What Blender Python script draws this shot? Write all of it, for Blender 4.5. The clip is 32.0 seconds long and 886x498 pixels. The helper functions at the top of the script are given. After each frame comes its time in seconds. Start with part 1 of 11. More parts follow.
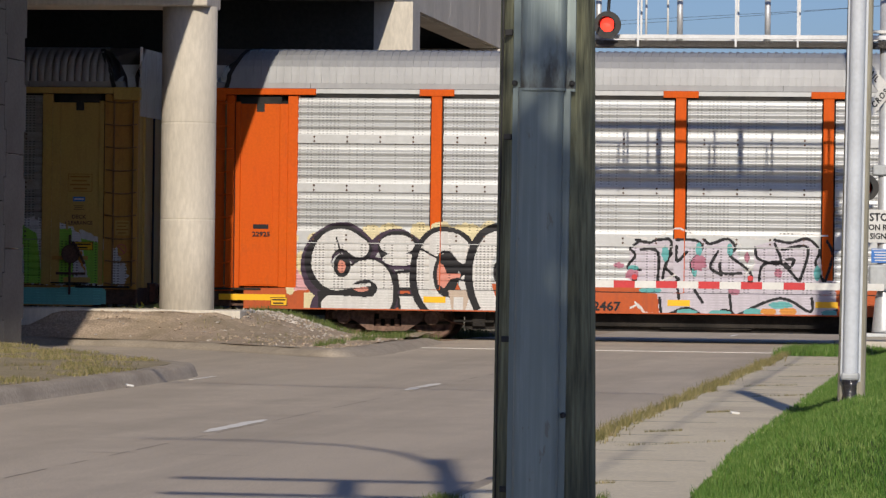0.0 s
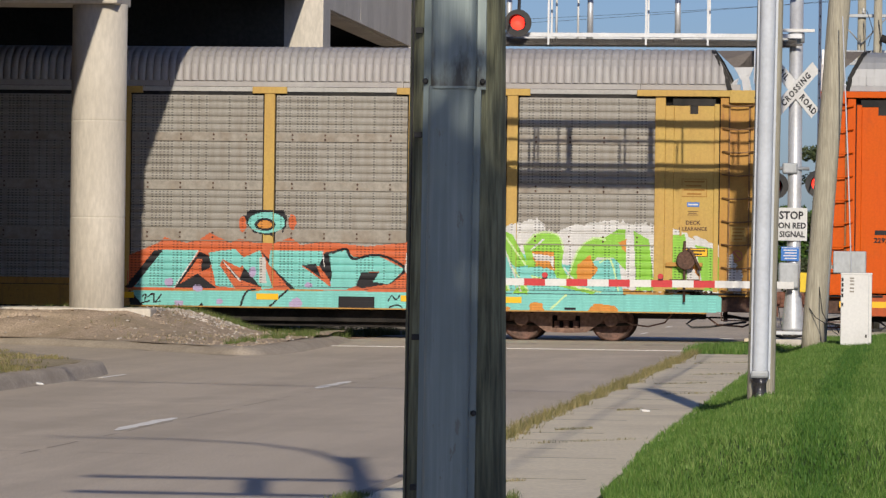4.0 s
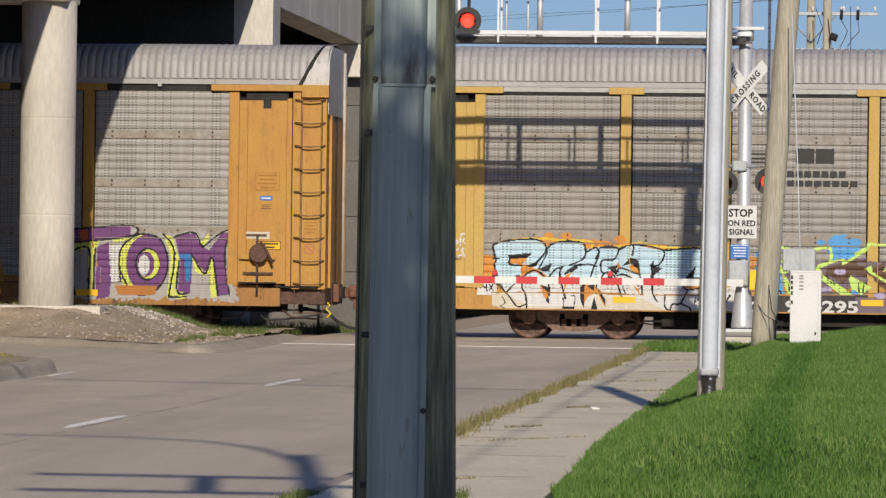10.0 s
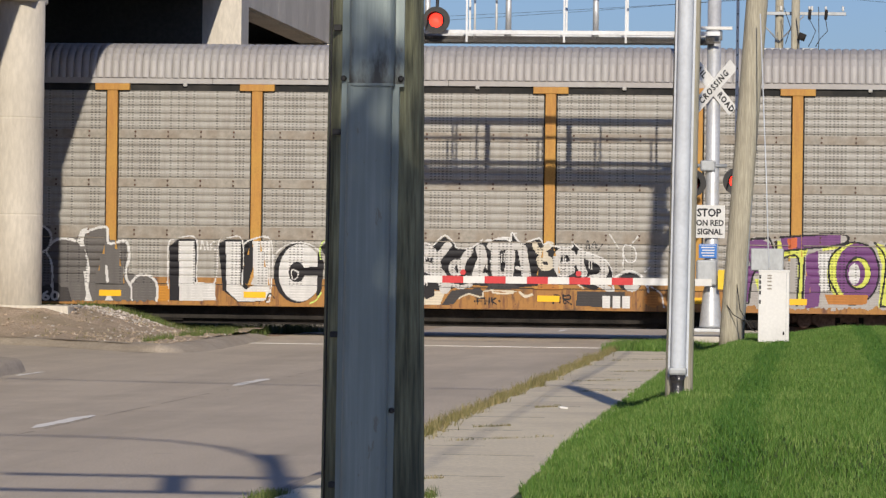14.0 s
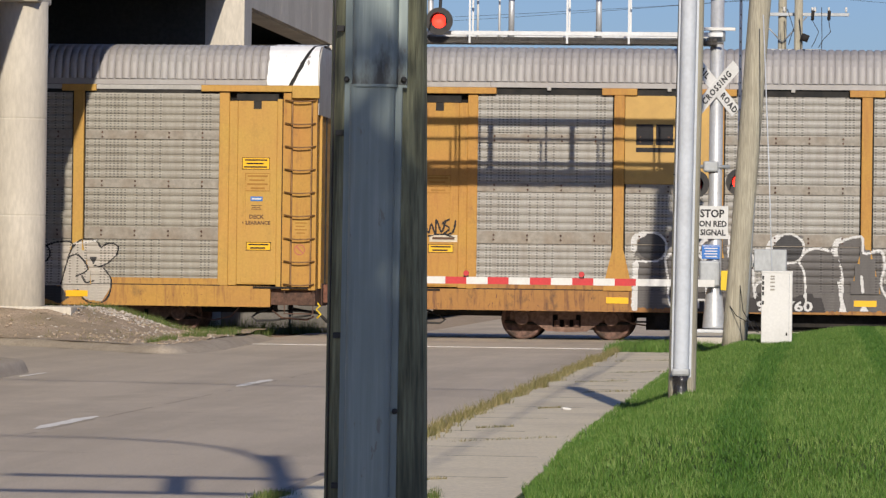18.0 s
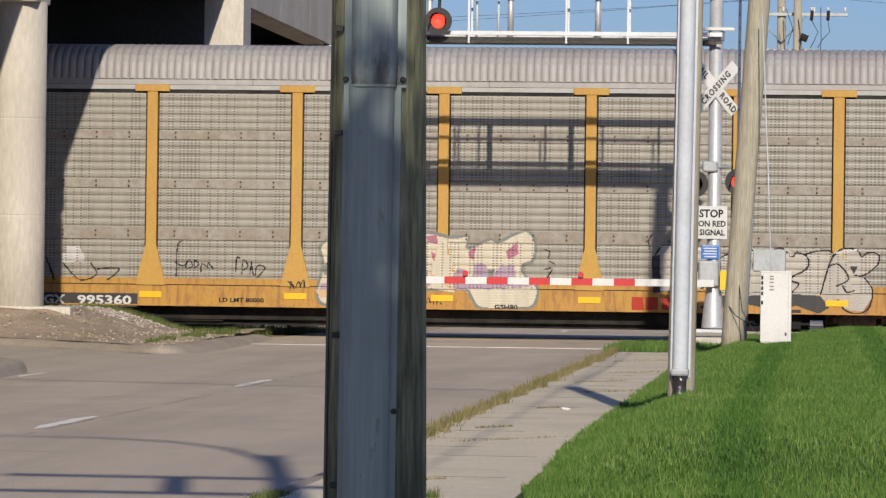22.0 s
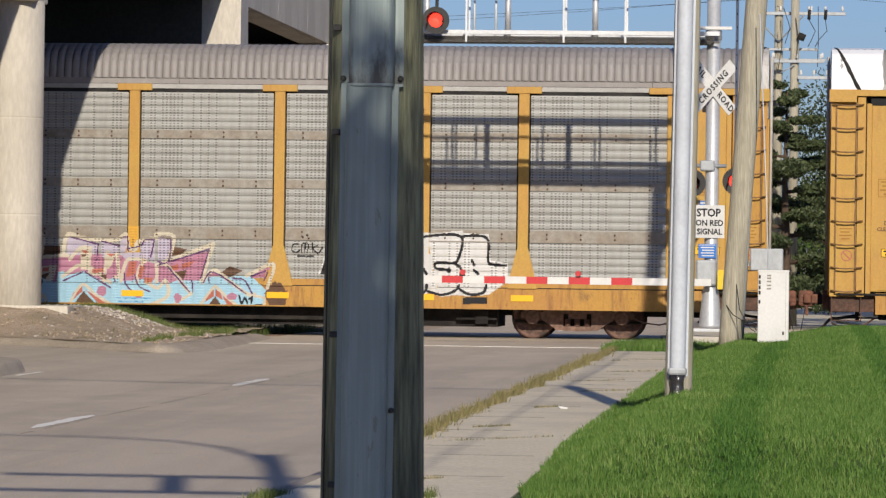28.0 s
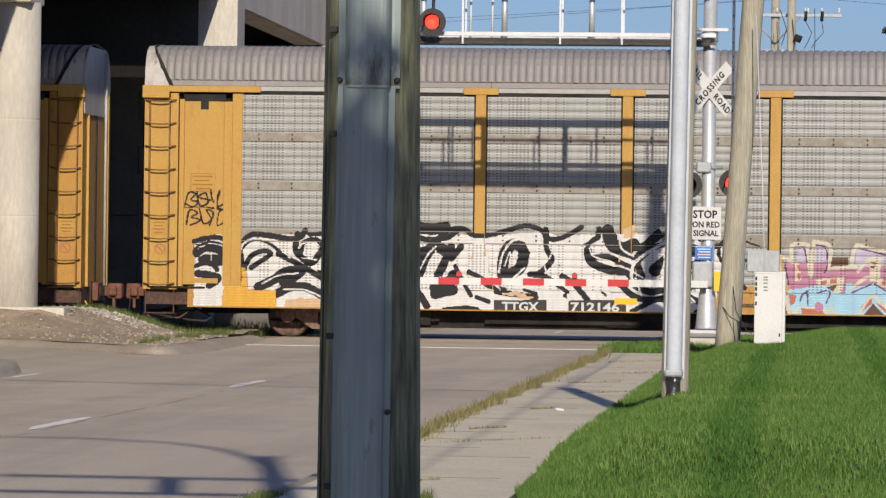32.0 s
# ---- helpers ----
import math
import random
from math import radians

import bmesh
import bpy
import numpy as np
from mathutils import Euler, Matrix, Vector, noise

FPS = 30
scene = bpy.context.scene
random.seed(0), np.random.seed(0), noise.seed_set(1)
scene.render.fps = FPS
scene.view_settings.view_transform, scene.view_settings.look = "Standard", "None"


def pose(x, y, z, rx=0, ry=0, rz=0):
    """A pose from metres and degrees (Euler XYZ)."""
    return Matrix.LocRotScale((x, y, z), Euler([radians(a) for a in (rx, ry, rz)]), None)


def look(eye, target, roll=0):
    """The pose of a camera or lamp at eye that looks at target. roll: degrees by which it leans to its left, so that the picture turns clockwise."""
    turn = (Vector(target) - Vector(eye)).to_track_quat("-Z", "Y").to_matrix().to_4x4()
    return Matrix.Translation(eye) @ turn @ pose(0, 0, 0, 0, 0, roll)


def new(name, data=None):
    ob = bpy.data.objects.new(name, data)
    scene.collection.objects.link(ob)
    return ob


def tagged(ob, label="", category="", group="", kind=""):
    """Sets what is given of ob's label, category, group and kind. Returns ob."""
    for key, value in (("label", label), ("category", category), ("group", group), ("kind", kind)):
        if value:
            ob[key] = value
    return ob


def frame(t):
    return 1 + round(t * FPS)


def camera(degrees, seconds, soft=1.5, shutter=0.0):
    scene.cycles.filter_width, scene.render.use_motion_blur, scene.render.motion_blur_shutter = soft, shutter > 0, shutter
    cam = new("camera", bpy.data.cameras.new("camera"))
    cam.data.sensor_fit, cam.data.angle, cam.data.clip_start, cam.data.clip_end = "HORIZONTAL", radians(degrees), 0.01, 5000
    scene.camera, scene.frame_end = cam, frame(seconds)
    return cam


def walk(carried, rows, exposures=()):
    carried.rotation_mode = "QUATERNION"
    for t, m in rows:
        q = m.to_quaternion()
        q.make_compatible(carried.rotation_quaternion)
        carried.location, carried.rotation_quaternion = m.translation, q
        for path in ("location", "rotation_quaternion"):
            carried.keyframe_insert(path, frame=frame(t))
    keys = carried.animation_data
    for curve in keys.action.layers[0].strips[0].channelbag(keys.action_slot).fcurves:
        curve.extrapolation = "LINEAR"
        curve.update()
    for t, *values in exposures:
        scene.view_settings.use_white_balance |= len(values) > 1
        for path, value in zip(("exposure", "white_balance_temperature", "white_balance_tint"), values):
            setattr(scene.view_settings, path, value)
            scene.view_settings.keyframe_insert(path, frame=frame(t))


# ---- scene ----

# ---- camera and its path: a hand-held long lens, turning on the spot ----
EYE = (0.0, 0.0, 1.53)
LENS = 12.43
cam = camera(LENS, 32.0, soft=1.35)
TURN = [
    (0.0, 7.5818, 0.1958),
    (0.5, 7.5881, 0.1894),
    (1.0, 7.5515, 0.1958),
    (1.5, 7.5634, 0.1834),
    (2.0, 7.5758, 0.1834),
    (2.5, 7.5332, 0.1958),
    (3.0, 7.4115, 0.1834),
    (3.5, 6.9360, 0.1958),
    (4.0, 6.3208, 0.1834),
    (4.5, 5.9492, 0.1651),
    (6.5, 5.7845, 0.1651),
    (7.0, 5.7356, 0.1592),
    (7.5, 5.7296, 0.1651),
    (8.0, 5.5533, 0.1592),
    (8.5, 5.6202, 0.1651),
    (9.0, 5.6261, 0.1468),
    (9.5, 5.5955, 0.1468),
    (10.0, 5.6138, 0.1592),
    (10.5, 4.9804, 0.1834),
    (11.0, 5.0536, 0.1834),
    (11.5, 5.0476, 0.1711),
    (12.0, 5.0655, 0.1711),
    (12.5, 5.1021, 0.1834),
    (13.0, 5.1268, 0.1711),
    (13.5, 5.1204, 0.1711),
    (14.0, 5.1694, 0.1592),
    (14.5, 5.2060, 0.1651),
    (16.5, 5.1387, 0.1711),
    (17.0, 5.1753, 0.1711),
    (17.5, 5.1996, 0.1711),
    (18.0, 5.2119, 0.1711),
    (18.5, 5.2119, 0.1711),
    (19.0, 5.1932, 0.1711),
    (19.5, 5.1753, 0.1711),
    (20.0, 5.1873, 0.1711),
    (20.5, 5.1996, 0.1711),
    (21.0, 5.2119, 0.1775),
    (21.5, 5.2060, 0.1711),
    (22.0, 5.1996, 0.1711),
    (22.5, 5.1630, 0.1592),
    (23.0, 5.1507, 0.1711),
    (23.5, 5.1630, 0.1711),
    (24.0, 5.2060, 0.1775),
    (24.5, 5.2179, 0.1711),
    (25.0, 5.1996, 0.1711),
    (25.5, 5.1873, 0.1711),
    (27.5, 5.1753, 0.1711),
    (28.0, 5.1630, 0.1592),
    (28.5, 5.1387, 0.1711),
    (29.0, 5.1268, 0.1711),
    (29.5, 5.1507, 0.1711),
    (30.0, 5.1387, 0.1711),
    (30.5, 5.1387, 0.1651),
    (31.0, 5.1141, 0.1711),
    (31.5, 5.0774, 0.1711),
    (32.0, 5.1141, 0.1834),
]
walk(cam, [(t, pose(*EYE, 90 + p, 0, y) @ pose(0, 0, 0, 0, 0, 0.72)) for t, y, p in TURN],
     ((0.0, -0.13), (4.5, -0.10), (7.0, -0.06), (9.5, -0.06), (11.0, 0.0), (32.0, 0.0)))

# ---- world and sun ----
SUN_TO = Vector((-0.148, 1.0, -0.452)).normalized()      # the way the light goes
world = bpy.data.worlds.new("sky")
scene.world = world
world.use_nodes = True
wn = world.node_tree.nodes
wl = world.node_tree.links
sky = wn.new("ShaderNodeTexSky")
sky.sky_type = "NISHITA"
sky.sun_disc = False
sky.sun_elevation = math.asin(-SUN_TO.z)
sky.sun_rotation = math.atan2(-SUN_TO.x, -SUN_TO.y)
sky.air_density = 1.0
sky.dust_density = 0.6
sky.ozone_density = 1.6
tint = wn.new("ShaderNodeMix")
tint.data_type, tint.blend_type = "RGBA", "MULTIPLY"
tint.inputs[0].default_value = 1.0
tint.inputs[7].default_value = (0.70, 0.89, 1.45, 1)
wl.new(sky.outputs[0], tint.inputs[6])
wl.new(tint.outputs[2], wn["Background"].inputs[0])
wn["Background"].inputs[1].default_value = 0.060
sun = new("sun", bpy.data.lights.new("sun", "SUN"))
sun.data.energy = 4.25
sun.data.angle = radians(0.55)
sun.data.color = (1.0, 0.905, 0.765)
sun.matrix_world = look((0, 0, 60), Vector((0, 0, 60)) + SUN_TO)


# ---- materials ----
def nodes_of(m):
    m.use_nodes = True
    nt = m.node_tree
    return nt, nt.nodes["Principled BSDF"]


def mth(nt, op, a, b=None, c=None):
    n = nt.nodes.new("ShaderNodeMath")
    n.operation = op
    for i, v in enumerate((a, b, c)):
        if v is None:
            continue
        if isinstance(v, (int, float)):
            n.inputs[i].default_value = v
        else:
            nt.links.new(v, n.inputs[i])
    return n.outputs[0]


def noise_of(nt, scale, detail=4, vec=None, rough=0.6):
    n = nt.nodes.new("ShaderNodeTexNoise")
    n.inputs["Scale"].default_value = scale
    n.inputs["Detail"].default_value = detail
    n.inputs["Roughness"].default_value = rough
    if vec is not None:
        nt.links.new(vec, n.inputs["Vector"])
    return n.outputs["Fac"]


def coords(nt, stretch=(1, 1, 1), own=False):
    tc = nt.nodes.new("ShaderNodeTexCoord")
    mp = nt.nodes.new("ShaderNodeMapping")
    mp.inputs["Scale"].default_value = stretch
    nt.links.new(tc.outputs["Object"], mp.inputs["Vector"])
    if own:
        info = nt.nodes.new("ShaderNodeObjectInfo")
        off = nt.nodes.new("ShaderNodeVectorMath")
        off.operation = "ADD"
        nt.links.new(mp.outputs[0], off.inputs[0])
        nt.links.new(mth(nt, "MULTIPLY", info.outputs["Random"], 60.0), off.inputs[1])
        return off.outputs[0]
    return mp.outputs[0]


def ramp(nt, fac, stops):
    r = nt.nodes.new("ShaderNodeValToRGB")
    nt.links.new(fac, r.inputs[0])
    e = r.color_ramp.elements
    while len(e) < len(stops):
        e.new(0.5)
    for el, (p, c) in zip(e, stops):
        el.position = p
        el.color = (*c, 1) if len(c) == 3 else c
    return r.outputs[0]


def mix(nt, fac, a, b, mode="MIX"):
    n = nt.nodes.new("ShaderNodeMix")
    n.data_type = "RGBA"
    n.blend_type = mode
    for sock, v in ((n.inputs[0], fac), (n.inputs[6], a), (n.inputs[7], b)):
        if isinstance(v, (int, float)):
            sock.default_value = v
        elif isinstance(v, (tuple, list)):
            sock.default_value = (*v, 1)
        else:
            nt.links.new(v, sock)
    return n.outputs[2]


def bump(nt, bsdf, height, strength=0.3, dist=0.02):
    b = nt.nodes.new("ShaderNodeBump")
    b.inputs["Strength"].default_value = strength
    b.inputs["Distance"].default_value = dist
    nt.links.new(height, b.inputs["Height"])
    nt.links.new(b.outputs[0], bsdf.inputs["Normal"])


def scaled(c, k):
    return tuple(min(1.0, v * k) for v in c)


def plain(name, base, rough=0.6, metal=0.0, var=0.25, fine=25.0, coarse=2.0, dirt=(0.10, 0.085, 0.07), dirt_amt=0.25,
          stretch=(1, 1, 1), bumps=0.15, spec=0.4, own=False):
    """A painted, cast or worn surface: fine grain, coarse tone and stains of dirt."""
    m = bpy.data.materials.new(name)
    nt, b = nodes_of(m)
    v = coords(nt, stretch, own)
    f = noise_of(nt, fine, 5, v)
    c = noise_of(nt, coarse, 4, v)
    col = ramp(nt, f, [(0.36, scaled(base, 1 - var)), (0.64, scaled(base, 1 + var * 0.6))])
    fac = mth(nt, "MULTIPLY", ramp(nt, c, [(0.43, (0, 0, 0)), (0.66, (1, 1, 1))]), dirt_amt)
    col = mix(nt, fac, col, dirt)
    nt.links.new(col, b.inputs["Base Color"])
    b.inputs["Roughness"].default_value = rough
    b.inputs["Metallic"].default_value = metal
    b.inputs["Specular IOR Level"].default_value = spec
    bump(nt, b, f, bumps, 0.01)
    return m


def worn_paint(name, base, rust, amt=0.4, rough=0.6, grime=(0.07, 0.05, 0.035), spec=0.35):
    """Old wagon paint: faded patches, upright rust streaks, chips and road grime."""
    m = bpy.data.materials.new(name)
    nt, b = nodes_of(m)
    f = noise_of(nt, 22.0, 4, coords(nt))
    col = ramp(nt, f, [(0.25, scaled(base, 0.86)), (0.75, scaled(base, 1.08))])
    fade = noise_of(nt, 0.8, 3, coords(nt, (0.7, 1, 1)))
    col = mix(nt, mth(nt, "MULTIPLY", ramp(nt, fade, [(0.4, (0, 0, 0)), (0.7, (1, 1, 1))]), 0.35), col, scaled(rust, 1.7))
    s = noise_of(nt, 4.0, 5, coords(nt, (2.6, 2.6, 0.3)), 0.65)
    col = mix(nt, mth(nt, "MULTIPLY", ramp(nt, s, [(0.5, (0, 0, 0)), (0.68, (1, 1, 1))]), amt), col, rust)
    g = noise_of(nt, 2.2, 6, coords(nt, (1.1, 1, 0.7)), 0.7)
    col = mix(nt, mth(nt, "MULTIPLY", ramp(nt, g, [(0.56, (0, 0, 0)), (0.68, (1, 1, 1))]), amt * 0.8), col, grime)
    ch = noise_of(nt, 13.0, 4, coords(nt, (1, 1, 0.6)), 0.7)
    col = mix(nt, mth(nt, "MULTIPLY", ramp(nt, ch, [(0.64, (0, 0, 0)), (0.67, (1, 1, 1))]), amt), col, rust)
    nt.links.new(col, b.inputs["Base Color"])
    b.inputs["Roughness"].default_value = rough
    b.inputs["Specular IOR Level"].default_value = spec
    bump(nt, b, f, 0.12, 0.01)
    return m


def glow(name, base, strength):
    m = bpy.data.materials.new(name)
    nt, b = nodes_of(m)
    b.inputs["Base Color"].default_value = (*base, 1)
    b.inputs["Emission Color"].default_value = (*base, 1)
    b.inputs["Emission Strength"].default_value = strength
    b.inputs["Roughness"].default_value = 0.3
    return m


def hole_mask(nt):
    """The fine perforation of rack panels: short slots in upright columns, some columns left out. 1 inside a hole."""
    tc = nt.nodes.new("ShaderNodeTexCoord")
    sep = nt.nodes.new("ShaderNodeSeparateXYZ")
    nt.links.new(tc.outputs["Object"], sep.inputs[0])
    x, z = sep.outputs[0], sep.outputs[2]
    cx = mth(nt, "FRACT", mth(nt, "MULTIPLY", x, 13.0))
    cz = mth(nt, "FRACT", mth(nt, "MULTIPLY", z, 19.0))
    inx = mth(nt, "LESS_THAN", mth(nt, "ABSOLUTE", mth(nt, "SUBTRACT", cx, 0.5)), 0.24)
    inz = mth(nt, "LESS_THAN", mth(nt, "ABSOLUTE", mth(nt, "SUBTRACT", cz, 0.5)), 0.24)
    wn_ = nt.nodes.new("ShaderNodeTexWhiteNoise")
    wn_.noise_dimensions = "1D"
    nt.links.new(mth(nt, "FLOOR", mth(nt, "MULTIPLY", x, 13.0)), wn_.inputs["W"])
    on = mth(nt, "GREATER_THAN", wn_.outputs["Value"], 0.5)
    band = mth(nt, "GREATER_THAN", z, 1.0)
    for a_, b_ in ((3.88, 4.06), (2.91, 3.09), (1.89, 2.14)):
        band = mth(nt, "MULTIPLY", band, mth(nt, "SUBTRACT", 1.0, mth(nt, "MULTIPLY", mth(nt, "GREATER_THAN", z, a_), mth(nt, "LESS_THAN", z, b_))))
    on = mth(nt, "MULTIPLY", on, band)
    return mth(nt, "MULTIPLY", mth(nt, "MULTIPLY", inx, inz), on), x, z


def panel_paint(name, base, rough=0.55, grime=0.5, metal=0.0, holes=0.6, streak=(0.16, 0.13, 0.10)):
    """Perforated sheet with its coat: slots with painted highlights, upright streaks of grime, rusty patches."""
    m = bpy.data.materials.new(name)
    nt, b = nodes_of(m)
    h, x, z = hole_mask(nt)
    v = coords(nt, (3.0, 3.0, 0.35))
    v2 = coords(nt, (0.5, 0.5, 1.2))
    s = noise_of(nt, 3.0, 5, v)
    g = noise_of(nt, 1.2, 4, v2)
    f = noise_of(nt, 40.0, 3, coords(nt))
    col = ramp(nt, f, [(0.2, scaled(base, 0.82)), (0.8, scaled(base, 1.1))])
    col = mix(nt, mth(nt, "MULTIPLY", ramp(nt, s, [(0.42, (0, 0, 0)), (0.72, (1, 1, 1))]), grime), col, streak)
    col = mix(nt, mth(nt, "MULTIPLY", ramp(nt, g, [(0.45, (0, 0, 0)), (0.8, (1, 1, 1))]), grime * 0.7), col, scaled(streak, 1.35))
    # Highlight at the slots' edge, lightened in the colour and varied by column.
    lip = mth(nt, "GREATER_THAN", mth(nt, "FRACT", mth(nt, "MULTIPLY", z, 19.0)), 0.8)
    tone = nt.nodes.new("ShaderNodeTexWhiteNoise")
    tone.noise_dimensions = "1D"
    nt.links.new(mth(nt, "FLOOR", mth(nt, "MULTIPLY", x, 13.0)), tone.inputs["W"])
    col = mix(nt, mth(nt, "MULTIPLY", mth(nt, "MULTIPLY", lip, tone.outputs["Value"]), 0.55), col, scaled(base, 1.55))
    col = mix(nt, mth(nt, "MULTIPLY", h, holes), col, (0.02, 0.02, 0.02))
    nt.links.new(col, b.inputs["Base Color"])
    b.inputs["Roughness"].default_value = rough
    b.inputs["Metallic"].default_value = metal
    b.inputs["Specular IOR Level"].default_value = 0.22 if name.startswith("spray") else 0.5
    return m


def road_paint(name, base):
    """Old concrete road: grit, blotches, and long wheel-worn bands."""
    m = bpy.data.materials.new(name)
    nt, b = nodes_of(m)
    f = noise_of(nt, 55.0, 5, coords(nt))
    col = ramp(nt, f, [(0.36, scaled(base, 0.74)), (0.64, scaled(base, 1.14))])
    w = noise_of(nt, 1.0, 4, coords(nt, (1.1, 0.035, 1)), 0.65)
    col = mix(nt, mth(nt, "MULTIPLY", ramp(nt, w, [(0.44, (0, 0, 0)), (0.62, (1, 1, 1))]), 0.5), col, scaled(base, 0.72))
    p = noise_of(nt, 0.35, 6, coords(nt, (1, 0.5, 1)), 0.7)
    col = mix(nt, mth(nt, "MULTIPLY", ramp(nt, p, [(0.48, (0, 0, 0)), (0.62, (1, 1, 1))]), 0.45), col, scaled(base, 0.68))
    q = noise_of(nt, 0.5, 5, coords(nt, (0.7, 0.3, 2)), 0.7)
    col = mix(nt, mth(nt, "MULTIPLY", ramp(nt, q, [(0.55, (0, 0, 0)), (0.68, (1, 1, 1))]), 0.4), col, scaled(base, 1.25))
    s = noise_of(nt, 3.0, 5, coords(nt, (1, 0.4, 1)), 0.75)
    col = mix(nt, mth(nt, "MULTIPLY", ramp(nt, s, [(0.64, (0, 0, 0)), (0.70, (1, 1, 1))]), 0.45), col, scaled(base, 0.5))
    nt.links.new(col, b.inputs["Base Color"])
    b.inputs["Roughness"].default_value = 0.9
    b.inputs["Specular IOR Level"].default_value = 0.3
    bump(nt, b, f, 0.3, 0.01)
    return m


M = {}
M["asphalt"] = road_paint("worn_road", (0.56, 0.475, 0.375))
M["walk"] = plain("pale_concrete_walk", (0.72, 0.63, 0.465), 0.9, var=0.15, fine=30, coarse=0.6, dirt=(0.46, 0.39, 0.30), dirt_amt=0.45, own=True)
M["concrete"] = plain("cast_concrete", (0.60, 0.55, 0.47), 0.85, var=0.12, fine=18, coarse=0.7, dirt=(0.40, 0.36, 0.30), dirt_amt=0.5, stretch=(1, 1, 0.25))
# Shade under the bridge is put into this dark concrete colour.
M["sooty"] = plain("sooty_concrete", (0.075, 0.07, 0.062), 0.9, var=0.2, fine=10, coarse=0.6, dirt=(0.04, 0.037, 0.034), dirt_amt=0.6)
M["kerb"] = plain("kerb_concrete", (0.42, 0.355, 0.28), 0.9, var=0.2, fine=25, coarse=1.0, dirt=(0.25, 0.21, 0.16), dirt_amt=0.55)
M["dirt"] = plain("gravelly_dirt", (0.43, 0.335, 0.25), 0.95, var=0.34, fine=30, coarse=1.6, dirt=(0.24, 0.195, 0.125), dirt_amt=0.6, bumps=0.8)
M["soil"] = plain("turf_soil", (0.05, 0.085, 0.02), 0.95, var=0.4, fine=40, coarse=1.5, dirt=(0.04, 0.07, 0.015), dirt_amt=0.5)
M["white_line"] = plain("white_road_paint", (0.92, 0.88, 0.80), 0.7, var=0.10, fine=40, dirt=(0.45, 0.40, 0.33), dirt_amt=0.3, coarse=6)
M["wood"] = plain("grey_weathered_wood", (0.29, 0.265, 0.19), 0.9, var=0.4, fine=30, coarse=3, stretch=(3, 3, 0.12), dirt=(0.13, 0.11, 0.08), dirt_amt=0.5, bumps=0.5)
M["wood_pale"] = plain("silvered_wood", (0.42, 0.385, 0.295), 0.9, var=0.3, fine=30, coarse=3, stretch=(3, 3, 0.12), dirt=(0.24, 0.215, 0.16), dirt_amt=0.5, bumps=0.5)
M["wood_dark"] = plain("creosoted_green_wood", (0.20, 0.205, 0.125), 0.9, var=0.55, fine=20, coarse=4.0, stretch=(2.6, 2.6, 0.22), dirt=(0.045, 0.05, 0.035), dirt_amt=0.85, bumps=0.9)
M["galv"] = plain("galvanised_steel", (0.38, 0.395, 0.405), 0.5, 0.3, var=0.1, fine=16, coarse=3.0, dirt=(0.24, 0.25, 0.25), dirt_amt=0.4, stretch=(1, 1, 0.6))


def riser_steel():
    """Weathered zinc-grey steel: upright water streaks, blotches, and a rusty stain where the two lengths lap."""
    m = bpy.data.materials.new("weathered_riser_steel")
    nt, b = nodes_of(m)
    v = coords(nt)
    f = noise_of(nt, 20.0, 5, coords(nt, (3.0, 3.0, 0.10)), 0.6)
    col = ramp(nt, f, [(0.30, (0.18, 0.222, 0.218)), (0.52, (0.205, 0.252, 0.248)), (0.72, (0.27, 0.315, 0.31))])
    big = noise_of(nt, 2.6, 4, v)
    col = mix(nt, mth(nt, "MULTIPLY", ramp(nt, big, [(0.42, (0, 0, 0)), (0.62, (1, 1, 1))]), 0.4), col, (0.15, 0.185, 0.18))
    z = nt.nodes.new("ShaderNodeSeparateXYZ")
    nt.links.new(v, z.inputs[0])
    spread = noise_of(nt, 9.0, 5, coords(nt, (1.6, 1.6, 0.5)), 0.65)
    h = mth(nt, "SUBTRACT", z.outputs["Z"], mth(nt, "MULTIPLY", spread, 0.70))
    lap = mth(nt, "MULTIPLY", mth(nt, "GREATER_THAN", z.outputs["Z"], 2.066), ramp(nt, mth(nt, "SUBTRACT", h, 1.65), [(0.05, (1, 1, 1)), (0.16, (0, 0, 0))]))
    col = mix(nt, mth(nt, "MULTIPLY", lap, 0.9), col, (0.05, 0.047, 0.04))
    chips = noise_of(nt, 26.0, 4, coords(nt, (1, 1, 0.35)), 0.7)
    col = mix(nt, mth(nt, "MULTIPLY", ramp(nt, chips, [(0.64, (0, 0, 0)), (0.68, (1, 1, 1))]), 0.5), col, (0.13, 0.10, 0.075))
    nt.links.new(col, b.inputs["Base Color"])
    b.inputs["Metallic"].default_value = 0.25
    b.inputs["Roughness"].default_value = 0.48
    bump(nt, b, f, 0.15, 0.01)
    return m


M["guard"] = riser_steel()
M["alu"] = plain("aluminium", (0.56, 0.57, 0.58), 0.45, 0.35, var=0.08, fine=20, dirt_amt=0.15)
M["white_pvc"] = plain("pale_plastic", (0.53, 0.56, 0.60), 0.4, var=0.06, dirt_amt=0.15)
M["white_paint"] = plain("white_paint", (0.68, 0.67, 0.64), 0.5, var=0.05, dirt_amt=0.12)
M["black"] = plain("black_paint", (0.015, 0.015, 0.017), 0.6, var=0.2)
M["red_paint"] = plain("red_sheeting", (0.55, 0.03, 0.035), 0.45, var=0.08, dirt_amt=0.08)
M["red_lamp"] = glow("lit_red_lens", (1.0, 0.035, 0.02), 3.0)
M["rust"] = plain("rusty_steel", (0.12, 0.065, 0.045), 0.85, var=0.4, fine=20, coarse=3, dirt=(0.05, 0.035, 0.03), dirt_amt=0.6)
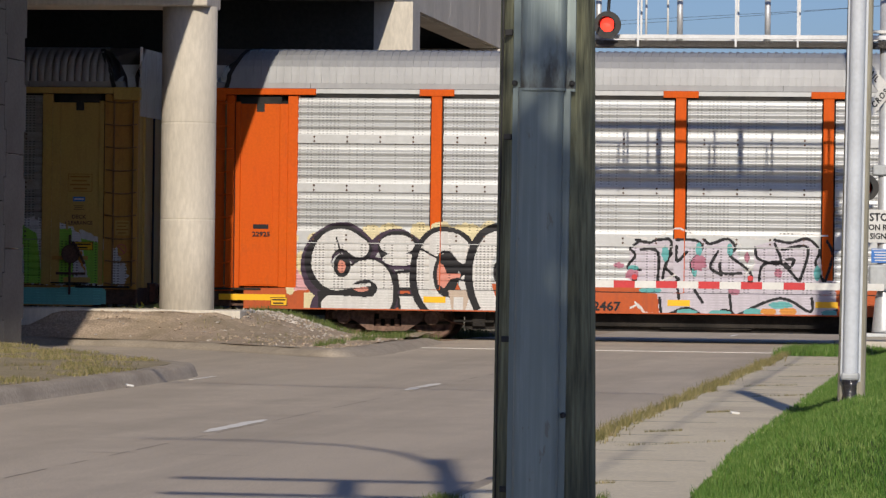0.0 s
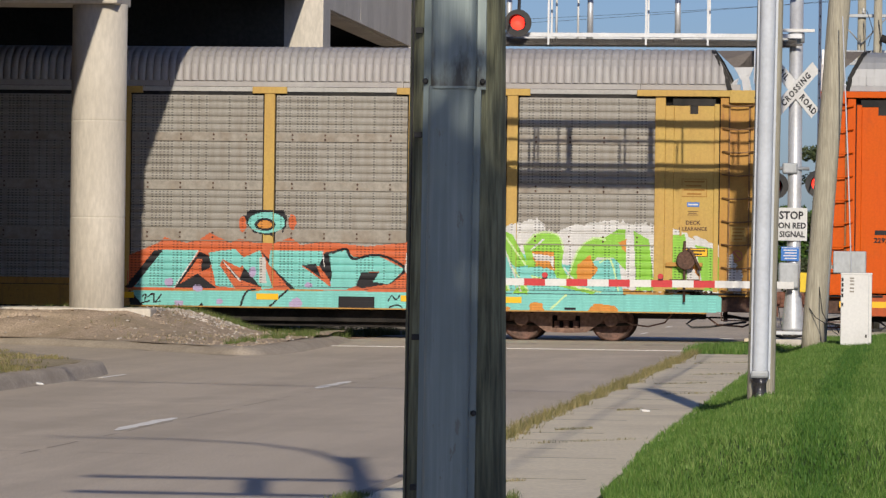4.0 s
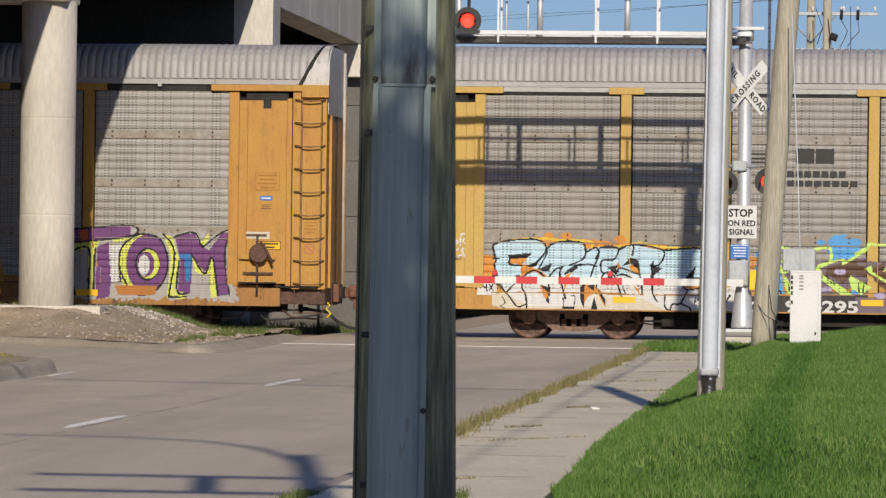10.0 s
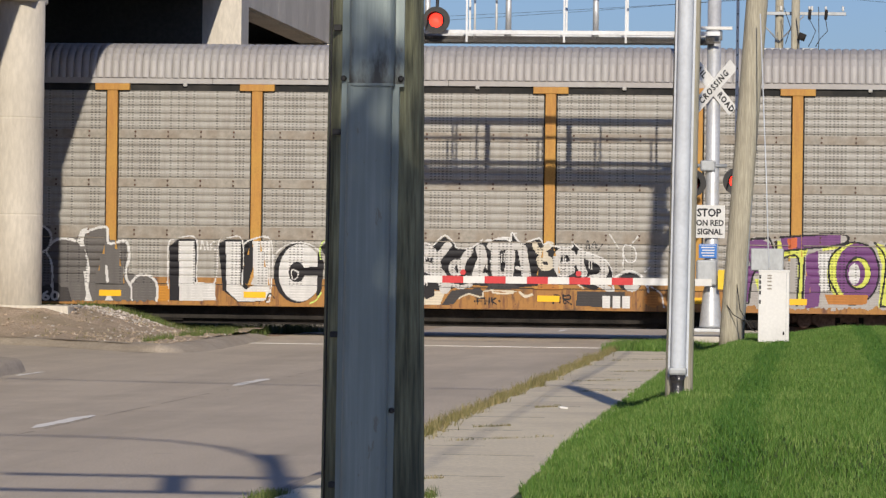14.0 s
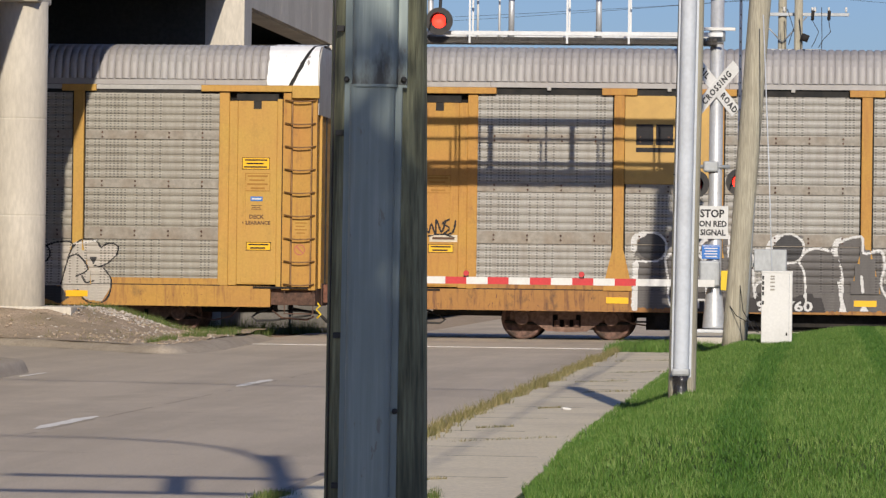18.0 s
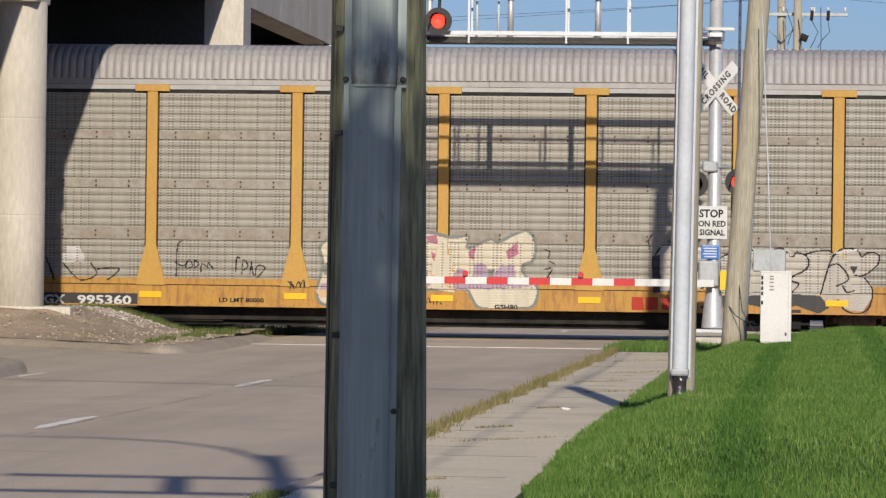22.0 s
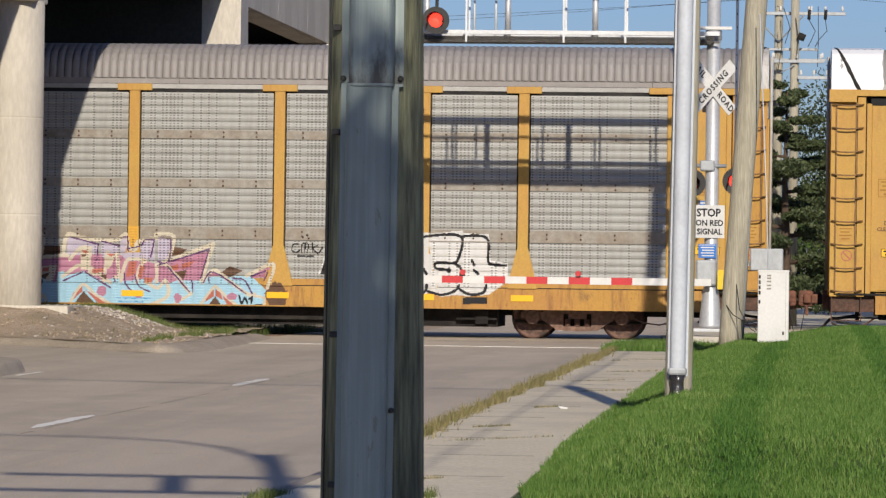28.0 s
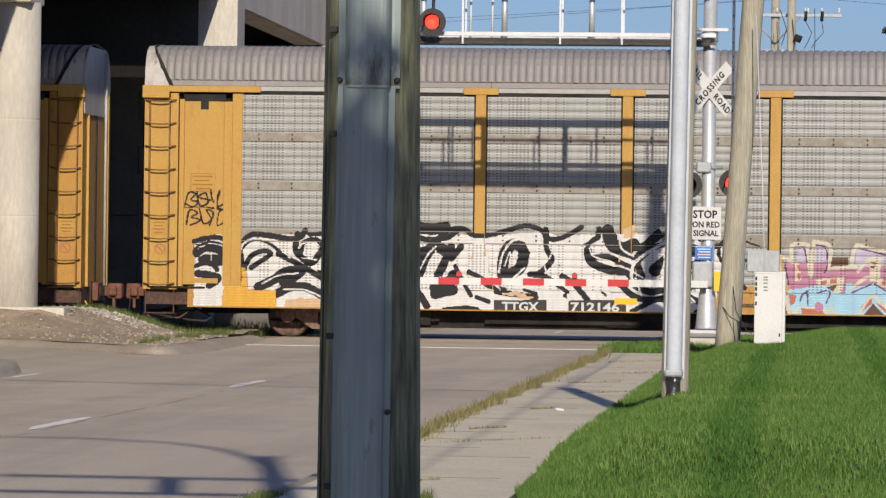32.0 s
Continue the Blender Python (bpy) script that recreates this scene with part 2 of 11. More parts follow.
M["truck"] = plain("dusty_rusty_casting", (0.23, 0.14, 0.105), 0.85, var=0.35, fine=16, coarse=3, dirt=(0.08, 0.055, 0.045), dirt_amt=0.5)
# Grime colour taken near black to hold the deep shade under the train.
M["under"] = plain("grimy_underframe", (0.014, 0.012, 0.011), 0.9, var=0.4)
M["rail"] = plain("rail_steel", (0.16, 0.11, 0.085), 0.5, 0.6, var=0.3)
# Ballast colour darkened to carry the shade under the train.
M["ballast"] = plain("oily_ballast", (0.075, 0.065, 0.055), 0.95, var=0.5, fine=25, bumps=0.8)
M["blue"] = plain("blue_sign_paint", (0.03, 0.16, 0.50), 0.5, var=0.05, dirt_amt=0.05)
M["yellow_tag"] = plain("yellow_tag_plastic", (0.75, 0.52, 0.02), 0.5, var=0.05, dirt_amt=0.05)
M["cable"] = plain("black_cable", (0.03, 0.03, 0.03), 0.7)
M["leaf_dark"] = plain("conifer_needles", (0.035, 0.06, 0.02), 0.8, var=0.5, fine=3)
M["bark"] = plain("bark", (0.09, 0.06, 0.04), 0.95, var=0.4)


# ---- building helpers ----
def obj(name, bm, material, parent=None, label="", smooth=False):
    me = bpy.data.meshes.new(name)
    bm.to_mesh(me)
    bm.free()
    if smooth:
        me.polygons.foreach_set("use_smooth", [True] * len(me.polygons))
    for mm in (material if isinstance(material, (list, tuple)) else [material]):
        me.materials.append(mm)
    ob = new(name, me)
    if parent is not None:
        ob.parent = parent
    if label:
        ob["label"] = label
    return ob


def part(name, bm, material, parent, label="", smooth=False):
    return obj(name, bm, material, parent, label, smooth)


def again(ob, m, parent=None):
    """Another piece on the same mesh."""
    o = new(ob.name.split(".")[0], ob.data)
    o.parent = parent if parent is not None else ob.parent
    o.matrix_local = m
    if "label" in ob:
        o["label"] = ob["label"]
    return o


def thing(name, at, label, category, group="", kind="", rz=0):
    e = new(name)
    e.matrix_world = pose(*at, 0, 0, rz)
    e.empty_display_size = 0.2
    return tagged(e, label, category, group, kind)


def box(bm, x0, x1, y0, y1, z0, z1, bevel=0.0):
    r = bmesh.ops.create_cube(bm, size=1.0)
    vs = r["verts"]
    for v in vs:
        v.co = Vector(((x0 + x1) / 2 + v.co.x * (x1 - x0), (y0 + y1) / 2 + v.co.y * (y1 - y0), (z0 + z1) / 2 + v.co.z * (z1 - z0)))
    if bevel:
        es = list({e for v in vs for e in v.link_edges})
        bmesh.ops.bevel(bm, geom=es, offset=bevel, segments=2, affect="EDGES", profile=0.5)
    return vs


def boxed(x0, x1, y0, y1, z0, z1, bevel=0.0):
    bm = bmesh.new()
    box(bm, x0, x1, y0, y1, z0, z1, bevel)
    return bm


def tube(bm, pts, r, sides=8, caps=True, r_end=None):
    """A round bar through the points, thinning to r_end."""
    pts = [Vector(p) for p in pts]
    rings = []
    for i, p in enumerate(pts):
        d = (pts[min(i + 1, len(pts) - 1)] - pts[max(i - 1, 0)]).normalized()
        a = d.orthogonal().normalized() if not rings else (prev - d * prev.dot(d)).normalized()
        prev = a
        b = d.cross(a)
        k = r if r_end is None else r + (r_end - r) * i / (len(pts) - 1)
        rings.append([bm.verts.new(p + (a * math.cos(2 * math.pi * j / sides) + b * math.sin(2 * math.pi * j / sides)) * k) for j in range(sides)])
    for r0, r1 in zip(rings, rings[1:]):
        for j in range(sides):
            f = bm.faces.new((r0[j], r0[(j + 1) % sides], r1[(j + 1) % sides], r1[j]))
            f.smooth = True
    if caps:
        bm.faces.new(rings[0][::-1])
        bm.faces.new(rings[-1])


def tubed(pts, r, sides=8, r_end=None):
    bm = bmesh.new()
    tube(bm, pts, r, sides, True, r_end)
    return bm


def lathe(bm, profile, axis="Z", at=(0, 0, 0), sides=24):
    """Turn a profile of (radius, height) round an axis."""
    rings = []
    for r, h in profile:
        ring = []
        for j in range(sides):
            a = 2 * math.pi * j / sides
            c, s = math.cos(a) * r, math.sin(a) * r
            p = {"Z": (c, s, h), "Y": (c, h, s), "X": (h, c, s)}[axis]
            ring.append(bm.verts.new(Vector(at) + Vector(p)))
        rings.append(ring)
    for r0, r1 in zip(rings, rings[1:]):
        for j in range(sides):
            f = bm.faces.new((r0[j], r0[(j + 1) % sides], r1[(j + 1) % sides], r1[j]))
            f.smooth = True
    bm.faces.new(rings[0][::-1])
    bm.faces.new(rings[-1])
    bmesh.ops.recalc_face_normals(bm, faces=bm.faces[:])


def prism(bm, outline, z0, z1):
    """An upright slab over an outline of (x, y)."""
    lo = [bm.verts.new((x, y, z0)) for x, y in outline]
    hi = [bm.verts.new((x, y, z1)) for x, y in outline]
    n = len(lo)
    for i in range(n):
        bm.faces.new((lo[i], lo[(i + 1) % n], hi[(i + 1) % n], hi[i]))
    bm.faces.new(hi)
    bm.faces.new(lo[::-1])
    bmesh.ops.recalc_face_normals(bm, faces=bm.faces[:])


def mesh_np(name, verts, faces, mats, parent=None, label="", index=None, smooth=False):
    me = bpy.data.meshes.new(name)
    me.from_pydata(np.asarray(verts).tolist(), [], np.asarray(faces).tolist())
    for mm in mats:
        me.materials.append(mm)
    if index is not None:
        me.polygons.foreach_set("material_index", np.asarray(index, dtype=np.int32))
    if smooth:
        me.polygons.foreach_set("use_smooth", [True] * len(me.polygons))
    ob = new(name, me)
    if parent is not None:
        ob.parent = parent
    if label:
        ob["label"] = label
    return ob


def words(text, size, material, parent, at, name="lettering", rx=90, rz=0, squeeze=1.0, roll=0, label="", align="CENTER", shear=0.0, space=1.0):
    """Lettering in the built-in font, turned to a thin mesh; it reads along x and faces -y."""
    cu = bpy.data.curves.new(name, "FONT")
    cu.body, cu.size, cu.extrude, cu.align_x, cu.align_y, cu.resolution_u = text, size, 0.001, align, "CENTER", 2
    cu.shear, cu.space_character, cu.offset = shear, space, size * 0.03
    tmp = bpy.data.objects.new(name, cu)
    scene.collection.objects.link(tmp)
    me = bpy.data.meshes.new_from_object(tmp.evaluated_get(bpy.context.evaluated_depsgraph_get()))
    bpy.data.objects.remove(tmp)
    bpy.data.curves.remove(cu)
    me.transform(Matrix.Diagonal((squeeze, 1, 1, 1)))
    me.materials.clear()
    me.materials.append(material)
    ob = new(name, me)
    ob.parent = parent
    ob.matrix_local = pose(*at, rx, 0, rz) @ pose(0, 0, 0, 0, 0, roll)
    if label:
        ob["label"] = label
    return ob


# ---- the ground, road and walks ----
ROAD_L, ROAD_R, RAIL_Y = -10.4, -3.3, 80.88


def sheet(name, xs, ys, fz, material, label, category):
    """A ground sheet on a grid, with its height from fz(x, y)."""
    X, Y = np.meshgrid(xs, ys)
    Z = np.vectorize(fz)(X, Y)
    V = np.stack([X.ravel(), Y.ravel(), Z.ravel()], 1)
    n = len(xs)
    F = [(j * n + i, j * n + i + 1, (j + 1) * n + i + 1, (j + 1) * n + i) for j in range(len(ys) - 1) for i in range(n - 1)]
    ob = mesh_np(name, V, F, [material], smooth=True)
    return tagged(ob, label, category, kind="structure")


def smooth01(a, b, x):
    t = min(1.0, max(0.0, (x - a) / (b - a)))
    return t * t * (3 - 2 * t)


def dip(y):
    """The ground falls gently beyond the rails."""
    return -0.014 * min(27.0, max(0.0, y - 83.5))


def long_sheet(name, x0, x1, ys, top, deep, material, label, category):
    bm = bmesh.new()
    rows = [[bm.verts.new(p) for p in ((x0, y, top + dip(y) - deep), (x0, y, top + dip(y)), (x1, y, top + dip(y)), (x1, y, top + dip(y) - deep))] for y in ys]
    for r0, r1 in zip(rows, rows[1:]):
        for k in range(4):
            bm.faces.new((r0[k], r0[(k + 1) % 4], r1[(k + 1) % 4], r1[k]))
    bm.faces.new(rows[0])
    bm.faces.new(rows[-1][::-1])
    bmesh.ops.recalc_face_normals(bm, faces=bm.faces[:])
    return tagged(obj(name, bm, material), label, category, kind="structure")


long_sheet("ground", -2500, 2500, (-400, 83.5, 110.5, 3500), -0.12, 1.0, M["dirt"], "flat brown earth reaching the horizon", "ground")
long_sheet("road", ROAD_L, ROAD_R, (-60, 83.5, 110.5, 420), 0.0, 0.1, M["asphalt"], "worn grey-brown concrete road crossing the track", "road")
tagged(obj("side_street", boxed(-60, ROAD_L - 0.002, 40, 79.3, -0.5, -0.004), M["asphalt"]), "worn side street under the overpass", "road", kind="structure")


def strip_paint(name, x0, x1, y0, y1, label, z=0.004):
    tagged(obj(name, boxed(x0, x1, y0, y1, z - 0.003, z + 0.001), M["white_line"]), label, "road marking", kind="structure")


def dash(y0, y1, x0, x1, seed):
    """Worn paint: ragged sides, a frayed start and a few bare spots."""
    bm = bmesh.new()
    last = None
    for k in range(61):
        t = k / 60
        y = y0 + (y1 - y0) * t
        w = (x1 - x0) / 2 * min(1.0, 0.35 + 3.0 * t, 0.3 + 5.0 * (1 - t)) * (0.85 + 0.35 * noise.noise((seed, y * 3.0, 0)))
        c = (x0 + x1) / 2 + 0.02 * noise.noise((seed, y * 1.5, 4))
        v = (bm.verts.new((c - w, y, 0.004 + dip(y))), bm.verts.new((c + w * (0.9 + 0.3 * noise.noise((seed, y * 6, 8))), y, 0.004 + dip(y))))
        if last and noise.noise((seed, y * 5.0, 2)) > -0.42:
            bm.faces.new((last[0], last[1], v[1], v[0]))
        last = v
    tagged(obj("lane_dash", bm, M["white_line"]), "worn white dash of the road's centre line", "road marking", "lane dashes", kind="structure")


for k in range(-2, 12):
    y0 = 35.5 + 12.6 * k
    if not 66 < y0 < 90:
        dash(y0, y0 + 3.05, -6.93, -6.75, k * 7.3)
strip_paint("stop_line", -10.2, -3.5, 72.3, 72.62, "white stop line before the rails")
strip_paint("stop_line", -10.2, -3.5, 90.2, 90.6, "white stop line beyond the rails", dip(90.4) + 0.009)
strip_paint("lane_edge", -10.04, -9.98, 51, 52.6, "worn white paint by the kerb")


def turf_z(x, y):
    rise = smooth01(-1.98, -1.0, x) * (0.33 - 0.05 * smooth01(45, 64, y)) + 0.16 * smooth01(-0.7, 0.7, x) * smooth01(40, 64, y)
    back = (1 - smooth01(69, 77, y)) * (0.12 + 0.88 * smooth01(24.95, 27.6, y)) if y < 40 else 1 - smooth01(69, 77, y)
    return 0.045 + rise * back - 0.10 * smooth01(69, 77, y)


TURF = sheet("lawn", np.arange(-1.99, 9.0, 0.16), np.concatenate([np.arange(24.98, 28, 0.25), np.arange(28.2, 79, 0.6)]), turf_z, M["soil"], "mown green lawn on a low bank beside the walk", "lawn")


tagged(obj("pavement_2", boxed(-1.835, 9.0, 12, 25.12, -0.3, 0.062, 0.01), M["walk"]), "concrete drive at the lawn's end", "pavement", kind="structure")

ISLAND_SIDE = [(-10.22, 77.0), (-10.12, 75.0), (-9.98, 72.0), (-9.86, 68.5), (-9.80, 66.0)]
ISLAND_FRONT = [(-10.85, 64.5), (-11.7, 65.8), (-13.0, 67.7), (-14.7, 69.3), (-17.0, 70.4), (-24.0, 71.0), (-40.0, 71.5)]


def mound_edge(x):
    """Front edge of the traffic island by the overpass column."""
    return float(np.interp(-x, [-a for a, _ in ISLAND_FRONT], [b for _, b in ISLAND_FRONT]))


def mound_z(x, y):
    e = mound_edge(x) + 0.4
    crest = 0.155 + 0.445 * smooth01(11.2, 13.3, -x) + 0.035 * noise.noise((x * 0.8, y * 0.9, 0))
    s_ = min(1.0, max(0.0, (y - e) / max(71.9 - 0.95 * smooth01(12.8, 13.6, -x) - e, 0.5)))
    side = smooth01(10.75, 13.2, -x)
    z = 0.125 + (crest - 0.125) * (0.75 * s_ + 0.25 * s_ * s_) + 0.022 * noise.noise((x * 2.6, y * 1.6, 7)) * min(1.0, s_ * 5)
    return z - 0.42 * smooth01(74.5, 77.9, y) * side


def rolled_kerb(name, line, high, wide, label, fade=lambda x, y: 1.0, upright=False):
    """A kerb along a line on the ground, its rolled face towards the road on the line's right-hand side; a joint every few metres."""
    prof = ((-0.04, -0.03), (0.0, 0.0), (0.05, 0.30), (0.12, 0.62), (0.20, 0.86), (0.30, 1.0), (wide - 0.03, 1.0), (wide + 0.12, 0.92), (wide + 0.14, 0.5))
    if upright:
        prof = ((-0.01, -0.05), (0.0, 0.0), (0.03, 0.42), (0.06, 0.78), (0.09, 0.93), (0.14, 1.0), (wide - 0.03, 1.0), (wide, 0.98))
    bm = bmesh.new()
    rows = []
    for k, (x, y) in enumerate(line):
        d = (Vector(line[min(k + 1, len(line) - 1)]) - Vector(line[max(k - 1, 0)])).normalized()
        side = Vector((-d.y, d.x))
        row = []
        for off, h in prof:
            q = Vector((x, y)) + side * off
            row.append(bm.verts.new((q.x, q.y, high * h * fade(x, y) + 0.010 * noise.noise((x * 1.1, y * 1.1, off * 4)))))
        rows.append(row)
    for r0, r1 in zip(rows, rows[1:]):
        for k in range(len(prof) - 1):
            bm.faces.new((r0[k], r1[k], r1[k + 1], r0[k + 1])).smooth = True
    bmesh.ops.recalc_face_normals(bm, faces=bm.faces[:])
    tagged(obj(name, bm, M["kerb"]), label, "kerb", kind="structure")


def curved(points, n=6):
    """A smooth line through the points."""
    q = [points[0], *points, points[-1]]
    out = []
    for k in range(1, len(q) - 2):
        for t in np.arange(n) / n:
            out.append(tuple(0.5 * (2 * q[k][i] + (q[k + 1][i] - q[k - 1][i]) * t + (2 * q[k - 1][i] - 5 * q[k][i] + 4 * q[k + 1][i] - q[k + 2][i]) * t * t
                                    + (3 * q[k][i] - q[k - 1][i] - 3 * q[k + 1][i] + q[k + 2][i]) * t ** 3) for i in (0, 1)))
    return out + [points[-1]]


def mound():
    V, F = [], []
    n = 70
    ys = np.concatenate([np.arange(65.1, 70, 0.22), np.arange(70, 79.2, 0.25)])
    for y in ys:
        xr = float(np.interp(y, [b for _, b in ISLAND_SIDE][::-1], [a for a, _ in ISLAND_SIDE][::-1])) - 0.42
        xl = min(xr - 0.05, float(np.interp(y - 0.35, [b for _, b in ISLAND_FRONT], [a for a, _ in ISLAND_FRONT])))
        for k in range(n):
            x = xr + (xl - xr) * (k / (n - 1)) ** 1.4
            V.append((x, y, mound_z(x, y)))
    for i in range(len(ys) - 1):
        for k in range(n - 1):
            F.append((i * n + k, (i + 1) * n + k, (i + 1) * n + k + 1, i * n + k + 1))
    tagged(mesh_np("traffic_island", V, F, [M["dirt"]], smooth=True), "raised gravelly dirt island by the overpass column", "island", kind="structure")
    rolled_kerb("kerb_1", curved(ISLAND_FRONT[::-1] + [(-10.35, 64.1), (-9.98, 64.5), *ISLAND_SIDE[::-1]]), 0.135, 0.50, "worn pale concrete kerb of the island", lambda x, y: 1 - 0.35 * smooth01(71, 76.5, y) * smooth01(11.5, 10.8, -x))


mound()

VERGE = [(-10.05, 10.0), (-10.05, 30.0), (-10.06, 43.0), (-10.10, 50.0), (-10.24, 52.6), (-10.55, 53.6), (-11.3, 55.2), (-12.3, 57.6), (-13.9, 60.8), (-15.6, 64.2), (-18.0, 66.8), (-24.0, 68.4), (-40.0, 69.4)]


def left_island():
    rolled_kerb("kerb_2", curved(VERGE, 8), 0.165, 0.36, "stained concrete kerb round the grass verge", upright=True)
    bm = bmesh.new()
    line = curved(VERGE, 4)
    out = []
    for k, (x, y) in enumerate(line):
        d = (Vector(line[min(k + 1, len(line) - 1)]) - Vector(line[max(k - 1, 0)])).normalized()
        out.append((x - d.y * 0.34, y + d.x * 0.34))
    prism(bm, [*out, (-40, 10)], -0.1, 0.166)
    tagged(obj("verge", bm, M["verge"]), "thin dry grass verge by the kerb", "verge", kind="structure")


M["verge"] = plain("dry_verge", (0.40, 0.325, 0.215), 0.95, var=0.4, fine=30, coarse=1.6, dirt=(0.21, 0.185, 0.09), dirt_amt=0.6, bumps=0.6)
left_island()

M["seam"] = plain("soil_filled_joint", (0.10, 0.085, 0.05), 0.95, var=0.4)
# the walk, slab by slab
pav = tagged(obj("pavement", boxed(-3.28, -1.86, 8, 68.3, -0.3, 0.03), M["dirt"]), "narrow concrete walk beside the road", "pavement", kind="structure")
random.seed(5)
slab_bm = boxed(-3.26, -1.84, 0.0, 1.5125, -0.03, 0.0)
slab0 = part("slab", slab_bm, M["walk"], pav)
slab0.matrix_local = pose(0, 8, 0.06)
for k in range(1, 40):
    again(slab0, pose(0, 8 + 1.512 * k, 0.06, 0, 0, 0), pav)
seam_bm = bmesh.new()
for k in range(14):
    xa, xb = 0.7 * k / 14, 0.7 * (k + 1) / 14
    ya, w = 0.02 * noise.noise((xa * 3, 1, 0)), 0.004 + 0.010 * abs(noise.noise((xa * 6, 4, 0)))
    box(seam_bm, xa, xb, ya - w, ya + w, -0.01, 0.0015)
seam0 = part("joint", seam_bm, M["seam"], pav)
seam0.matrix_local = pose(-3.26, 9.512, 0.06)
for k in range(2, 40):
    if random.random() < 0.42:
        again(seam0, pose(-3.26 + random.choice((0.0, 0.08, 0.25, 0.5)), 8 + 1.512 * k, 0.06, 0, 0, random.uniform(-1, 1)), pav)
tagged(obj("kerb_3", boxed(-3.42, -3.29, 8, 69.5, -0.3, 0.045, 0.02), M["kerb"]), "low worn kerb between road and walk", "kerb", kind="structure")
long_sheet("footway", -3.29, 14, (91, 110.5, 200), 0.02, 0.14, M["walk"], "pale paved lot beyond the track", "pavement")

# ---- track ----
# Spread well past the track so the ground there looks shaded.
tagged(obj("ballast_bed_1", boxed(-80, ROAD_L - 0.3, 76.2, 97.0, -0.4, -0.115), M["ballast"]), "stone ballast bed, coloured dark for the train's shade", "ballast", kind="structure")
tagged(obj("ballast_bed_2", boxed(ROAD_R + 0.4, 80, 79.4, 87.9, -0.4, -0.115), M["ballast"]), "stone ballast bed, coloured dark for the train's shade", "ballast", kind="structure")
for y in (RAIL_Y, RAIL_Y + 1.5):
    bm = bmesh.new()
    box(bm, -80, 80, y - 0.036, y + 0.036, -0.04, 0.0, 0.006)
    box(bm, -80, 80, y - 0.009, y + 0.009, -0.14, -0.03)
    box(bm, -80, 80, y - 0.07, y + 0.07, -0.17, -0.14)
    tagged(obj("rail", bm, M["rail"]), "worn steel rail set in the crossing", "rail", "rails", kind="structure")

# ---- overpass ----
DECK_R = -13.47


def overpass():
    col = lambda x, y, z0, z1, r, nm: tagged(cyl_col(x, y, z0, z1, r, nm), "round cast-concrete bridge column with form joints", "column", "bridge columns", kind="structure")

    def cyl_col(x, y, z0, z1, r, nm):
        bm = bmesh.new()
        prof = [(r, z0)]
        for j in (2.25, 3.97):
            if z0 < j < z1:
                prof += [(r, j - 0.03), (r, j - 0.012), (r - 0.012, j), (r, j + 0.012), (r, j + 0.03)]
        prof.append((r, z1))
        lathe(bm, prof, "Z", (x, y, 0), 48)
        return obj(nm, bm, M["concrete"])

    col(-14.13, 71.5, 0.2, 6.05, 0.49, "column_1")
    col(-14.08, 92.9, -0.4, 6.01, 0.48, "column_2")
    col(-22.0, 92.9, -0.4, 7.51, 0.54, "column_3")
    tagged(obj("column_pad", boxed(-30.0, -13.06, 71.0, 72.5, 0.1, 0.64, 0.02), M["concrete"]), "low concrete footing wall under the bridge columns", "pad", kind="structure")
    tagged(obj("bent_cap_1", boxed(-63, -13.70, 70.85, 72.15, 6.03, 7.51, 0.03), M["concrete"]), "concrete cap beam on the bridge columns", "beam", kind="structure")
    # Beam split at its shade line: dark tone here, plain concrete at the end.
    tagged(obj("bent_cap_2", boxed(-63, -13.95, 92.3, 93.5, 6.00, 7.51, 0.0), M["sooty"]), "concrete cap beam beyond the track, coloured dark for its shade", "beam", kind="structure")
    tagged(obj("bent_cap_end", boxed(-13.95, -13.05, 92.3, 93.5, 6.00, 7.51, 0.0), M["concrete"]), "lit end of the cap beam, in plain concrete", "beam", kind="structure")
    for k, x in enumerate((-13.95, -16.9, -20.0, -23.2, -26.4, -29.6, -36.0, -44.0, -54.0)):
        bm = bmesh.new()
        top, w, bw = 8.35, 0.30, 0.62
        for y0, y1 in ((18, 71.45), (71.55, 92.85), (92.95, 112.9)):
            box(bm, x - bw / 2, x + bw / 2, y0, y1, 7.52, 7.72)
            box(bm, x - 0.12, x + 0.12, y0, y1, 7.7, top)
        # Inner girders take the shade-dark tone; the outer one stays plain concrete.
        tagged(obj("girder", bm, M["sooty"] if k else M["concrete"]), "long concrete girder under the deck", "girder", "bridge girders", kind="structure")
    # Deck runs on out of view to x=-64 to shut out sky light.
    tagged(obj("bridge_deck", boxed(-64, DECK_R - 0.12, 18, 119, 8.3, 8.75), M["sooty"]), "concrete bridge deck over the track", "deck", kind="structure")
    bm = bmesh.new()
    y = 18.0
    while y < 114:
        box(bm, DECK_R - 0.12, DECK_R, y, y + 5.98, 7.54, 10.2)
        y += 6.0
    tagged(obj("fascia", bm, M["concrete"]), "pale concrete bridge fascia and parapet", "parapet", kind="structure")
    near = tagged(obj("abutment_1", boxed(-66, -15.9, 20, 66.0, -0.1, 8.3), M["concrete"]), "panelled concrete abutment wall", "wall", kind="structure")
    far = tagged(obj("abutment_2", boxed(-66, -13.1, 113.12, 119, -0.2, 8.3), M["shade_mse"]), "grimy panelled concrete abutment wall beyond the track", "wall", kind="structure")
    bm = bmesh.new()
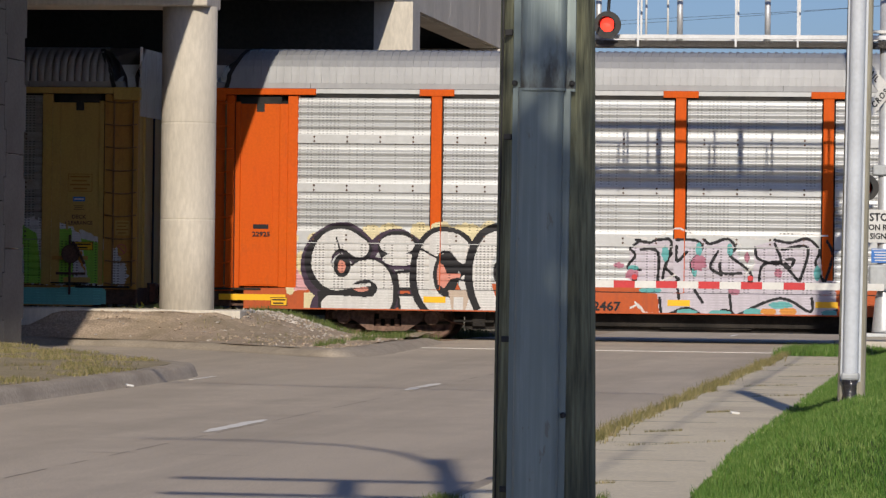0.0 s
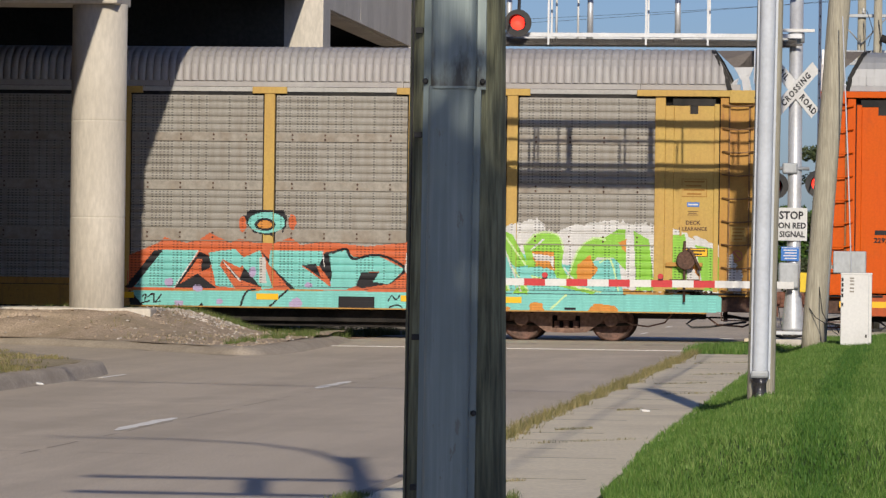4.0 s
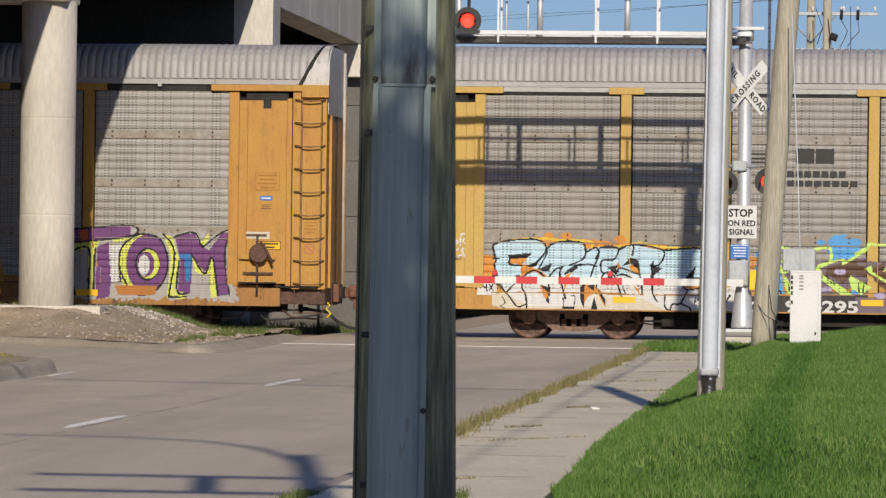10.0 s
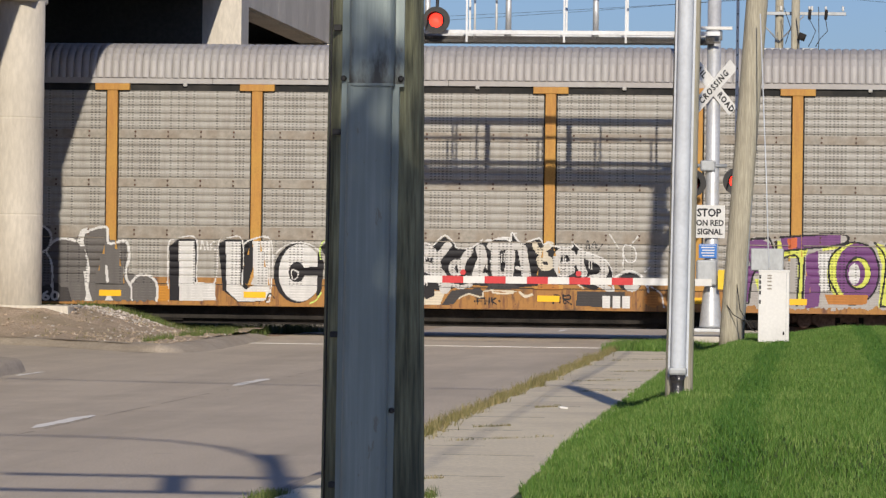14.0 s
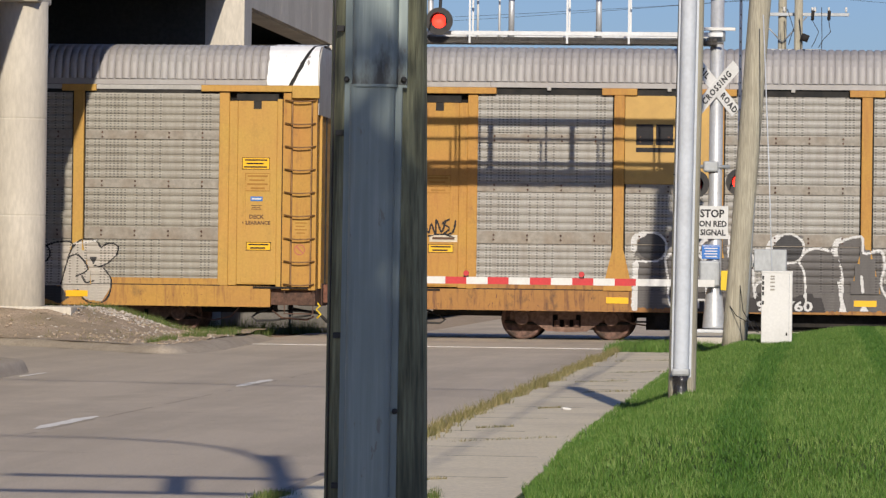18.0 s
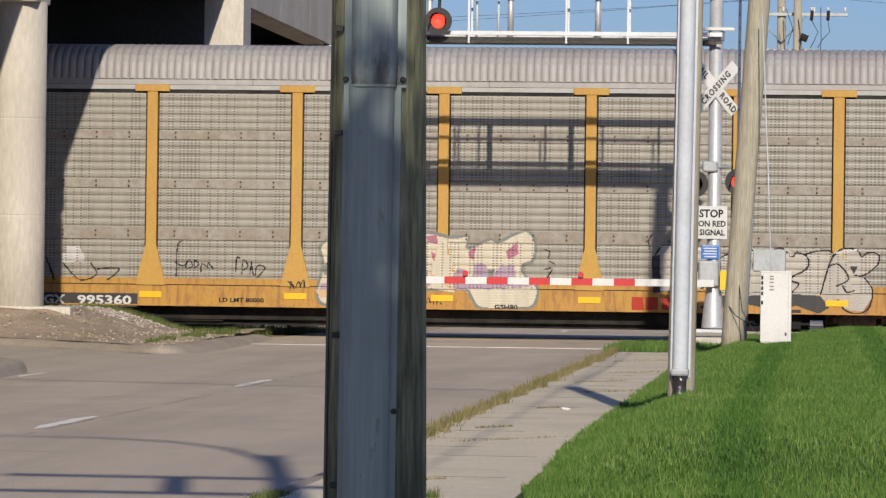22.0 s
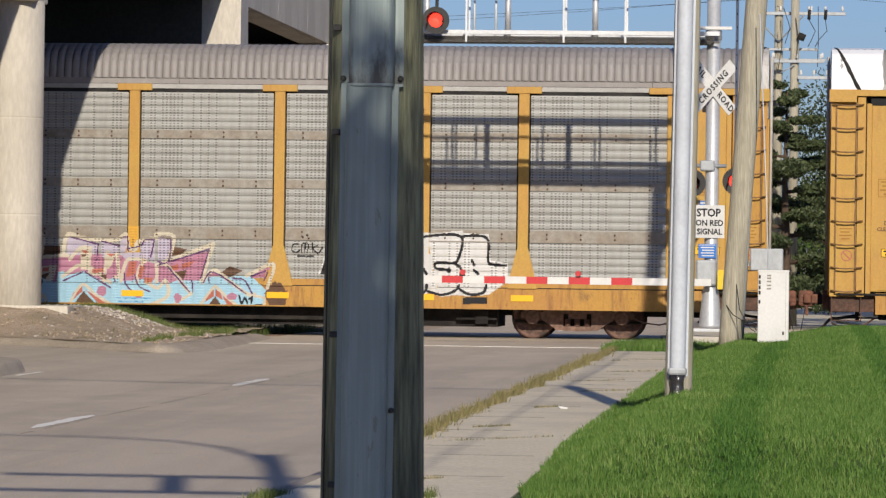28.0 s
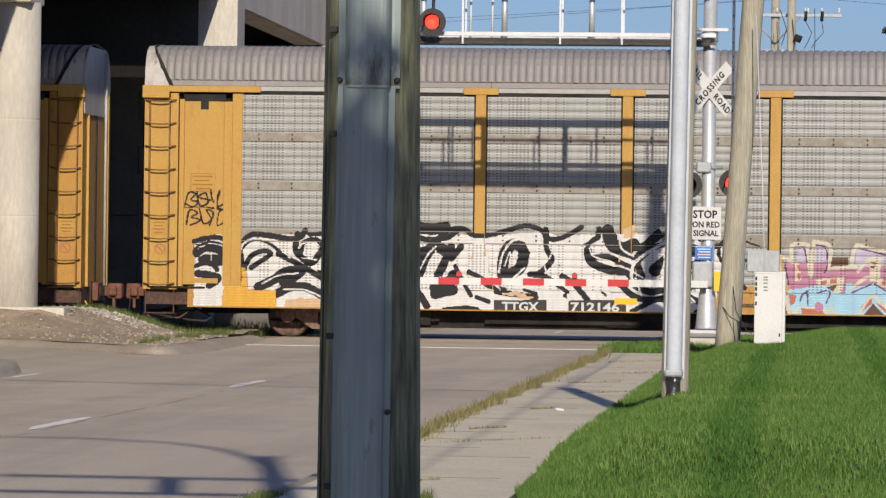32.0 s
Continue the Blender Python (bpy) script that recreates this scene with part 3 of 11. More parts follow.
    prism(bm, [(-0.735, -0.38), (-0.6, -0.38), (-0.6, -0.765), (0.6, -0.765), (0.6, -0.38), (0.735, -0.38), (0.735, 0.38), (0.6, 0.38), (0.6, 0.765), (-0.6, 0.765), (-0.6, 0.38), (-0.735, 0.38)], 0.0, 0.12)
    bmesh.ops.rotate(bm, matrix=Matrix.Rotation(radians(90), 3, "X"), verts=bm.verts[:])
    p0 = part("wall_panel", bm, M["shade_mse"], far)
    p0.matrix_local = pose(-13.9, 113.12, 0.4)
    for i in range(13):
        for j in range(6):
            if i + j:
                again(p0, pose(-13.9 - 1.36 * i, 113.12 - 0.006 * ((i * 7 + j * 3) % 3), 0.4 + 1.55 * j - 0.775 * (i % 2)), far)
    for i in range(5):
        for j in range(5):
            again(p0, pose(-15.9, 65.2 - 1.36 * i, 0.9 + 1.55 * j - 0.775 * (i % 2), 0, 0, 90), near)
    # Unseen wall, added only to block light from the left.
    tagged(obj("side_wall", boxed(-66, -65.5, 18, 119, -0.2, 8.3), M["sooty"]), "added unseen wall that keeps side light out of the underpass", "wall", kind="structure")
    tagged(obj("abutment_seat", boxed(-66, -13.3, 112.4, 113.4, 6.6, 7.51, 0.03), M["concrete"]), "concrete bridge seat", "beam", kind="structure")


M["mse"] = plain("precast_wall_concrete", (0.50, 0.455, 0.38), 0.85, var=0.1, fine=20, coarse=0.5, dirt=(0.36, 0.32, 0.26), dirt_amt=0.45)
# Dark copy of the precast colour, standing in for the bridge's shade.
M["shade_mse"] = plain("sooty_precast_concrete", (0.16, 0.15, 0.135), 0.9, var=0.15, fine=20, coarse=0.5, dirt=(0.08, 0.075, 0.065), dirt_amt=0.5)
overpass()


def ramp_wall():
    """The approach ramp's retaining wall, falling away beyond the bridge."""
    bm = bmesh.new()
    rows = []
    for y, z in ((119.05, 8.75), (150, 8.5), (176, 8.1), (217, 7.35), (260, 5.9), (300, 4.3), (340, 2.6), (380, 1.0)):
        rows.append([bm.verts.new((x, y, zz)) for x, zz in ((-34, -0.2), (-34, z), (-13.2, z), (-13.2, z - 1.05), (-13.02, z - 1.05), (-13.02, -0.2))])
    for r0, r1 in zip(rows, rows[1:]):
        for k in range(5):
            bm.faces.new((r0[k], r0[k + 1], r1[k + 1], r1[k]))
    bm.faces.new(rows[0])
    bmesh.ops.recalc_face_normals(bm, faces=bm.faces[:])
    rw = tagged(obj("ramp_wall", bm, M["ramp_mse"]), "concrete retaining wall of the bridge's approach ramp", "wall", kind="structure")
    bm = bmesh.new()
    top = lambda y: float(np.interp(y, (119, 176, 217, 260, 300, 340, 380), (8.75, 8.1, 7.35, 5.9, 4.3, 2.6, 1.0))) - 1.1
    for i in range(44):
        y = 120.6 + 3.0 * i
        for k in range(6):
            z = 0.4 + 1.5 * k - 0.75 * (i % 2)
            if z + 0.7 < top(y + 1.4):
                box(bm, -13.03, -12.985, y - 1.46, y + 1.46, max(z - 0.72, 0.0), z + 0.74, 0.0)
    pw = obj("wall_panels", bm, M["ramp_mse"], rw)
    pw["kind"] = "stuff"
    bm = bmesh.new()
    for i in range(28):
        y0, y1 = 119.1 + 5.0 * i, 119.1 + 5.0 * i + 4.96
        z0, z1 = top(y0) + 1.1, top(y1) + 1.1
        vs = [bm.verts.new(p) for x in (-13.10, -12.90) for p in ((x, y0, z0 - 1.35), (x, y1, z1 - 1.35), (x, y1, z1 + 0.02), (x, y0, z0 + 0.02))]
        for f in ((0, 1, 2, 3), (7, 6, 5, 4), (3, 2, 6, 7), (1, 0, 4, 5), (0, 3, 7, 4), (2, 1, 5, 6)):
            bm.faces.new([vs[q] for q in f])
    bmesh.ops.recalc_face_normals(bm, faces=bm.faces[:])
    part("parapet", bm, M["ramp_mse"], rw, "pale precast parapet along the ramp")
    for y in (152.0, 186.0):
        z = top(y) + 1.1
        part("wall_box", boxed(-12.9, -12.72, y - 2.0, y + 2.0, z - 0.75, z + 0.25, 0.02), M["white_paint"], rw, "pale sign box on the parapet")


# Lighter copy of the precast colour; sun on the ramp is put into it.
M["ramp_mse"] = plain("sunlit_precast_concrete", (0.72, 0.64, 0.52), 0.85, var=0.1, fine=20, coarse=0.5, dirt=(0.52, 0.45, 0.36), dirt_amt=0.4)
ramp_wall()


# ---- the train: autorack wagons ----
CAR_L, CAR_W = 27.96, 3.1
POSTS = (4.75, 6.70, 9.60, 12.50, 15.42, 18.33, 21.22, 23.18)
EDGES = (1.96, *POSTS, 26.0)
BANDS = ((4.05, 4.83), (3.08, 3.89), (2.13, 2.92), (0.99, 1.90))
STRIPS = ((3.89, 4.05), (2.92, 3.08), (1.90, 2.13))
SHIFT = [(0, -84.222), (0.5, -82.489), (1, -80.746), (1.5, -78.991), (2, -77.226), (3, -73.679), (4, -70.117), (6, -62.946), (8, -55.721), (10, -48.449), (12, -41.127), (14, -33.759), (16, -26.345), (18, -18.882), (20, -11.371), (22, -3.805), (24, 3.820), (26, 11.511), (28, 19.269), (30, 27.087), (32, 34.960)]
CARS = []          # (thing, place of its west end at zero shift)
SPUN = []          # (wheelset, its place in the truck)

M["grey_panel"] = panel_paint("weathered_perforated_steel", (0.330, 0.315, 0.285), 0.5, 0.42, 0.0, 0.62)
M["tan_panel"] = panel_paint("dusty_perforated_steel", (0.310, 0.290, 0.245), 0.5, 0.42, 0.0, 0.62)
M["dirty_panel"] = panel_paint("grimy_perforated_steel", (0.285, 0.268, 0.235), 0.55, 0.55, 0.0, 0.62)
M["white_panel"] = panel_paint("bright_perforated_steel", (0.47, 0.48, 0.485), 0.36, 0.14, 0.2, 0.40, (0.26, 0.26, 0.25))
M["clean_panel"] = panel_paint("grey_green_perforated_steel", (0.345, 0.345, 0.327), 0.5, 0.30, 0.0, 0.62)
M["roof"] = plain("galvanised_roof", (0.38, 0.365, 0.355), 0.6, 0.1, var=0.12, fine=4, coarse=0.5, dirt=(0.30, 0.27, 0.26), dirt_amt=0.5, stretch=(1, 1, 0.3))
M["roof_dark"] = plain("dull_galvanised_roof", (0.29, 0.27, 0.26), 0.6, 0.1, var=0.12, fine=4, coarse=0.5, dirt=(0.22, 0.2, 0.19), dirt_amt=0.5, stretch=(1, 1, 0.3))
M["strip_bright"] = plain("bright_steel_strip", (0.50, 0.51, 0.515), 0.45, 0.1, var=0.06, fine=8, coarse=1.5, dirt=(0.40, 0.39, 0.37), dirt_amt=0.3)
M["tab"] = plain("pale_eave_tab", (0.42, 0.41, 0.39), 0.6, var=0.1, dirt_amt=0.2)
M["roof_bright"] = plain("silver_grey_roof", (0.33, 0.335, 0.345), 0.5, 0.15, var=0.10, fine=4, coarse=0.5, dirt=(0.26, 0.26, 0.265), dirt_amt=0.5, stretch=(1, 1, 0.3))
M["strip"] = plain("stained_steel_strip", (0.31, 0.282, 0.24), 0.7, var=0.2, fine=8, coarse=1.5, dirt=(0.20, 0.14, 0.09), dirt_amt=0.55)
M["yellow"] = worn_paint("rack_yellow", (0.49, 0.295, 0.062), (0.30, 0.125, 0.04), 0.22)
M["lemon"] = worn_paint("faded_lemon_paint", (0.50, 0.335, 0.085), (0.30, 0.155, 0.05), 0.2)
M["amber"] = worn_paint("rusty_amber", (0.46, 0.25, 0.048), (0.26, 0.09, 0.03), 0.35)
M["orange"] = worn_paint("bright_orange", (0.60, 0.095, 0.0015), (0.38, 0.045, 0.004), 0.2, spec=0.18)
M["yellow_sill"] = worn_paint("grimy_sill_yellow", (0.46, 0.25, 0.05), (0.20, 0.08, 0.035), 0.6)
M["amber_sill"] = worn_paint("grimy_sill_amber", (0.36, 0.175, 0.042), (0.13, 0.055, 0.03), 1.0, grime=(0.045, 0.033, 0.026))
M["orange_sill"] = worn_paint("grimy_sill_orange", (0.45, 0.08, 0.012), (0.26, 0.06, 0.025), 0.45)
M["reflector"] = plain("yellow_reflector", (0.85, 0.47, 0.01), 0.4, var=0.05, dirt_amt=0.1)
M["rung"] = plain("worn_bronze_bar", (0.24, 0.13, 0.05), 0.5, 0.2, var=0.3, fine=8, dirt=(0.10, 0.05, 0.03), dirt_amt=0.4)
M["cap_white"] = plain("white_sheet", (0.86, 0.86, 0.86), 0.5, var=0.03, dirt_amt=0.06)
M["torn"] = M["cap_white"]
# Shade inside the open hood is put into this brown.
M["tray"] = plain("brown_primed_sheet", (0.17, 0.145, 0.125), 0.7, var=0.15, coarse=2, dirt_amt=0.3)
M["plate_yellow"] = plain("weathered_plate_yellow", (0.52, 0.32, 0.085), 0.5, var=0.1, fine=6, coarse=1.5, dirt=(0.36, 0.21, 0.06), dirt_amt=0.4)
M["cap_pale"] = worn_paint("pale_end_sheet", (0.50, 0.48, 0.45), (0.22, 0.15, 0.11), 0.4, 0.5)
# Black for real gaskets and for strips that paint shade into gaps.
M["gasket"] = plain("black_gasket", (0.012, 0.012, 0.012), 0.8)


FLUTE = ((0.0, 1.0), (0.05, 0.62), (0.14, 0.30), (0.30, 0.07), (0.50, 0.0), (0.70, 0.07), (0.86, 0.30), (0.95, 0.62))
LOUVRE = ((0.0, 1.0), (0.10, 0.96), (0.34, 0.30), (0.46, 0.04), (0.62, 0.0), (0.78, 0.16), (0.92, 0.80))


def band_profile(z0, z1, deep=0.030, ribbed=False):
    """(z, y) up the fluted height of one panel: flat hems and five rolled flutes; four sharp ones on the bright wagon."""
    pts = [(z0, deep * 0.5)]
    if ribbed:
        a0, a1, n, shape = z0 + 0.10, z1 - 0.13, 4, LOUVRE
    else:
        a0, a1, n, shape = z0 + 0.02, z1 - 0.012, max(4, round((z1 - z0) / 0.158)), FLUTE
    h = (a1 - a0) / n
    for k in range(n):
        pts += [(a0 + h * (k + t), deep * y) for t, y in shape]
    pts += [(a1, deep), (z1, deep * 0.5)]
    return pts


def skin(ribbed):
    rows = []
    for b_ in BANDS[::-1]:
        rows += band_profile(*b_, 0.062, True) if ribbed and b_[0] > 1.5 else band_profile(*b_)
    return np.array([p[0] for p in rows]), np.array([p[1] for p in rows])


SKIN = {False: skin(False), True: skin(True)}


def face_y(x, z, flare=False, ribbed=False):
    """How far behind the near face's plane the wagon's skin lies."""
    if flare and 0.99 <= z < 1.78:
        w = 0.28 if z < 1.12 else 0.28 - 0.17 * (z - 1.12) / 0.66
        if any(abs(x - p) < w for p in POSTS):
            return -0.066
    if z < 0.99:
        return -0.03
    if z < 1.14 and 1.96 < x < 26.0 and not any(abs(x - p) < 0.11 for p in POSTS):
        return -0.022
    if x < 1.96 or x > 26.0:
        return 0.0
    if any(abs(x - p) < 0.105 for p in POSTS):
        return -0.055
    if any(a <= z <= b for a, b in STRIPS):
        return -0.004
    return float(np.interp(z, *SKIN[ribbed]))


def panel_bm(x0, x1, z0, z1, ribbed=False):
    bm = bmesh.new()
    prof = band_profile(z0, z1, 0.062, True) if ribbed and z0 > 1.5 else band_profile(z0, z1)
    rows = [(bm.verts.new((x0, y, z)), bm.verts.new((x1, y, z))) for z, y in prof]
    for (a, b), (c, d) in zip(rows, rows[1:]):
        bm.faces.new((a, b, d, c)).smooth = True
    v = [bm.verts.new(p) for p in ((x0, 0.075, z0), (x1, 0.075, z0), (x1, 0.075, z1), (x0, 0.075, z1))]
    bm.faces.new(v[::-1])
    return bm


ROOF = [(0.0, 5.085), (0.02, 5.25), (0.06, 5.41), (0.14, 5.54), (0.28, 5.65), (0.50, 5.73), (0.85, 5.775), (1.20, 5.79), (1.55, 5.80)]
ROOF += [(3.1 - y, z) for y, z in ROOF[-2::-1]]


def roof_bm(x0, x1, seam=False, torn=False):
    """Ribbed roof sheets over the arch: rounded flutes with sharp valleys, or flat trays with standing seams."""
    pitch = 0.152
    step = ((0.0, 0.0), (0.0001, 0.022), (0.10, 0.022), (0.1001, 0.0)) if seam else ((0.0, 0.0), (0.06, 0.016), (0.18, 0.029), (0.42, 0.038), (0.66, 0.036), (0.84, 0.026), (0.94, 0.012))
    m = len(ROOF)
    out = []
    for k in range(m):
        p, q = ROOF[max(k - 1, 0)], ROOF[min(k + 1, m - 1)]
        n = math.hypot(q[0] - p[0], q[1] - p[1])
        out.append((-(q[1] - p[1]) / n, (q[0] - p[0]) / n))
    n = round((x1 - x0) / pitch)
    xs = [(x0 + (x1 - x0) * (i + t) / n, d) for i in range(n) for t, d in step] + [(x1, 0.0)]
    def cut(x, z):
        k = 0.50 + 0.40 * max(0.0, (z - 4.97) / 0.86) ** 1.5 if torn else 0.0
        return min(max(x, k), CAR_L - k)

    V = [(cut(x, z), y + ny * d, z + nz * d) for x, d in xs for (y, z), (ny, nz) in zip(ROOF, out)]
    F = [(i * m + j, (i + 1) * m + j, (i + 1) * m + j + 1, i * m + j + 1) for i in range(len(xs) - 1) for j in range(m - 1)]
    return V, F


def wheelset_bm():
    bm = bmesh.new()
    for y, s in ((0.0, 1), (1.5, -1)):
        lathe(bm, [(0.10, y - 0.07 * s), (0.14, y - 0.02 * s), (0.33, y - 0.01 * s), (0.345, y - 0.05 * s), (0.405, y - 0.05 * s), (0.41, y + 0.05 * s), (0.435, y + 0.06 * s), (0.43, y + 0.09 * s), (0.33, y + 0.08 * s), (0.12, y + 0.09 * s)], "Y", (0, 0, 0), 32)
    lathe(bm, [(0.085, -0.1), (0.085, 1.6)], "Y", (0, 0, 0), 12)
    for a in range(3):
        c, s = math.cos(a * 2.1), math.sin(a * 2.1)
        lathe(bm, [(0.05, -0.03), (0.05, 0.01)], "Y", (0.22 * c, 0, 0.22 * s), 8)
    return bm


def truck_bm():
    """Cast side frames, bolster and springs, about the truck's middle on the near wheel line."""
    bm = bmesh.new()
    for y in (-0.22, 1.72):
        for s in (-1, 1):
            out = [(0.0, 0.62), (0.42 * s, 0.62), (0.75 * s, 0.52), (1.12 * s, 0.52), (1.12 * s, 0.40), (0.74 * s, 0.40), (0.40 * s, 0.17), (0.0, 0.15), (0.0, 0.25), (0.28 * s, 0.25), (0.28 * s, 0.50), (0.0, 0.50)]
            lo = [bm.verts.new((x, y - 0.06, z)) for x, z in out]
            hi = [bm.verts.new((x, y + 0.06, z)) for x, z in out]
            n = len(out)
            for i in range(n):
                bm.faces.new((lo[i], lo[(i + 1) % n], hi[(i + 1) % n], hi[i]))
            bm.faces.new(lo)
            bm.faces.new(hi[::-1])
        for sx in (-0.89, 0.89):
            lathe(bm, [(0.10, y - 0.10), (0.10, y + 0.05)], "Y", (sx, 0, 0.44), 12)
    box(bm, -0.18, 0.18, -0.25, 1.75, 0.40, 0.60)
    for sx in (-0.89, 0.89):
        box(bm, sx - 0.16, sx + 0.16, -0.29, -0.16, 0.52, 0.60, 0.01)
        lathe(bm, [(0.13, -0.34), (0.15, -0.30), (0.15, -0.22)], "Y", (sx, 0, 0.43), 12)
        for a in range(3):
            lathe(bm, [(0.022, -0.36), (0.022, -0.33)], "Y", (sx + 0.08 * math.cos(a * 2.09), 0, 0.43 + 0.08 * math.sin(a * 2.09)), 6)
    bmesh.ops.recalc_face_normals(bm, faces=bm.faces[:])
    return bm


def spring_bm():
    bm = bmesh.new()
    for k in range(7):
        z = 0.255 + 0.02 * k
        lathe(bm, [(0.05, z), (0.062, z + 0.005), (0.062, z + 0.011), (0.05, z + 0.016)], "Z", (0, 0, 0), 12)
    return bm


SHARED = {}


def shared(key, make, material):
    """One mesh for all alike pieces; the wagon's own coat is set on the object."""
    if key not in SHARED:
        made = make()
        me = bpy.data.meshes.new(key.split(":")[0])
        if isinstance(made, tuple):
            me.from_pydata(made[0], [], made[1])
        else:
            made.to_mesh(me)
            made.free()
        me.materials.append(None)
        SHARED[key] = me
    return SHARED[key]


def piece(name, key, make, material, parent, m=None, label=""):
    ob = new(name, shared(key, make, material))
    ob.material_slots[0].link = "OBJECT"
    ob.material_slots[0].material = material
    ob.parent = parent
    if m is not None:
        ob.matrix_local = m
    if label:
        ob["label"] = label
    return ob


def flat_post(flare):
    def make():
        bm = bmesh.new()
        box(bm, -0.105, 0.105, -0.055, 0.08, 0.99, 4.85, 0.012)
        box(bm, -0.075, 0.075, -0.058, -0.05, 1.4, 4.7)
        if flare:
            out = [(-0.29, 0.99), (0.29, 0.99), (0.27, 1.12), (0.11, 1.78), (-0.11, 1.78), (-0.27, 1.12)]
            lo = [bm.verts.new((x, -0.065, z)) for x, z in out]
            hi = [bm.verts.new((x, 0.05, z)) for x, z in out]
            for i in range(6):
                bm.faces.new((lo[i], lo[(i + 1) % 6], hi[(i + 1) % 6], hi[i]))
            bm.faces.new(lo)
            bm.faces.new(hi[::-1])
            bmesh.ops.recalc_face_normals(bm, faces=bm.faces[:])
        return bm
    return make


def bolt_row(w, z):
    """A row of pairs of bolt heads along a strip."""
    def make():
        bm = bmesh.new()
        n = max(2, round(w / 0.66))
        for k in range(n):
            for dz in (-0.045, 0.045):
                lathe(bm, [(0.02, -0.026), (0.022, -0.004)], "Y", ((k + 0.5) * w / n, 0, z + dz), 6)
        return bm
    return make


def end_works(car, side, paint, cap, wide=False, torn=False):
    """Door, corner ladder, top rail, roof cap and coupler of one end; side 0 is the west end, 1 the east."""
    flip = Matrix.Identity(4) if side == 0 else Matrix.Translation((CAR_L, 0, 0)) @ Matrix.Diagonal((-1, 1, 1, 1))

    def put(name, key, make, mat, parent=car, label=""):
        ob = piece(name, key + str(side), lambda: flipped(make()), mat, parent, None, label)
        return ob

    def flipped(bm):
        if side:
            bmesh.ops.transform(bm, matrix=flip, verts=bm.verts[:])
            bmesh.ops.reverse_faces(bm, faces=bm.faces[:])
        return bm

    put("end_door", "end_door", lambda: boxed(0.80, 1.59, 0.0, 0.10, 1.02, 4.66, 0.01), paint)
    put("door_edge", "door_edge", lambda: boxed(0.70, 0.80, -0.02, 0.10, 0.95, 4.70, 0.01), paint)
    put("door_jamb", "door_jamb", lambda: boxed(1.59, 1.76, -0.012, 0.10, 1.0, 4.66, 0.01), paint)
    put("corner_post", "corner_post", lambda: boxed(1.76, 1.96, -0.03, 0.10, 0.99, 4.83, 0.01), paint)
    put("door_lock", "door_lock", lambda: boxed(1.42, 1.46, -0.014, 0.0, 2.1, 3.1, 0.004), paint)
    put("door_sill", "door_sill", lambda: boxed(0.95, 1.5, -0.014, 0.0, 1.05, 1.15, 0.004), paint)
    # Black strip painting the shade of the gap beside the door edge.
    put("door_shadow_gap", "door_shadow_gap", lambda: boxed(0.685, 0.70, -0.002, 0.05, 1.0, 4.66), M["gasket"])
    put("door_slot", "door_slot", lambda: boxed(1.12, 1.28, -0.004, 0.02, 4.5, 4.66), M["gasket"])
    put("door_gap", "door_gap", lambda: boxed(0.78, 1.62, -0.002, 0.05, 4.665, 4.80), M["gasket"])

    def rail():
        bm = bmesh.new()
        box(bm, -0.04, 2.32, -0.10, 0.06, 4.84, 4.965, 0.01)
        box(bm, -0.04, 0.50, -0.115, 0.06, 4.72, 4.97, 0.01)
        return bm

    put("top_rail", "top_rail", rail, paint)

    def corner():
        bm = bmesh.new()
        box(bm, 0.09, 0.60, 0.02, 0.12, 0.92, 4.72)
        box(bm, 0.0, 0.09, -0.04, 0.14, 0.92, 4.83, 0.008)
        box(bm, 0.52, 0.68, -0.04, 0.14, 0.92, 4.83, 0.008)
        return bm

    stained = M["amber"] if paint in (M["yellow"], M["lemon"]) else paint
    frame_ = put("ladder", "ladder", corner, stained if side else paint)
    for x in (0.11, 0.50):
        put("stile", "stile%.2f:" % x, lambda: boxed(x - 0.012, x + 0.012, -0.045, 0.02, 0.98, 4.70), M["rung"], frame_)
    for k in range(9):
        z = 1.03 + 0.455 * k

        def rung():
            bm = bmesh.new()
            tube(bm, [(0.03, -0.02, z + 0.01), (0.03, -0.10, z + 0.01), (0.18, -0.115, z - 0.012), (0.33, -0.12, z - 0.02), (0.48, -0.115, z - 0.012), (0.63, -0.10, z + 0.01), (0.63, -0.02, z + 0.01)], 0.015, 6)
            return bm

        put("rung", "rung%d:" % k, rung, M["rung"] if paint != M["orange"] else paint, frame_)

    wall_paint = paint
    put("end_wall", "end_wall", lambda: boxed(0.02, 0.10, 0.14, CAR_W - 0.14, 0.95, 4.9), wall_paint, car, "steel end doors")
    put("lock_rod", "lock_rod", lambda: tubed([(-0.05, 2.35, 0.95), (-0.05, 2.35, 5.72)], 0.03, 8), M["cap_pale"])
    put("door_fold", "door_fold", lambda: boxed(-0.008, 0.02, 1.52, 1.60, 0.95, 4.4), M["gasket"])
    put("fold_edge", "fold_edge", lambda: boxed(-0.045, 0.02, 2.74, 2.82, 0.95, 4.9, 0.01), paint)
    put("end_rib", "end_rib", lambda: boxed(-0.03, 0.02, 0.55, 0.62, 0.95, 4.4), wall_paint)
    put("far_corner", "far_corner", lambda: boxed(0.0, 0.68, CAR_W - 0.14, CAR_W, 0.92, 4.9), paint)

    def at_z(t):
        """Places up the near slope of the roof's end, from the eave (0) to the crown (1)."""
        z = 4.97 + 0.83 * t
        return float(np.interp(z, [p[1] for p in ROOF[:9]], [p[0] for p in ROOF[:9]])), z

    def hood(lift, inner, outer):
        """A bent sheet on both slopes of the roof between two lines x(t)."""
        bm = bmesh.new()
        steps = [at_z(k / 10) for k in range(11)]
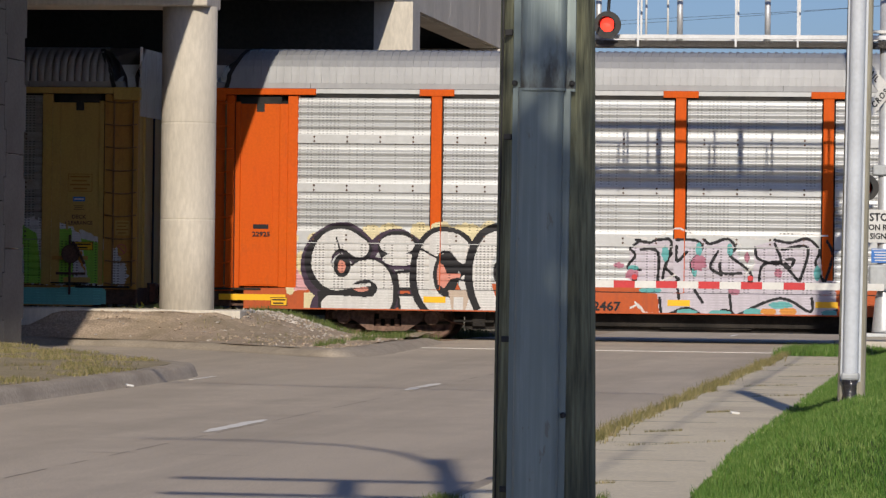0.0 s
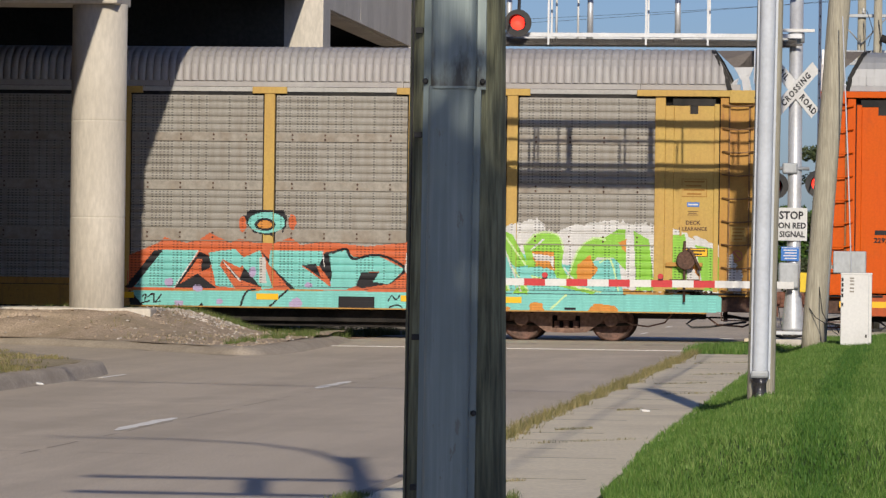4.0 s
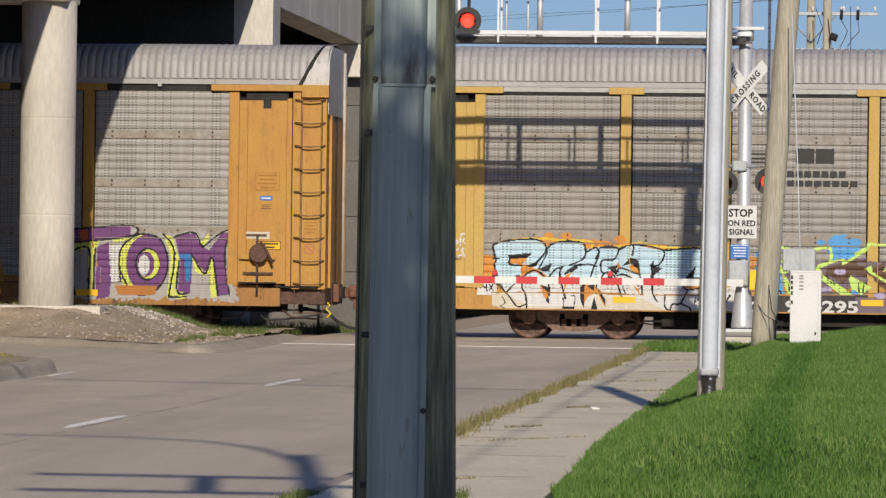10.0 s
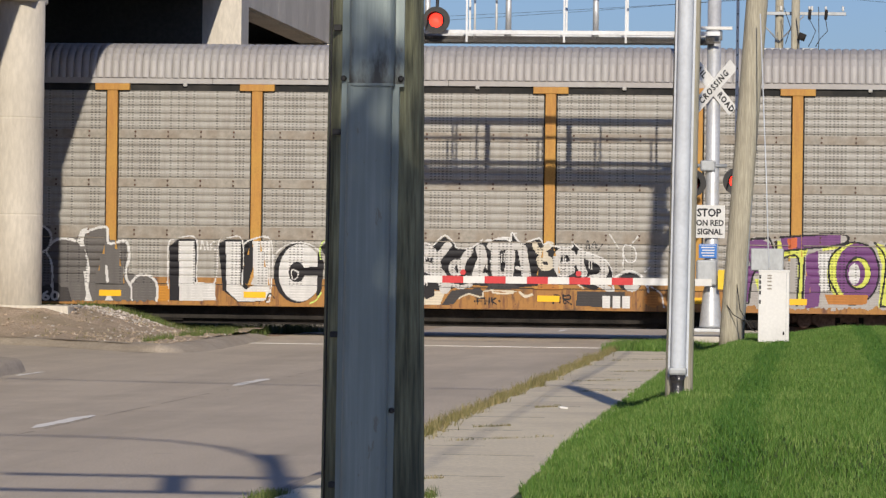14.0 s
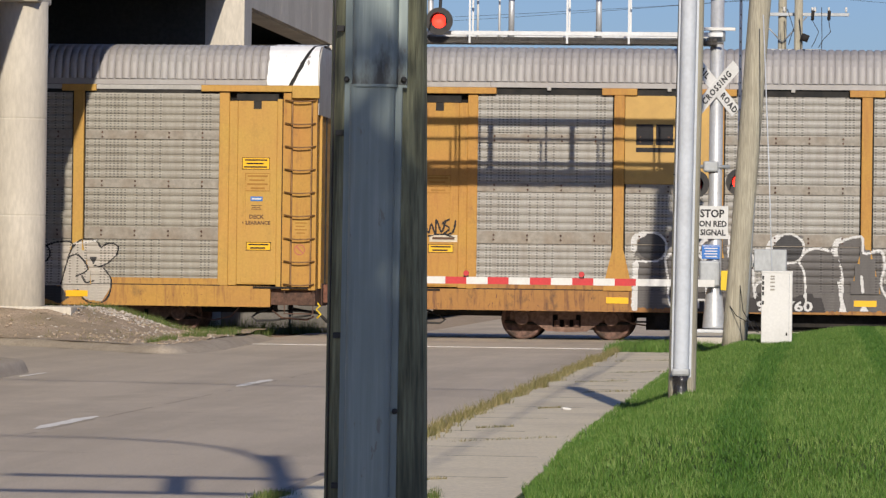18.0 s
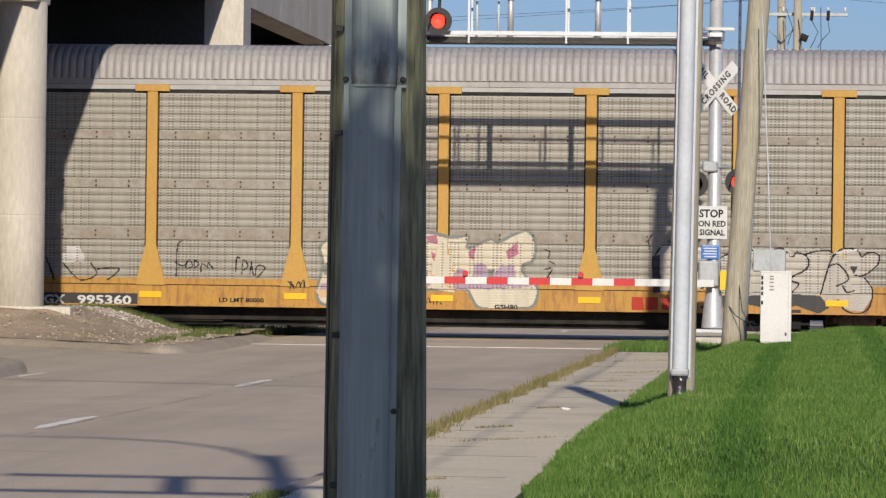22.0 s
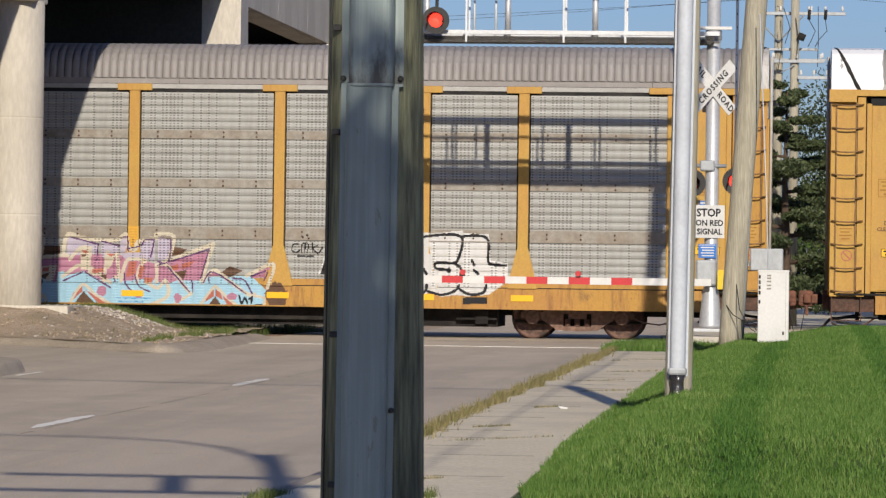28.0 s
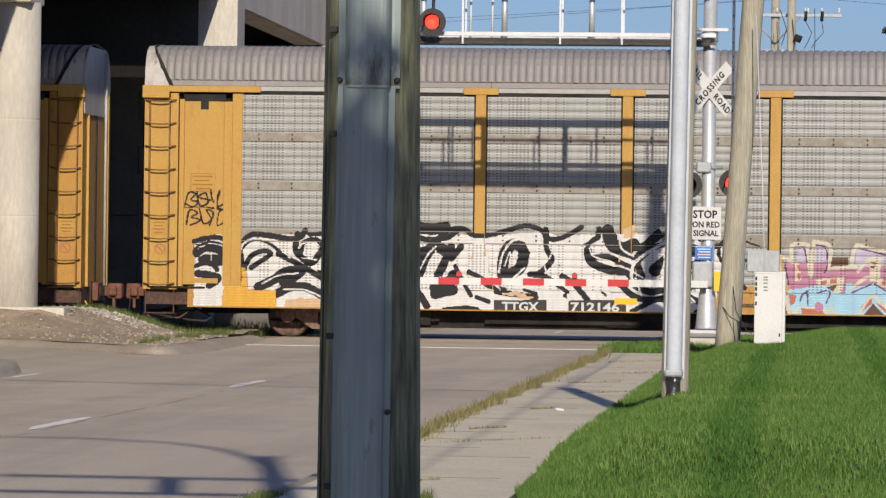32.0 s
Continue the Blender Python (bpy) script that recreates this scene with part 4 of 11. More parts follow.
        prof = [(y - lift * (1 - k / 10), z + lift * k / 10, k / 10) for k, (y, z) in enumerate(steps)]
        prof += [(CAR_W - y, z, t) for y, z, t in prof[::-1]]
        a = [bm.verts.new((outer(t), y, z)) for y, z, t in prof]
        b = [bm.verts.new((inner(t), y, z)) for y, z, t in prof]
        for q in range(len(prof) - 1):
            bm.faces.new((a[q], b[q], b[q + 1], a[q + 1]))
        bmesh.ops.recalc_face_normals(bm, faces=bm.faces[:])
        bmesh.ops.solidify(bm, geom=bm.faces[:], thickness=0.008)
        return bm

    def wave(t, k):
        return 0.035 * noise.noise((t * 4.0, k, 3.0)) + 0.02 * noise.noise((t * 11.0, k, 5.0))

    def gable():
        bm = bmesh.new()
        out = [(0.10, 4.40), (0.10, 5.0), (0.20, 5.45), (0.62, 5.77), (2.48, 5.77), (2.90, 5.45), (3.0, 5.0), (3.0, 4.40)]
        a = [bm.verts.new((-0.012, y, z)) for y, z in out]
        b = [bm.verts.new((0.02, y, z)) for y, z in out]
        bm.faces.new(a)
        bm.faces.new(b[::-1])
        for q in range(len(out)):
            bm.faces.new((a[q], a[(q + 1) % len(out)], b[(q + 1) % len(out)], b[q]))
        bmesh.ops.recalc_face_normals(bm, faces=bm.faces[:])
        return bm

    put("gable", "gable", gable, M["cap_pale"], car, "pale end sheet under the roof")
    if torn:
        # an open hood: the tray inside shows between the sheet's cut edge and a thin upright plate
        def tray():
            bm = bmesh.new()
            pts = [(0.06, 0.55, 5.46), (0.06, 0.85, 5.80), (0.82, 1.0, 5.80), (0.62, 0.55, 5.60), (0.40, 0.40, 5.40)]
            vs = [bm.verts.new(p) for p in pts]
            bm.faces.new(vs)
            bmesh.ops.solidify(bm, geom=bm.faces[:], thickness=0.012)
            bmesh.ops.recalc_face_normals(bm, faces=bm.faces[:])
            return bm

        def flap():
            bm = bmesh.new()
            for pts in (((0.06, 0.40, 5.45), (0.44, 0.34, 5.44), (0.30, 0.28, 5.18), (0.16, 0.26, 5.18)), ((0.14, 0.2, 5.24), (0.30, 0.2, 5.26), (0.25, 0.12, 4.97), (0.08, 0.12, 4.97)),
                        ((0.34, 0.16, 5.22), (0.42, 0.16, 5.18), (0.60, 0.08, 4.97), (0.40, 0.08, 4.97))):
                bm.faces.new([bm.verts.new(p) for p in pts])
            bmesh.ops.solidify(bm, geom=bm.faces[:], thickness=0.012)
            bmesh.ops.recalc_face_normals(bm, faces=bm.faces[:])
            return bm

        put("hood_tray", "hood_tray", tray, M["tray"], car, "brown inside of the open roof end")
        put("hood_flap", "hood_flap", flap, M["cap_white"], car, "bent pale sheet under the roof end")
        put("end_plate", "end_plate", lambda: boxed(0.0, 0.05, 0.28, 0.34, 5.12, 5.80, 0.004), M["cap_white"], car, "narrow white upright plate")
        put("roof_edge", "roof_edge", lambda: hood(0.05, lambda t: 0.55 + 0.40 * t ** 1.5 + wave(t, 2), lambda t: 0.46 + 0.40 * t ** 1.5 + wave(t, 2)), M["gasket"])
    else:
        put("roof_end", "roof_end", lambda: hood(0.058, lambda t: 0.06 + 0.46 * max(0.0, 1 - t), lambda t: 0.0), cap if wide else M["cap_pale"], car, "pale weathered sheet of the roof end")
        put("roof_gasket", "roof_gasket", lambda: hood(0.072, lambda t: 0.11 + 0.47 * max(0.0, 1 - t) + wave(t, 1), lambda t: 0.05 + 0.45 * max(0.0, 1 - t) + wave(t, 4)), M["gasket"])
        put("roof_vent", "roof_vent", lambda: boxed(0.26, 0.36, -0.03, 0.02, 4.97, 5.14, 0.01), M["gasket"])
    if wide:
        put("roof_sheet", "roof_sheet", lambda: hood(0.064, lambda t: 1.0 + wave(t, 8), lambda t: 0.10 + 0.47 * max(0.0, 1 - t)), cap, car, "white sheet over the roof's end")

    def coupler():
        bm = bmesh.new()
        box(bm, -0.34, 0.6, 1.46, 1.66, 0.76, 0.95, 0.025)
        box(bm, -0.12, 0.0, 1.25, 1.87, 0.66, 1.03, 0.02)
        y = 1.30 if side else 1.52
        box(bm, -0.60, -0.30, y, y + 0.30, 0.70, 1.02, 0.05)
        box(bm, -0.50, -0.34, y - 0.10, y + 0.38, 0.76, 0.96, 0.04)
        box(bm, -0.46, -0.40, y + 0.02, y + 0.08, 0.52, 0.74, 0.015)
        for z in (0.80, 0.90):
            box(bm, -0.57, -0.33, y - 0.012, y + 0.02, z - 0.018, z + 0.018, 0.006)
        return bm

    put("coupler", "coupler", coupler, M["coupler"], car, "rusty cast-steel coupler")
    put("draft_box", "draft_box", lambda: boxed(0.0, 0.5, 1.1, 2.0, 0.6, 1.05, 0.02), M["rust"])
    put("slack_gap", "slack_gap", lambda: boxed(-0.22, -0.13, 1.44, 1.68, 0.74, 0.97, 0.02), M["under"])

    def hose():
        bm = bmesh.new()
        tube(bm, [(0.62, 0.60, 0.56), (0.30, 0.62, 0.50), (0.02, 0.70, 0.46), (-0.12, 0.85, 0.30), (-0.32, 1.05, 0.17), (-0.55, 1.25, 0.12), (-0.70, 1.35, 0.14)], 0.03, 8)
        return bm

    def loop_hose():
        bm = bmesh.new()
        tube(bm, [(0.95, 0.5, 0.55), (1.20, 0.42, 0.46), (1.32, 0.38, 0.37), (1.22, 0.36, 0.30), (0.90, 0.40, 0.31), (0.50, 0.45, 0.37), (0.15, 0.55, 0.42)], 0.022, 8)
        return bm

    put("air_hose", "air_hose", hose, M["cable"], car, "black rubber brake hose")
    put("loop_hose", "loop_hose", loop_hose, M["cable"])
    put("hose_hanger", "hose_hanger", lambda: tubed([(-0.46, 1.3, 0.72), (-0.50, 1.3, 0.45), (-0.56, 1.28, 0.15)], 0.008, 5), M["cable"])
    if side:
        put("angle_cock", "angle_cock", lambda: tubed([(0.06, 0.55, 0.70), (-0.03, 0.54, 0.60), (0.05, 0.53, 0.54), (-0.05, 0.52, 0.44), (0.03, 0.52, 0.36)], 0.02, 6), M["yellow_tag"], car, "yellow brake cock")
    put("pipe_bracket", "pipe_bracket", lambda: boxed(0.52, 0.60, 0.5, 0.62, 0.42, 0.66, 0.01), M["under"])
    put("pipe_rail", "pipe_rail", lambda: tubed([(0.05, 0.45, 0.50), (1.0, 0.45, 0.50)], 0.018, 6), M["under"])
    put("cut_lever", "cut_lever", lambda: tubed([(0.9, 0.35, 0.5), (0.7, 0.3, 0.36), (0.2, 0.25, 0.33), (0.05, 0.25, 0.40)], 0.02, 6), M["rust"])
    put("brake_step", "brake_step", lambda: boxed(0.15, 1.25, -0.05, 0.2, 0.94, 0.985, 0.01), M["under"])

    def sillstep():
        bm = bmesh.new()
        for x in (0.05, 0.62):
            box(bm, x - 0.011, x + 0.011, 0.0, 0.022, 0.45, 0.95)
        box(bm, 0.039, 0.631, -0.01, 0.03, 0.44, 0.462)
        return bm

    put("sill_step", "sill_step", sillstep, M["rust"])
    put("end_sill", "end_sill", lambda: boxed(0.02, 1.3, 0.12, CAR_W - 0.12, 0.62, 0.95, 0.01), M["rust"])


M["end_grey"] = plain("grey_end_sheet", (0.36, 0.33, 0.29), 0.7, var=0.2, fine=8, coarse=1.2, dirt=(0.18, 0.14, 0.1), dirt_amt=0.5)


def autorack(west, label, paint, panel, sill, flare, caps=("roof", "roof"), roof="roof", strip="strip", gapped=False):
    car = thing("autorack_wagon", (0, 80.0, 0), label, "railway wagon", "wagons of the train")
    CARS.append((car, west))
    P, S = M[paint], M[sill + "_sill"]
    bright = panel == "white_panel"
    torn = caps[0] == "torn"
    piece("roof", "roof%d%d:" % (bright, torn), lambda: roof_bm(0.12, CAR_L - 0.12, bright, torn), M[roof], car, None, "sheet-metal roof with standing seams" if bright else "corrugated sheet-metal roof")
    for k, y in enumerate((0.0, CAR_W - 0.09)):
        piece("eave", "eave%d:" % k, lambda: boxed(0.3, CAR_L - 0.3, y + 0.0, y + 0.09, 4.972, 5.088, 0.004), M[roof], car)
        for q in range(6 * (1 - k)):
            piece("eave_joint", "eave_joint", lambda: boxed(-0.004, 0.004, -0.0015, 0.0, 4.976, 5.084), M["gasket"], car, pose(2.2 + 4.7 * q, 0, 0))
    if gapped:
        for a, b in zip(EDGES, EDGES[1:]):
            piece("eave_tab", "eave_tab", lambda: boxed(-0.04, 0.04, -0.008, 0.06, 4.915, 4.985, 0.012), M["tab"], car, pose((a + b) / 2, 0, 0))
        # Black strip under the eave in place of the gap's shade.
        piece("gap_rail", "gap_rail", lambda: boxed(2.0, 26.0, 0.06, 0.12, 4.80, 4.99), M["gasket"], car)
    else:
        piece("eave_rail", "eave_rail", lambda: boxed(2.0, 26.0, -0.012, 0.10, 4.875, 4.965, 0.004), M["strip_bright"] if bright else M["tab"], car)
        # Thin black strip for the shade below the eave rail.
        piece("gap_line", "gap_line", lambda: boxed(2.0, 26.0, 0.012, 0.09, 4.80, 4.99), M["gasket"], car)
    # Solid black box, added to block light through the body.
    piece("core", "core", lambda: boxed(0.4, CAR_L - 0.4, 0.16, CAR_W - 0.16, 0.98, 4.98), M["under"], car, None, "added black box inside the wagon that blocks light")
    piece("far_wall", "far_wall", lambda: boxed(0.6, CAR_L - 0.6, CAR_W - 0.14, CAR_W - 0.02, 0.6, 4.9), M[panel], car)
    for a, b in zip(EDGES, EDGES[1:]):
        x0 = a + (0.0 if a == EDGES[0] else 0.135)
        x1 = b - (0.0 if b == EDGES[-1] else 0.135)
        w = round(x1 - x0, 3)
        for k, (z0, z1) in enumerate(BANDS):
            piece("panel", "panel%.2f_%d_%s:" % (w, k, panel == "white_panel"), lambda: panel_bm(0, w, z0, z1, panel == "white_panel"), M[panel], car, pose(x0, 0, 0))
        piece("ledge", "ledge%.2f:" % w, lambda: boxed(0, w, -0.022, 0.05, 1.004, 1.13, 0.004), S, car, pose(x0, 0, 0))
        for k, (z0, z1) in enumerate(STRIPS):
            st = piece("strip", "strip%.2f_%d:" % (w, k), lambda: boxed(0, w, -0.004, 0.05, z0 - 0.005, z1 + 0.005), M[strip], car, pose(x0, 0, 0))
            piece("bolt_row", "bolts%.2f_%d:" % (w, k), bolt_row(w, (z0 + z1) / 2), M["rust"], st)["kind"] = "stuff"
    for x in POSTS:
        piece("post", "post%d:" % flare, flat_post(flare), P, car, pose(x, 0, 0))
        piece("gusset", "gusset", lambda: boxed(-0.345, 0.345, -0.075, 0.09, 4.835, 4.968, 0.008), P, car, pose(x, 0, 0))
        # Black backing that darkens the shadow gaps beside each post.
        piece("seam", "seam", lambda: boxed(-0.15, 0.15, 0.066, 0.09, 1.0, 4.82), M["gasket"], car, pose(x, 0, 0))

    def sill_bm():
        bm = bmesh.new()
        box(bm, 0.9, CAR_L - 0.9, -0.03, 0.09, 0.585, 0.99, 0.008)
        box(bm, 0.9, CAR_L - 0.9, -0.05, 0.0, 0.575, 0.60)
        box(bm, 0.9, CAR_L - 0.9, CAR_W - 0.09, CAR_W + 0.03, 0.585, 0.99)
        return bm

    piece("side_sill", "side_sill", sill_bm, S, car)
    # Black line for the shade between ledge and sill.
    piece("sill_seam", "sill_seam", lambda: boxed(1.9, CAR_L - 1.9, -0.0315, 0.0, 0.988, 1.003), M["gasket"], car)
    piece("underframe", "underframe", under_bm, M["under"], car, None, "grimy centre sill and brake rigging, blackened for shade")
    for x in POSTS[:1] + POSTS[2:]:
        piece("reflector", "reflector", lambda: boxed(-0.22, 0.22, -0.046, -0.029, 0.74, 0.86), M["reflector"], car, pose(x, 0, 0))
    for x in (3.72, CAR_L - 3.72):
        tr = piece("truck", "truck", truck_bm, M["truck"], car, pose(x, RAIL_Y - 80.0, 0), "rusty cast-steel truck")
        # Added black plug that darkens the opening behind the springs.
        piece("bolster_end", "bolster_end", lambda: boxed(-0.30, 0.30, -0.14, 1.6, 0.20, 0.56), M["under"], tr)
        piece("brake_beam", "brake_beam", lambda: tubed([(-1.25, -0.05, 0.34), (-0.45, -0.1, 0.30), (0.45, -0.1, 0.30), (1.25, -0.05, 0.34)], 0.03, 6), M["under"], tr)
        piece("brake_chain", "brake_chain", lambda: tubed([(1.05, -0.25, 0.46), (1.30, -0.22, 0.34), (1.62, -0.2, 0.30), (1.95, -0.2, 0.38), (2.12, -0.2, 0.58)], 0.016, 6), M["truck"], tr)
        for s in (-0.12, 0.0, 0.12):
            piece("spring", "spring", spring_bm, M["wheel"], tr, pose(s * 1.6, -0.25, 0))
        for s in (-0.89, 0.89):
            ws = piece("wheelset", "wheelset", wheelset_bm, M["wheel"], tr, pose(s, 0, 0.41))
            SPUN.append((ws, s))
    for side in (0, 1):
        end_works(car, side, P, M[caps[side]], caps[side] == "cap_white", caps[side] == "torn")
    return car


def hand_brake(car, x):
    """The brake stand before an end door: bracket, ratchet, wheel, chain and step."""
    b = part("brake_stand", boxed(x - 0.42, x + 0.30, -0.10, -0.016, 1.50, 1.58, 0.01), M["amber"], car, "rusty hand-brake stand")
    bm = bmesh.new()
    lathe(bm, [(0.17, -0.20), (0.19, -0.185), (0.17, -0.17)], "Y", (x - 0.02, 0, 1.62), 20)
    part("ratchet", bm, M["rust"], b)
    part("lever", tubed([(x + 0.02, -0.2, 1.85), (x + 0.10, -0.22, 1.78), (x + 0.27, -0.2, 1.42)], 0.028, 8), M["rust"], b)
    part("pipe", tubed([(x - 0.05, -0.12, 2.0), (x - 0.05, -0.12, 0.8)], 0.025, 8), M["rust"], b)
    part("step", boxed(x - 0.42, x + 0.32, -0.22, -0.03, 1.02, 1.05, 0.006), M["under"], b)
    part("brace", boxed(x - 0.35, x + 0.25, -0.06, -0.02, 1.2, 1.25, 0.006), M["rust"], b)


def under_bm():
    bm = bmesh.new()
    box(bm, 1.0, CAR_L - 1.0, 1.2, 1.9, 0.45, 0.95)
    box(bm, 5.3, CAR_L - 5.3, 0.5, 2.6, 0.22, 0.70)
    box(bm, 6.8, CAR_L - 6.8, 0.35, 0.5, 0.32, 0.55)
    box(bm, 9.2, 11.0, 0.4, 1.2, 0.28, 0.6)
    for x in (5.6, CAR_L - 5.6):
        box(bm, x - 0.5, x + 0.3, 0.3, 0.34, 0.36, 0.40)
        box(bm, x - 0.12, x + 0.12, 0.28, 0.4, 0.28, 0.6)
    return bm


M["coupler"] = plain("red_brown_casting", (0.20, 0.085, 0.055), 0.8, var=0.35, fine=14, coarse=4, dirt=(0.07, 0.04, 0.03), dirt_amt=0.5)
M["wheel"] = plain("worn_wheel_steel", (0.20, 0.115, 0.09), 0.75, 0.2, var=0.4, fine=12, coarse=4, dirt=(0.03, 0.025, 0.02), dirt_amt=0.8)

car_a = autorack(68.67, "white-sided autorack wagon with orange posts, heavily tagged", "orange", "white_panel", "orange", False, ("torn", "torn"), "roof_bright", "strip_bright")
car_b = autorack(39.43, "grey autorack wagon with yellow ends and teal lettering", "lemon", "dirty_panel", "yellow", False, ("torn", "torn"))
car_c = autorack(10.29, "grey autorack wagon with amber posts and white block letters", "amber", "grey_panel", "amber", True, ("roof", "end_grey"), gapped=True)
car_d = autorack(-18.90, "grey autorack wagon with yellow posts and a shield plate", "yellow", "tan_panel", "yellow", True, ("cap_white", "cap_white"), "roof")
car_e = autorack(-48.10, "grey autorack wagon with yellow posts and swirling black and white lettering", "yellow", "clean_panel", "yellow", True, ("roof_dark", "roof_dark"), "roof_dark")
car_f = autorack(-77.30, "grey autorack wagon with yellow ends in shadow", "yellow", "clean_panel", "yellow", True, ("roof_dark", "roof_dark"), "roof_dark")

hand_brake(car_b, CAR_L - 1.30)
hand_brake(car_c, CAR_L - 1.30)


# ---- paint on the wagons ----
PAINTS = {"ink": (0.018, 0.017, 0.02), "white": (0.62, 0.61, 0.595), "cream": (0.66, 0.58, 0.36), "pink": (0.66, 0.36, 0.38), "pinkish": (0.62, 0.26, 0.20),
          "plum": (0.055, 0.035, 0.06), "lavender": (0.52, 0.48, 0.54), "teal": (0.12, 0.38, 0.38), "aqua": (0.20, 0.55, 0.50), "coral": (0.56, 0.13, 0.05),
          "leafgreen": (0.26, 0.54, 0.07), "paleg": (0.55, 0.72, 0.35), "lime": (0.52, 0.70, 0.16), "lime2": (0.60, 0.63, 0.12), "sky_p": (0.10, 0.32, 0.62),
          "paleblue": (0.46, 0.62, 0.70), "skywhite": (0.58, 0.67, 0.70), "orange_p": (0.60, 0.25, 0.05), "yel": (0.66, 0.48, 0.05), "purple": (0.16, 0.06, 0.18), "blue_p": (0.04, 0.18, 0.42),
          "grey": (0.05, 0.045, 0.045), "grey2": (0.06, 0.058, 0.06), "grey3": (0.13, 0.12, 0.115), "grey4": (0.20, 0.21, 0.19), "silver": (0.52, 0.505, 0.485),
          "silverp": (0.38, 0.355, 0.33), "silverq": (0.46, 0.42, 0.37), "mauve": (0.40, 0.16, 0.22), "violet": (0.42, 0.34, 0.52), "violetp": (0.38, 0.28, 0.36),
          "violetd": (0.12, 0.05, 0.14), "orchid": (0.44, 0.20, 0.29), "lilac": (0.47, 0.42, 0.52), "brick": (0.45, 0.14, 0.10), "brown": (0.12, 0.065, 0.04), "inkgrey": (0.04, 0.038, 0.036),
          "brownp": (0.35, 0.17, 0.03), "skypale": (0.34, 0.56, 0.70), "creamw": (0.58, 0.52, 0.41), "peach": (0.58, 0.40, 0.24), "tan": (0.50, 0.40, 0.32),
          "whiteg": (0.66, 0.64, 0.62), "crimson": (0.42, 0.04, 0.02), "orange_c": (0.42, 0.17, 0.04), "amber_p": (0.50, 0.22, 0.03), "yellow_p": (0.66, 0.36, 0.055), "grape": (0.17, 0.13, 0.15), "sky_deep": (0.02, 0.10, 0.42), "flag_red": (0.50, 0.05, 0.05)}
PAINT_M = {}


class Spray:
    """Paint on the near side of a wagon. Shapes lie on a fine grid over the skin; each takes the place of what lies below it."""
    laid = {}

    def __init__(self, car, label, tall=1.95):
        self.car, self.label = car, label
        self.res = 0.016
        self.x0, self.z0 = -0.02, 0.585
        self.nx, self.nz = int(28.0 / self.res), int(tall / self.res)
        self.map = np.full((self.nz, self.nx), -1, dtype=np.int16)
        self.names = []
        rng = np.random.default_rng(3)
        rough = rng.random((40, 560))
        yi, xi = np.mgrid[0:self.nz, 0:self.nx]
        u, v = xi * 559 / self.nx, yi * 39 / self.nz
        a, b = u.astype(int), v.astype(int)
        fu, fv = u - a, v - b
        a1, b1 = np.minimum(a + 1, 559), np.minimum(b + 1, 39)
        self.fuzz = (rough[b, a] * (1 - fu) + rough[b, a1] * fu) * (1 - fv) + (rough[b1, a] * (1 - fu) + rough[b1, a1] * fu) * fv - 0.5

    def pts(self, text):
        return [tuple(float(c) for c in p.split(",")) for p in text.split()]

    def colour(self, name):
        if name not in self.names:
            self.names.append(name)
        return self.names.index(name)

    def window(self, xs, zs, pad):
        i0 = max(0, int((min(xs) - pad - self.x0) / self.res))
        i1 = min(self.nx, int((max(xs) + pad - self.x0) / self.res) + 2)
        j0 = max(0, int((min(zs) - pad - self.z0) / self.res))
        j1 = min(self.nz, int((max(zs) + pad - self.z0) / self.res) + 2)
        if i1 <= i0 or j1 <= j0:
            return None
        Z, X = np.mgrid[j0:j1, i0:i1]
        return slice(j0, j1), slice(i0, i1), self.x0 + (X + 0.5) * self.res, self.z0 + (Z + 0.5) * self.res

    def curve(self, p):
        if len(p) < 3:
            return p
        q = [p[0]] + p + [p[-1]]
        if p[0] == p[-1]:
            q[0], q[-1] = p[-2], p[1]
        out = []
        for k in range(1, len(q) - 2):
            for s in range(5):
                t = s / 5
                out.append(tuple(0.5 * (2 * q[k][i] + (q[k + 1][i] - q[k - 1][i]) * t + (2 * q[k - 1][i] - 5 * q[k][i] + 4 * q[k + 1][i] - q[k + 2][i]) * t * t
                                        + (3 * q[k][i] - q[k - 1][i] - 3 * q[k + 1][i] + q[k + 2][i]) * t ** 3) for i in (0, 1)))
        return out + [p[-1]]

    def line(self, name, width, text, soft=0):
        p = self.pts(text)
        if soft >= 0:
            p = self.curve(p)
        w = self.window([a for a, _ in p], [b for _, b in p], width)
        if w is None:
            return
        js, is_, X, Z = w
        best = np.full(X.shape, 9.0)
        for (ax, az), (bx, bz) in zip(p, p[1:]):
            dx, dz = bx - ax, bz - az
            n = dx * dx + dz * dz
            t = np.clip(((X - ax) * dx + (Z - az) * dz) / n, 0, 1) if n > 1e-9 else 0.0
            best = np.minimum(best, np.hypot(X - ax - t * dx, Z - az - t * dz))
        self.map[js, is_][best < width / 2 + self.fuzz[js, is_] * (0.012 + max(soft, 0))] = self.colour(name)

    def fill(self, name, text, soft=0):
        p = self.pts(text)
        w = self.window([a for a, _ in p], [b for _, b in p], 0.05 + soft)
        if w is None:
            return
        js, is_, X, Z = w
        X = X + self.fuzz[js, is_] * soft * 2
        Z = Z + self.fuzz[js, is_] * soft * 2
        inside = np.zeros(X.shape, dtype=bool)
        for (ax, az), (bx, bz) in zip(p, p[1:] + p[:1]):
            if az != bz:
                inside ^= ((az > Z) != (bz > Z)) & (X < (bx - ax) * (Z - az) / (bz - az) + ax)
        self.map[js, is_][inside] = self.colour(name)

    def blob(self, name, cx, cz, rx, rz, soft=0):
        w = self.window([cx - rx, cx + rx], [cz - rz, cz + rz], soft + 0.05)
        if w is None:
            return
        js, is_, X, Z = w
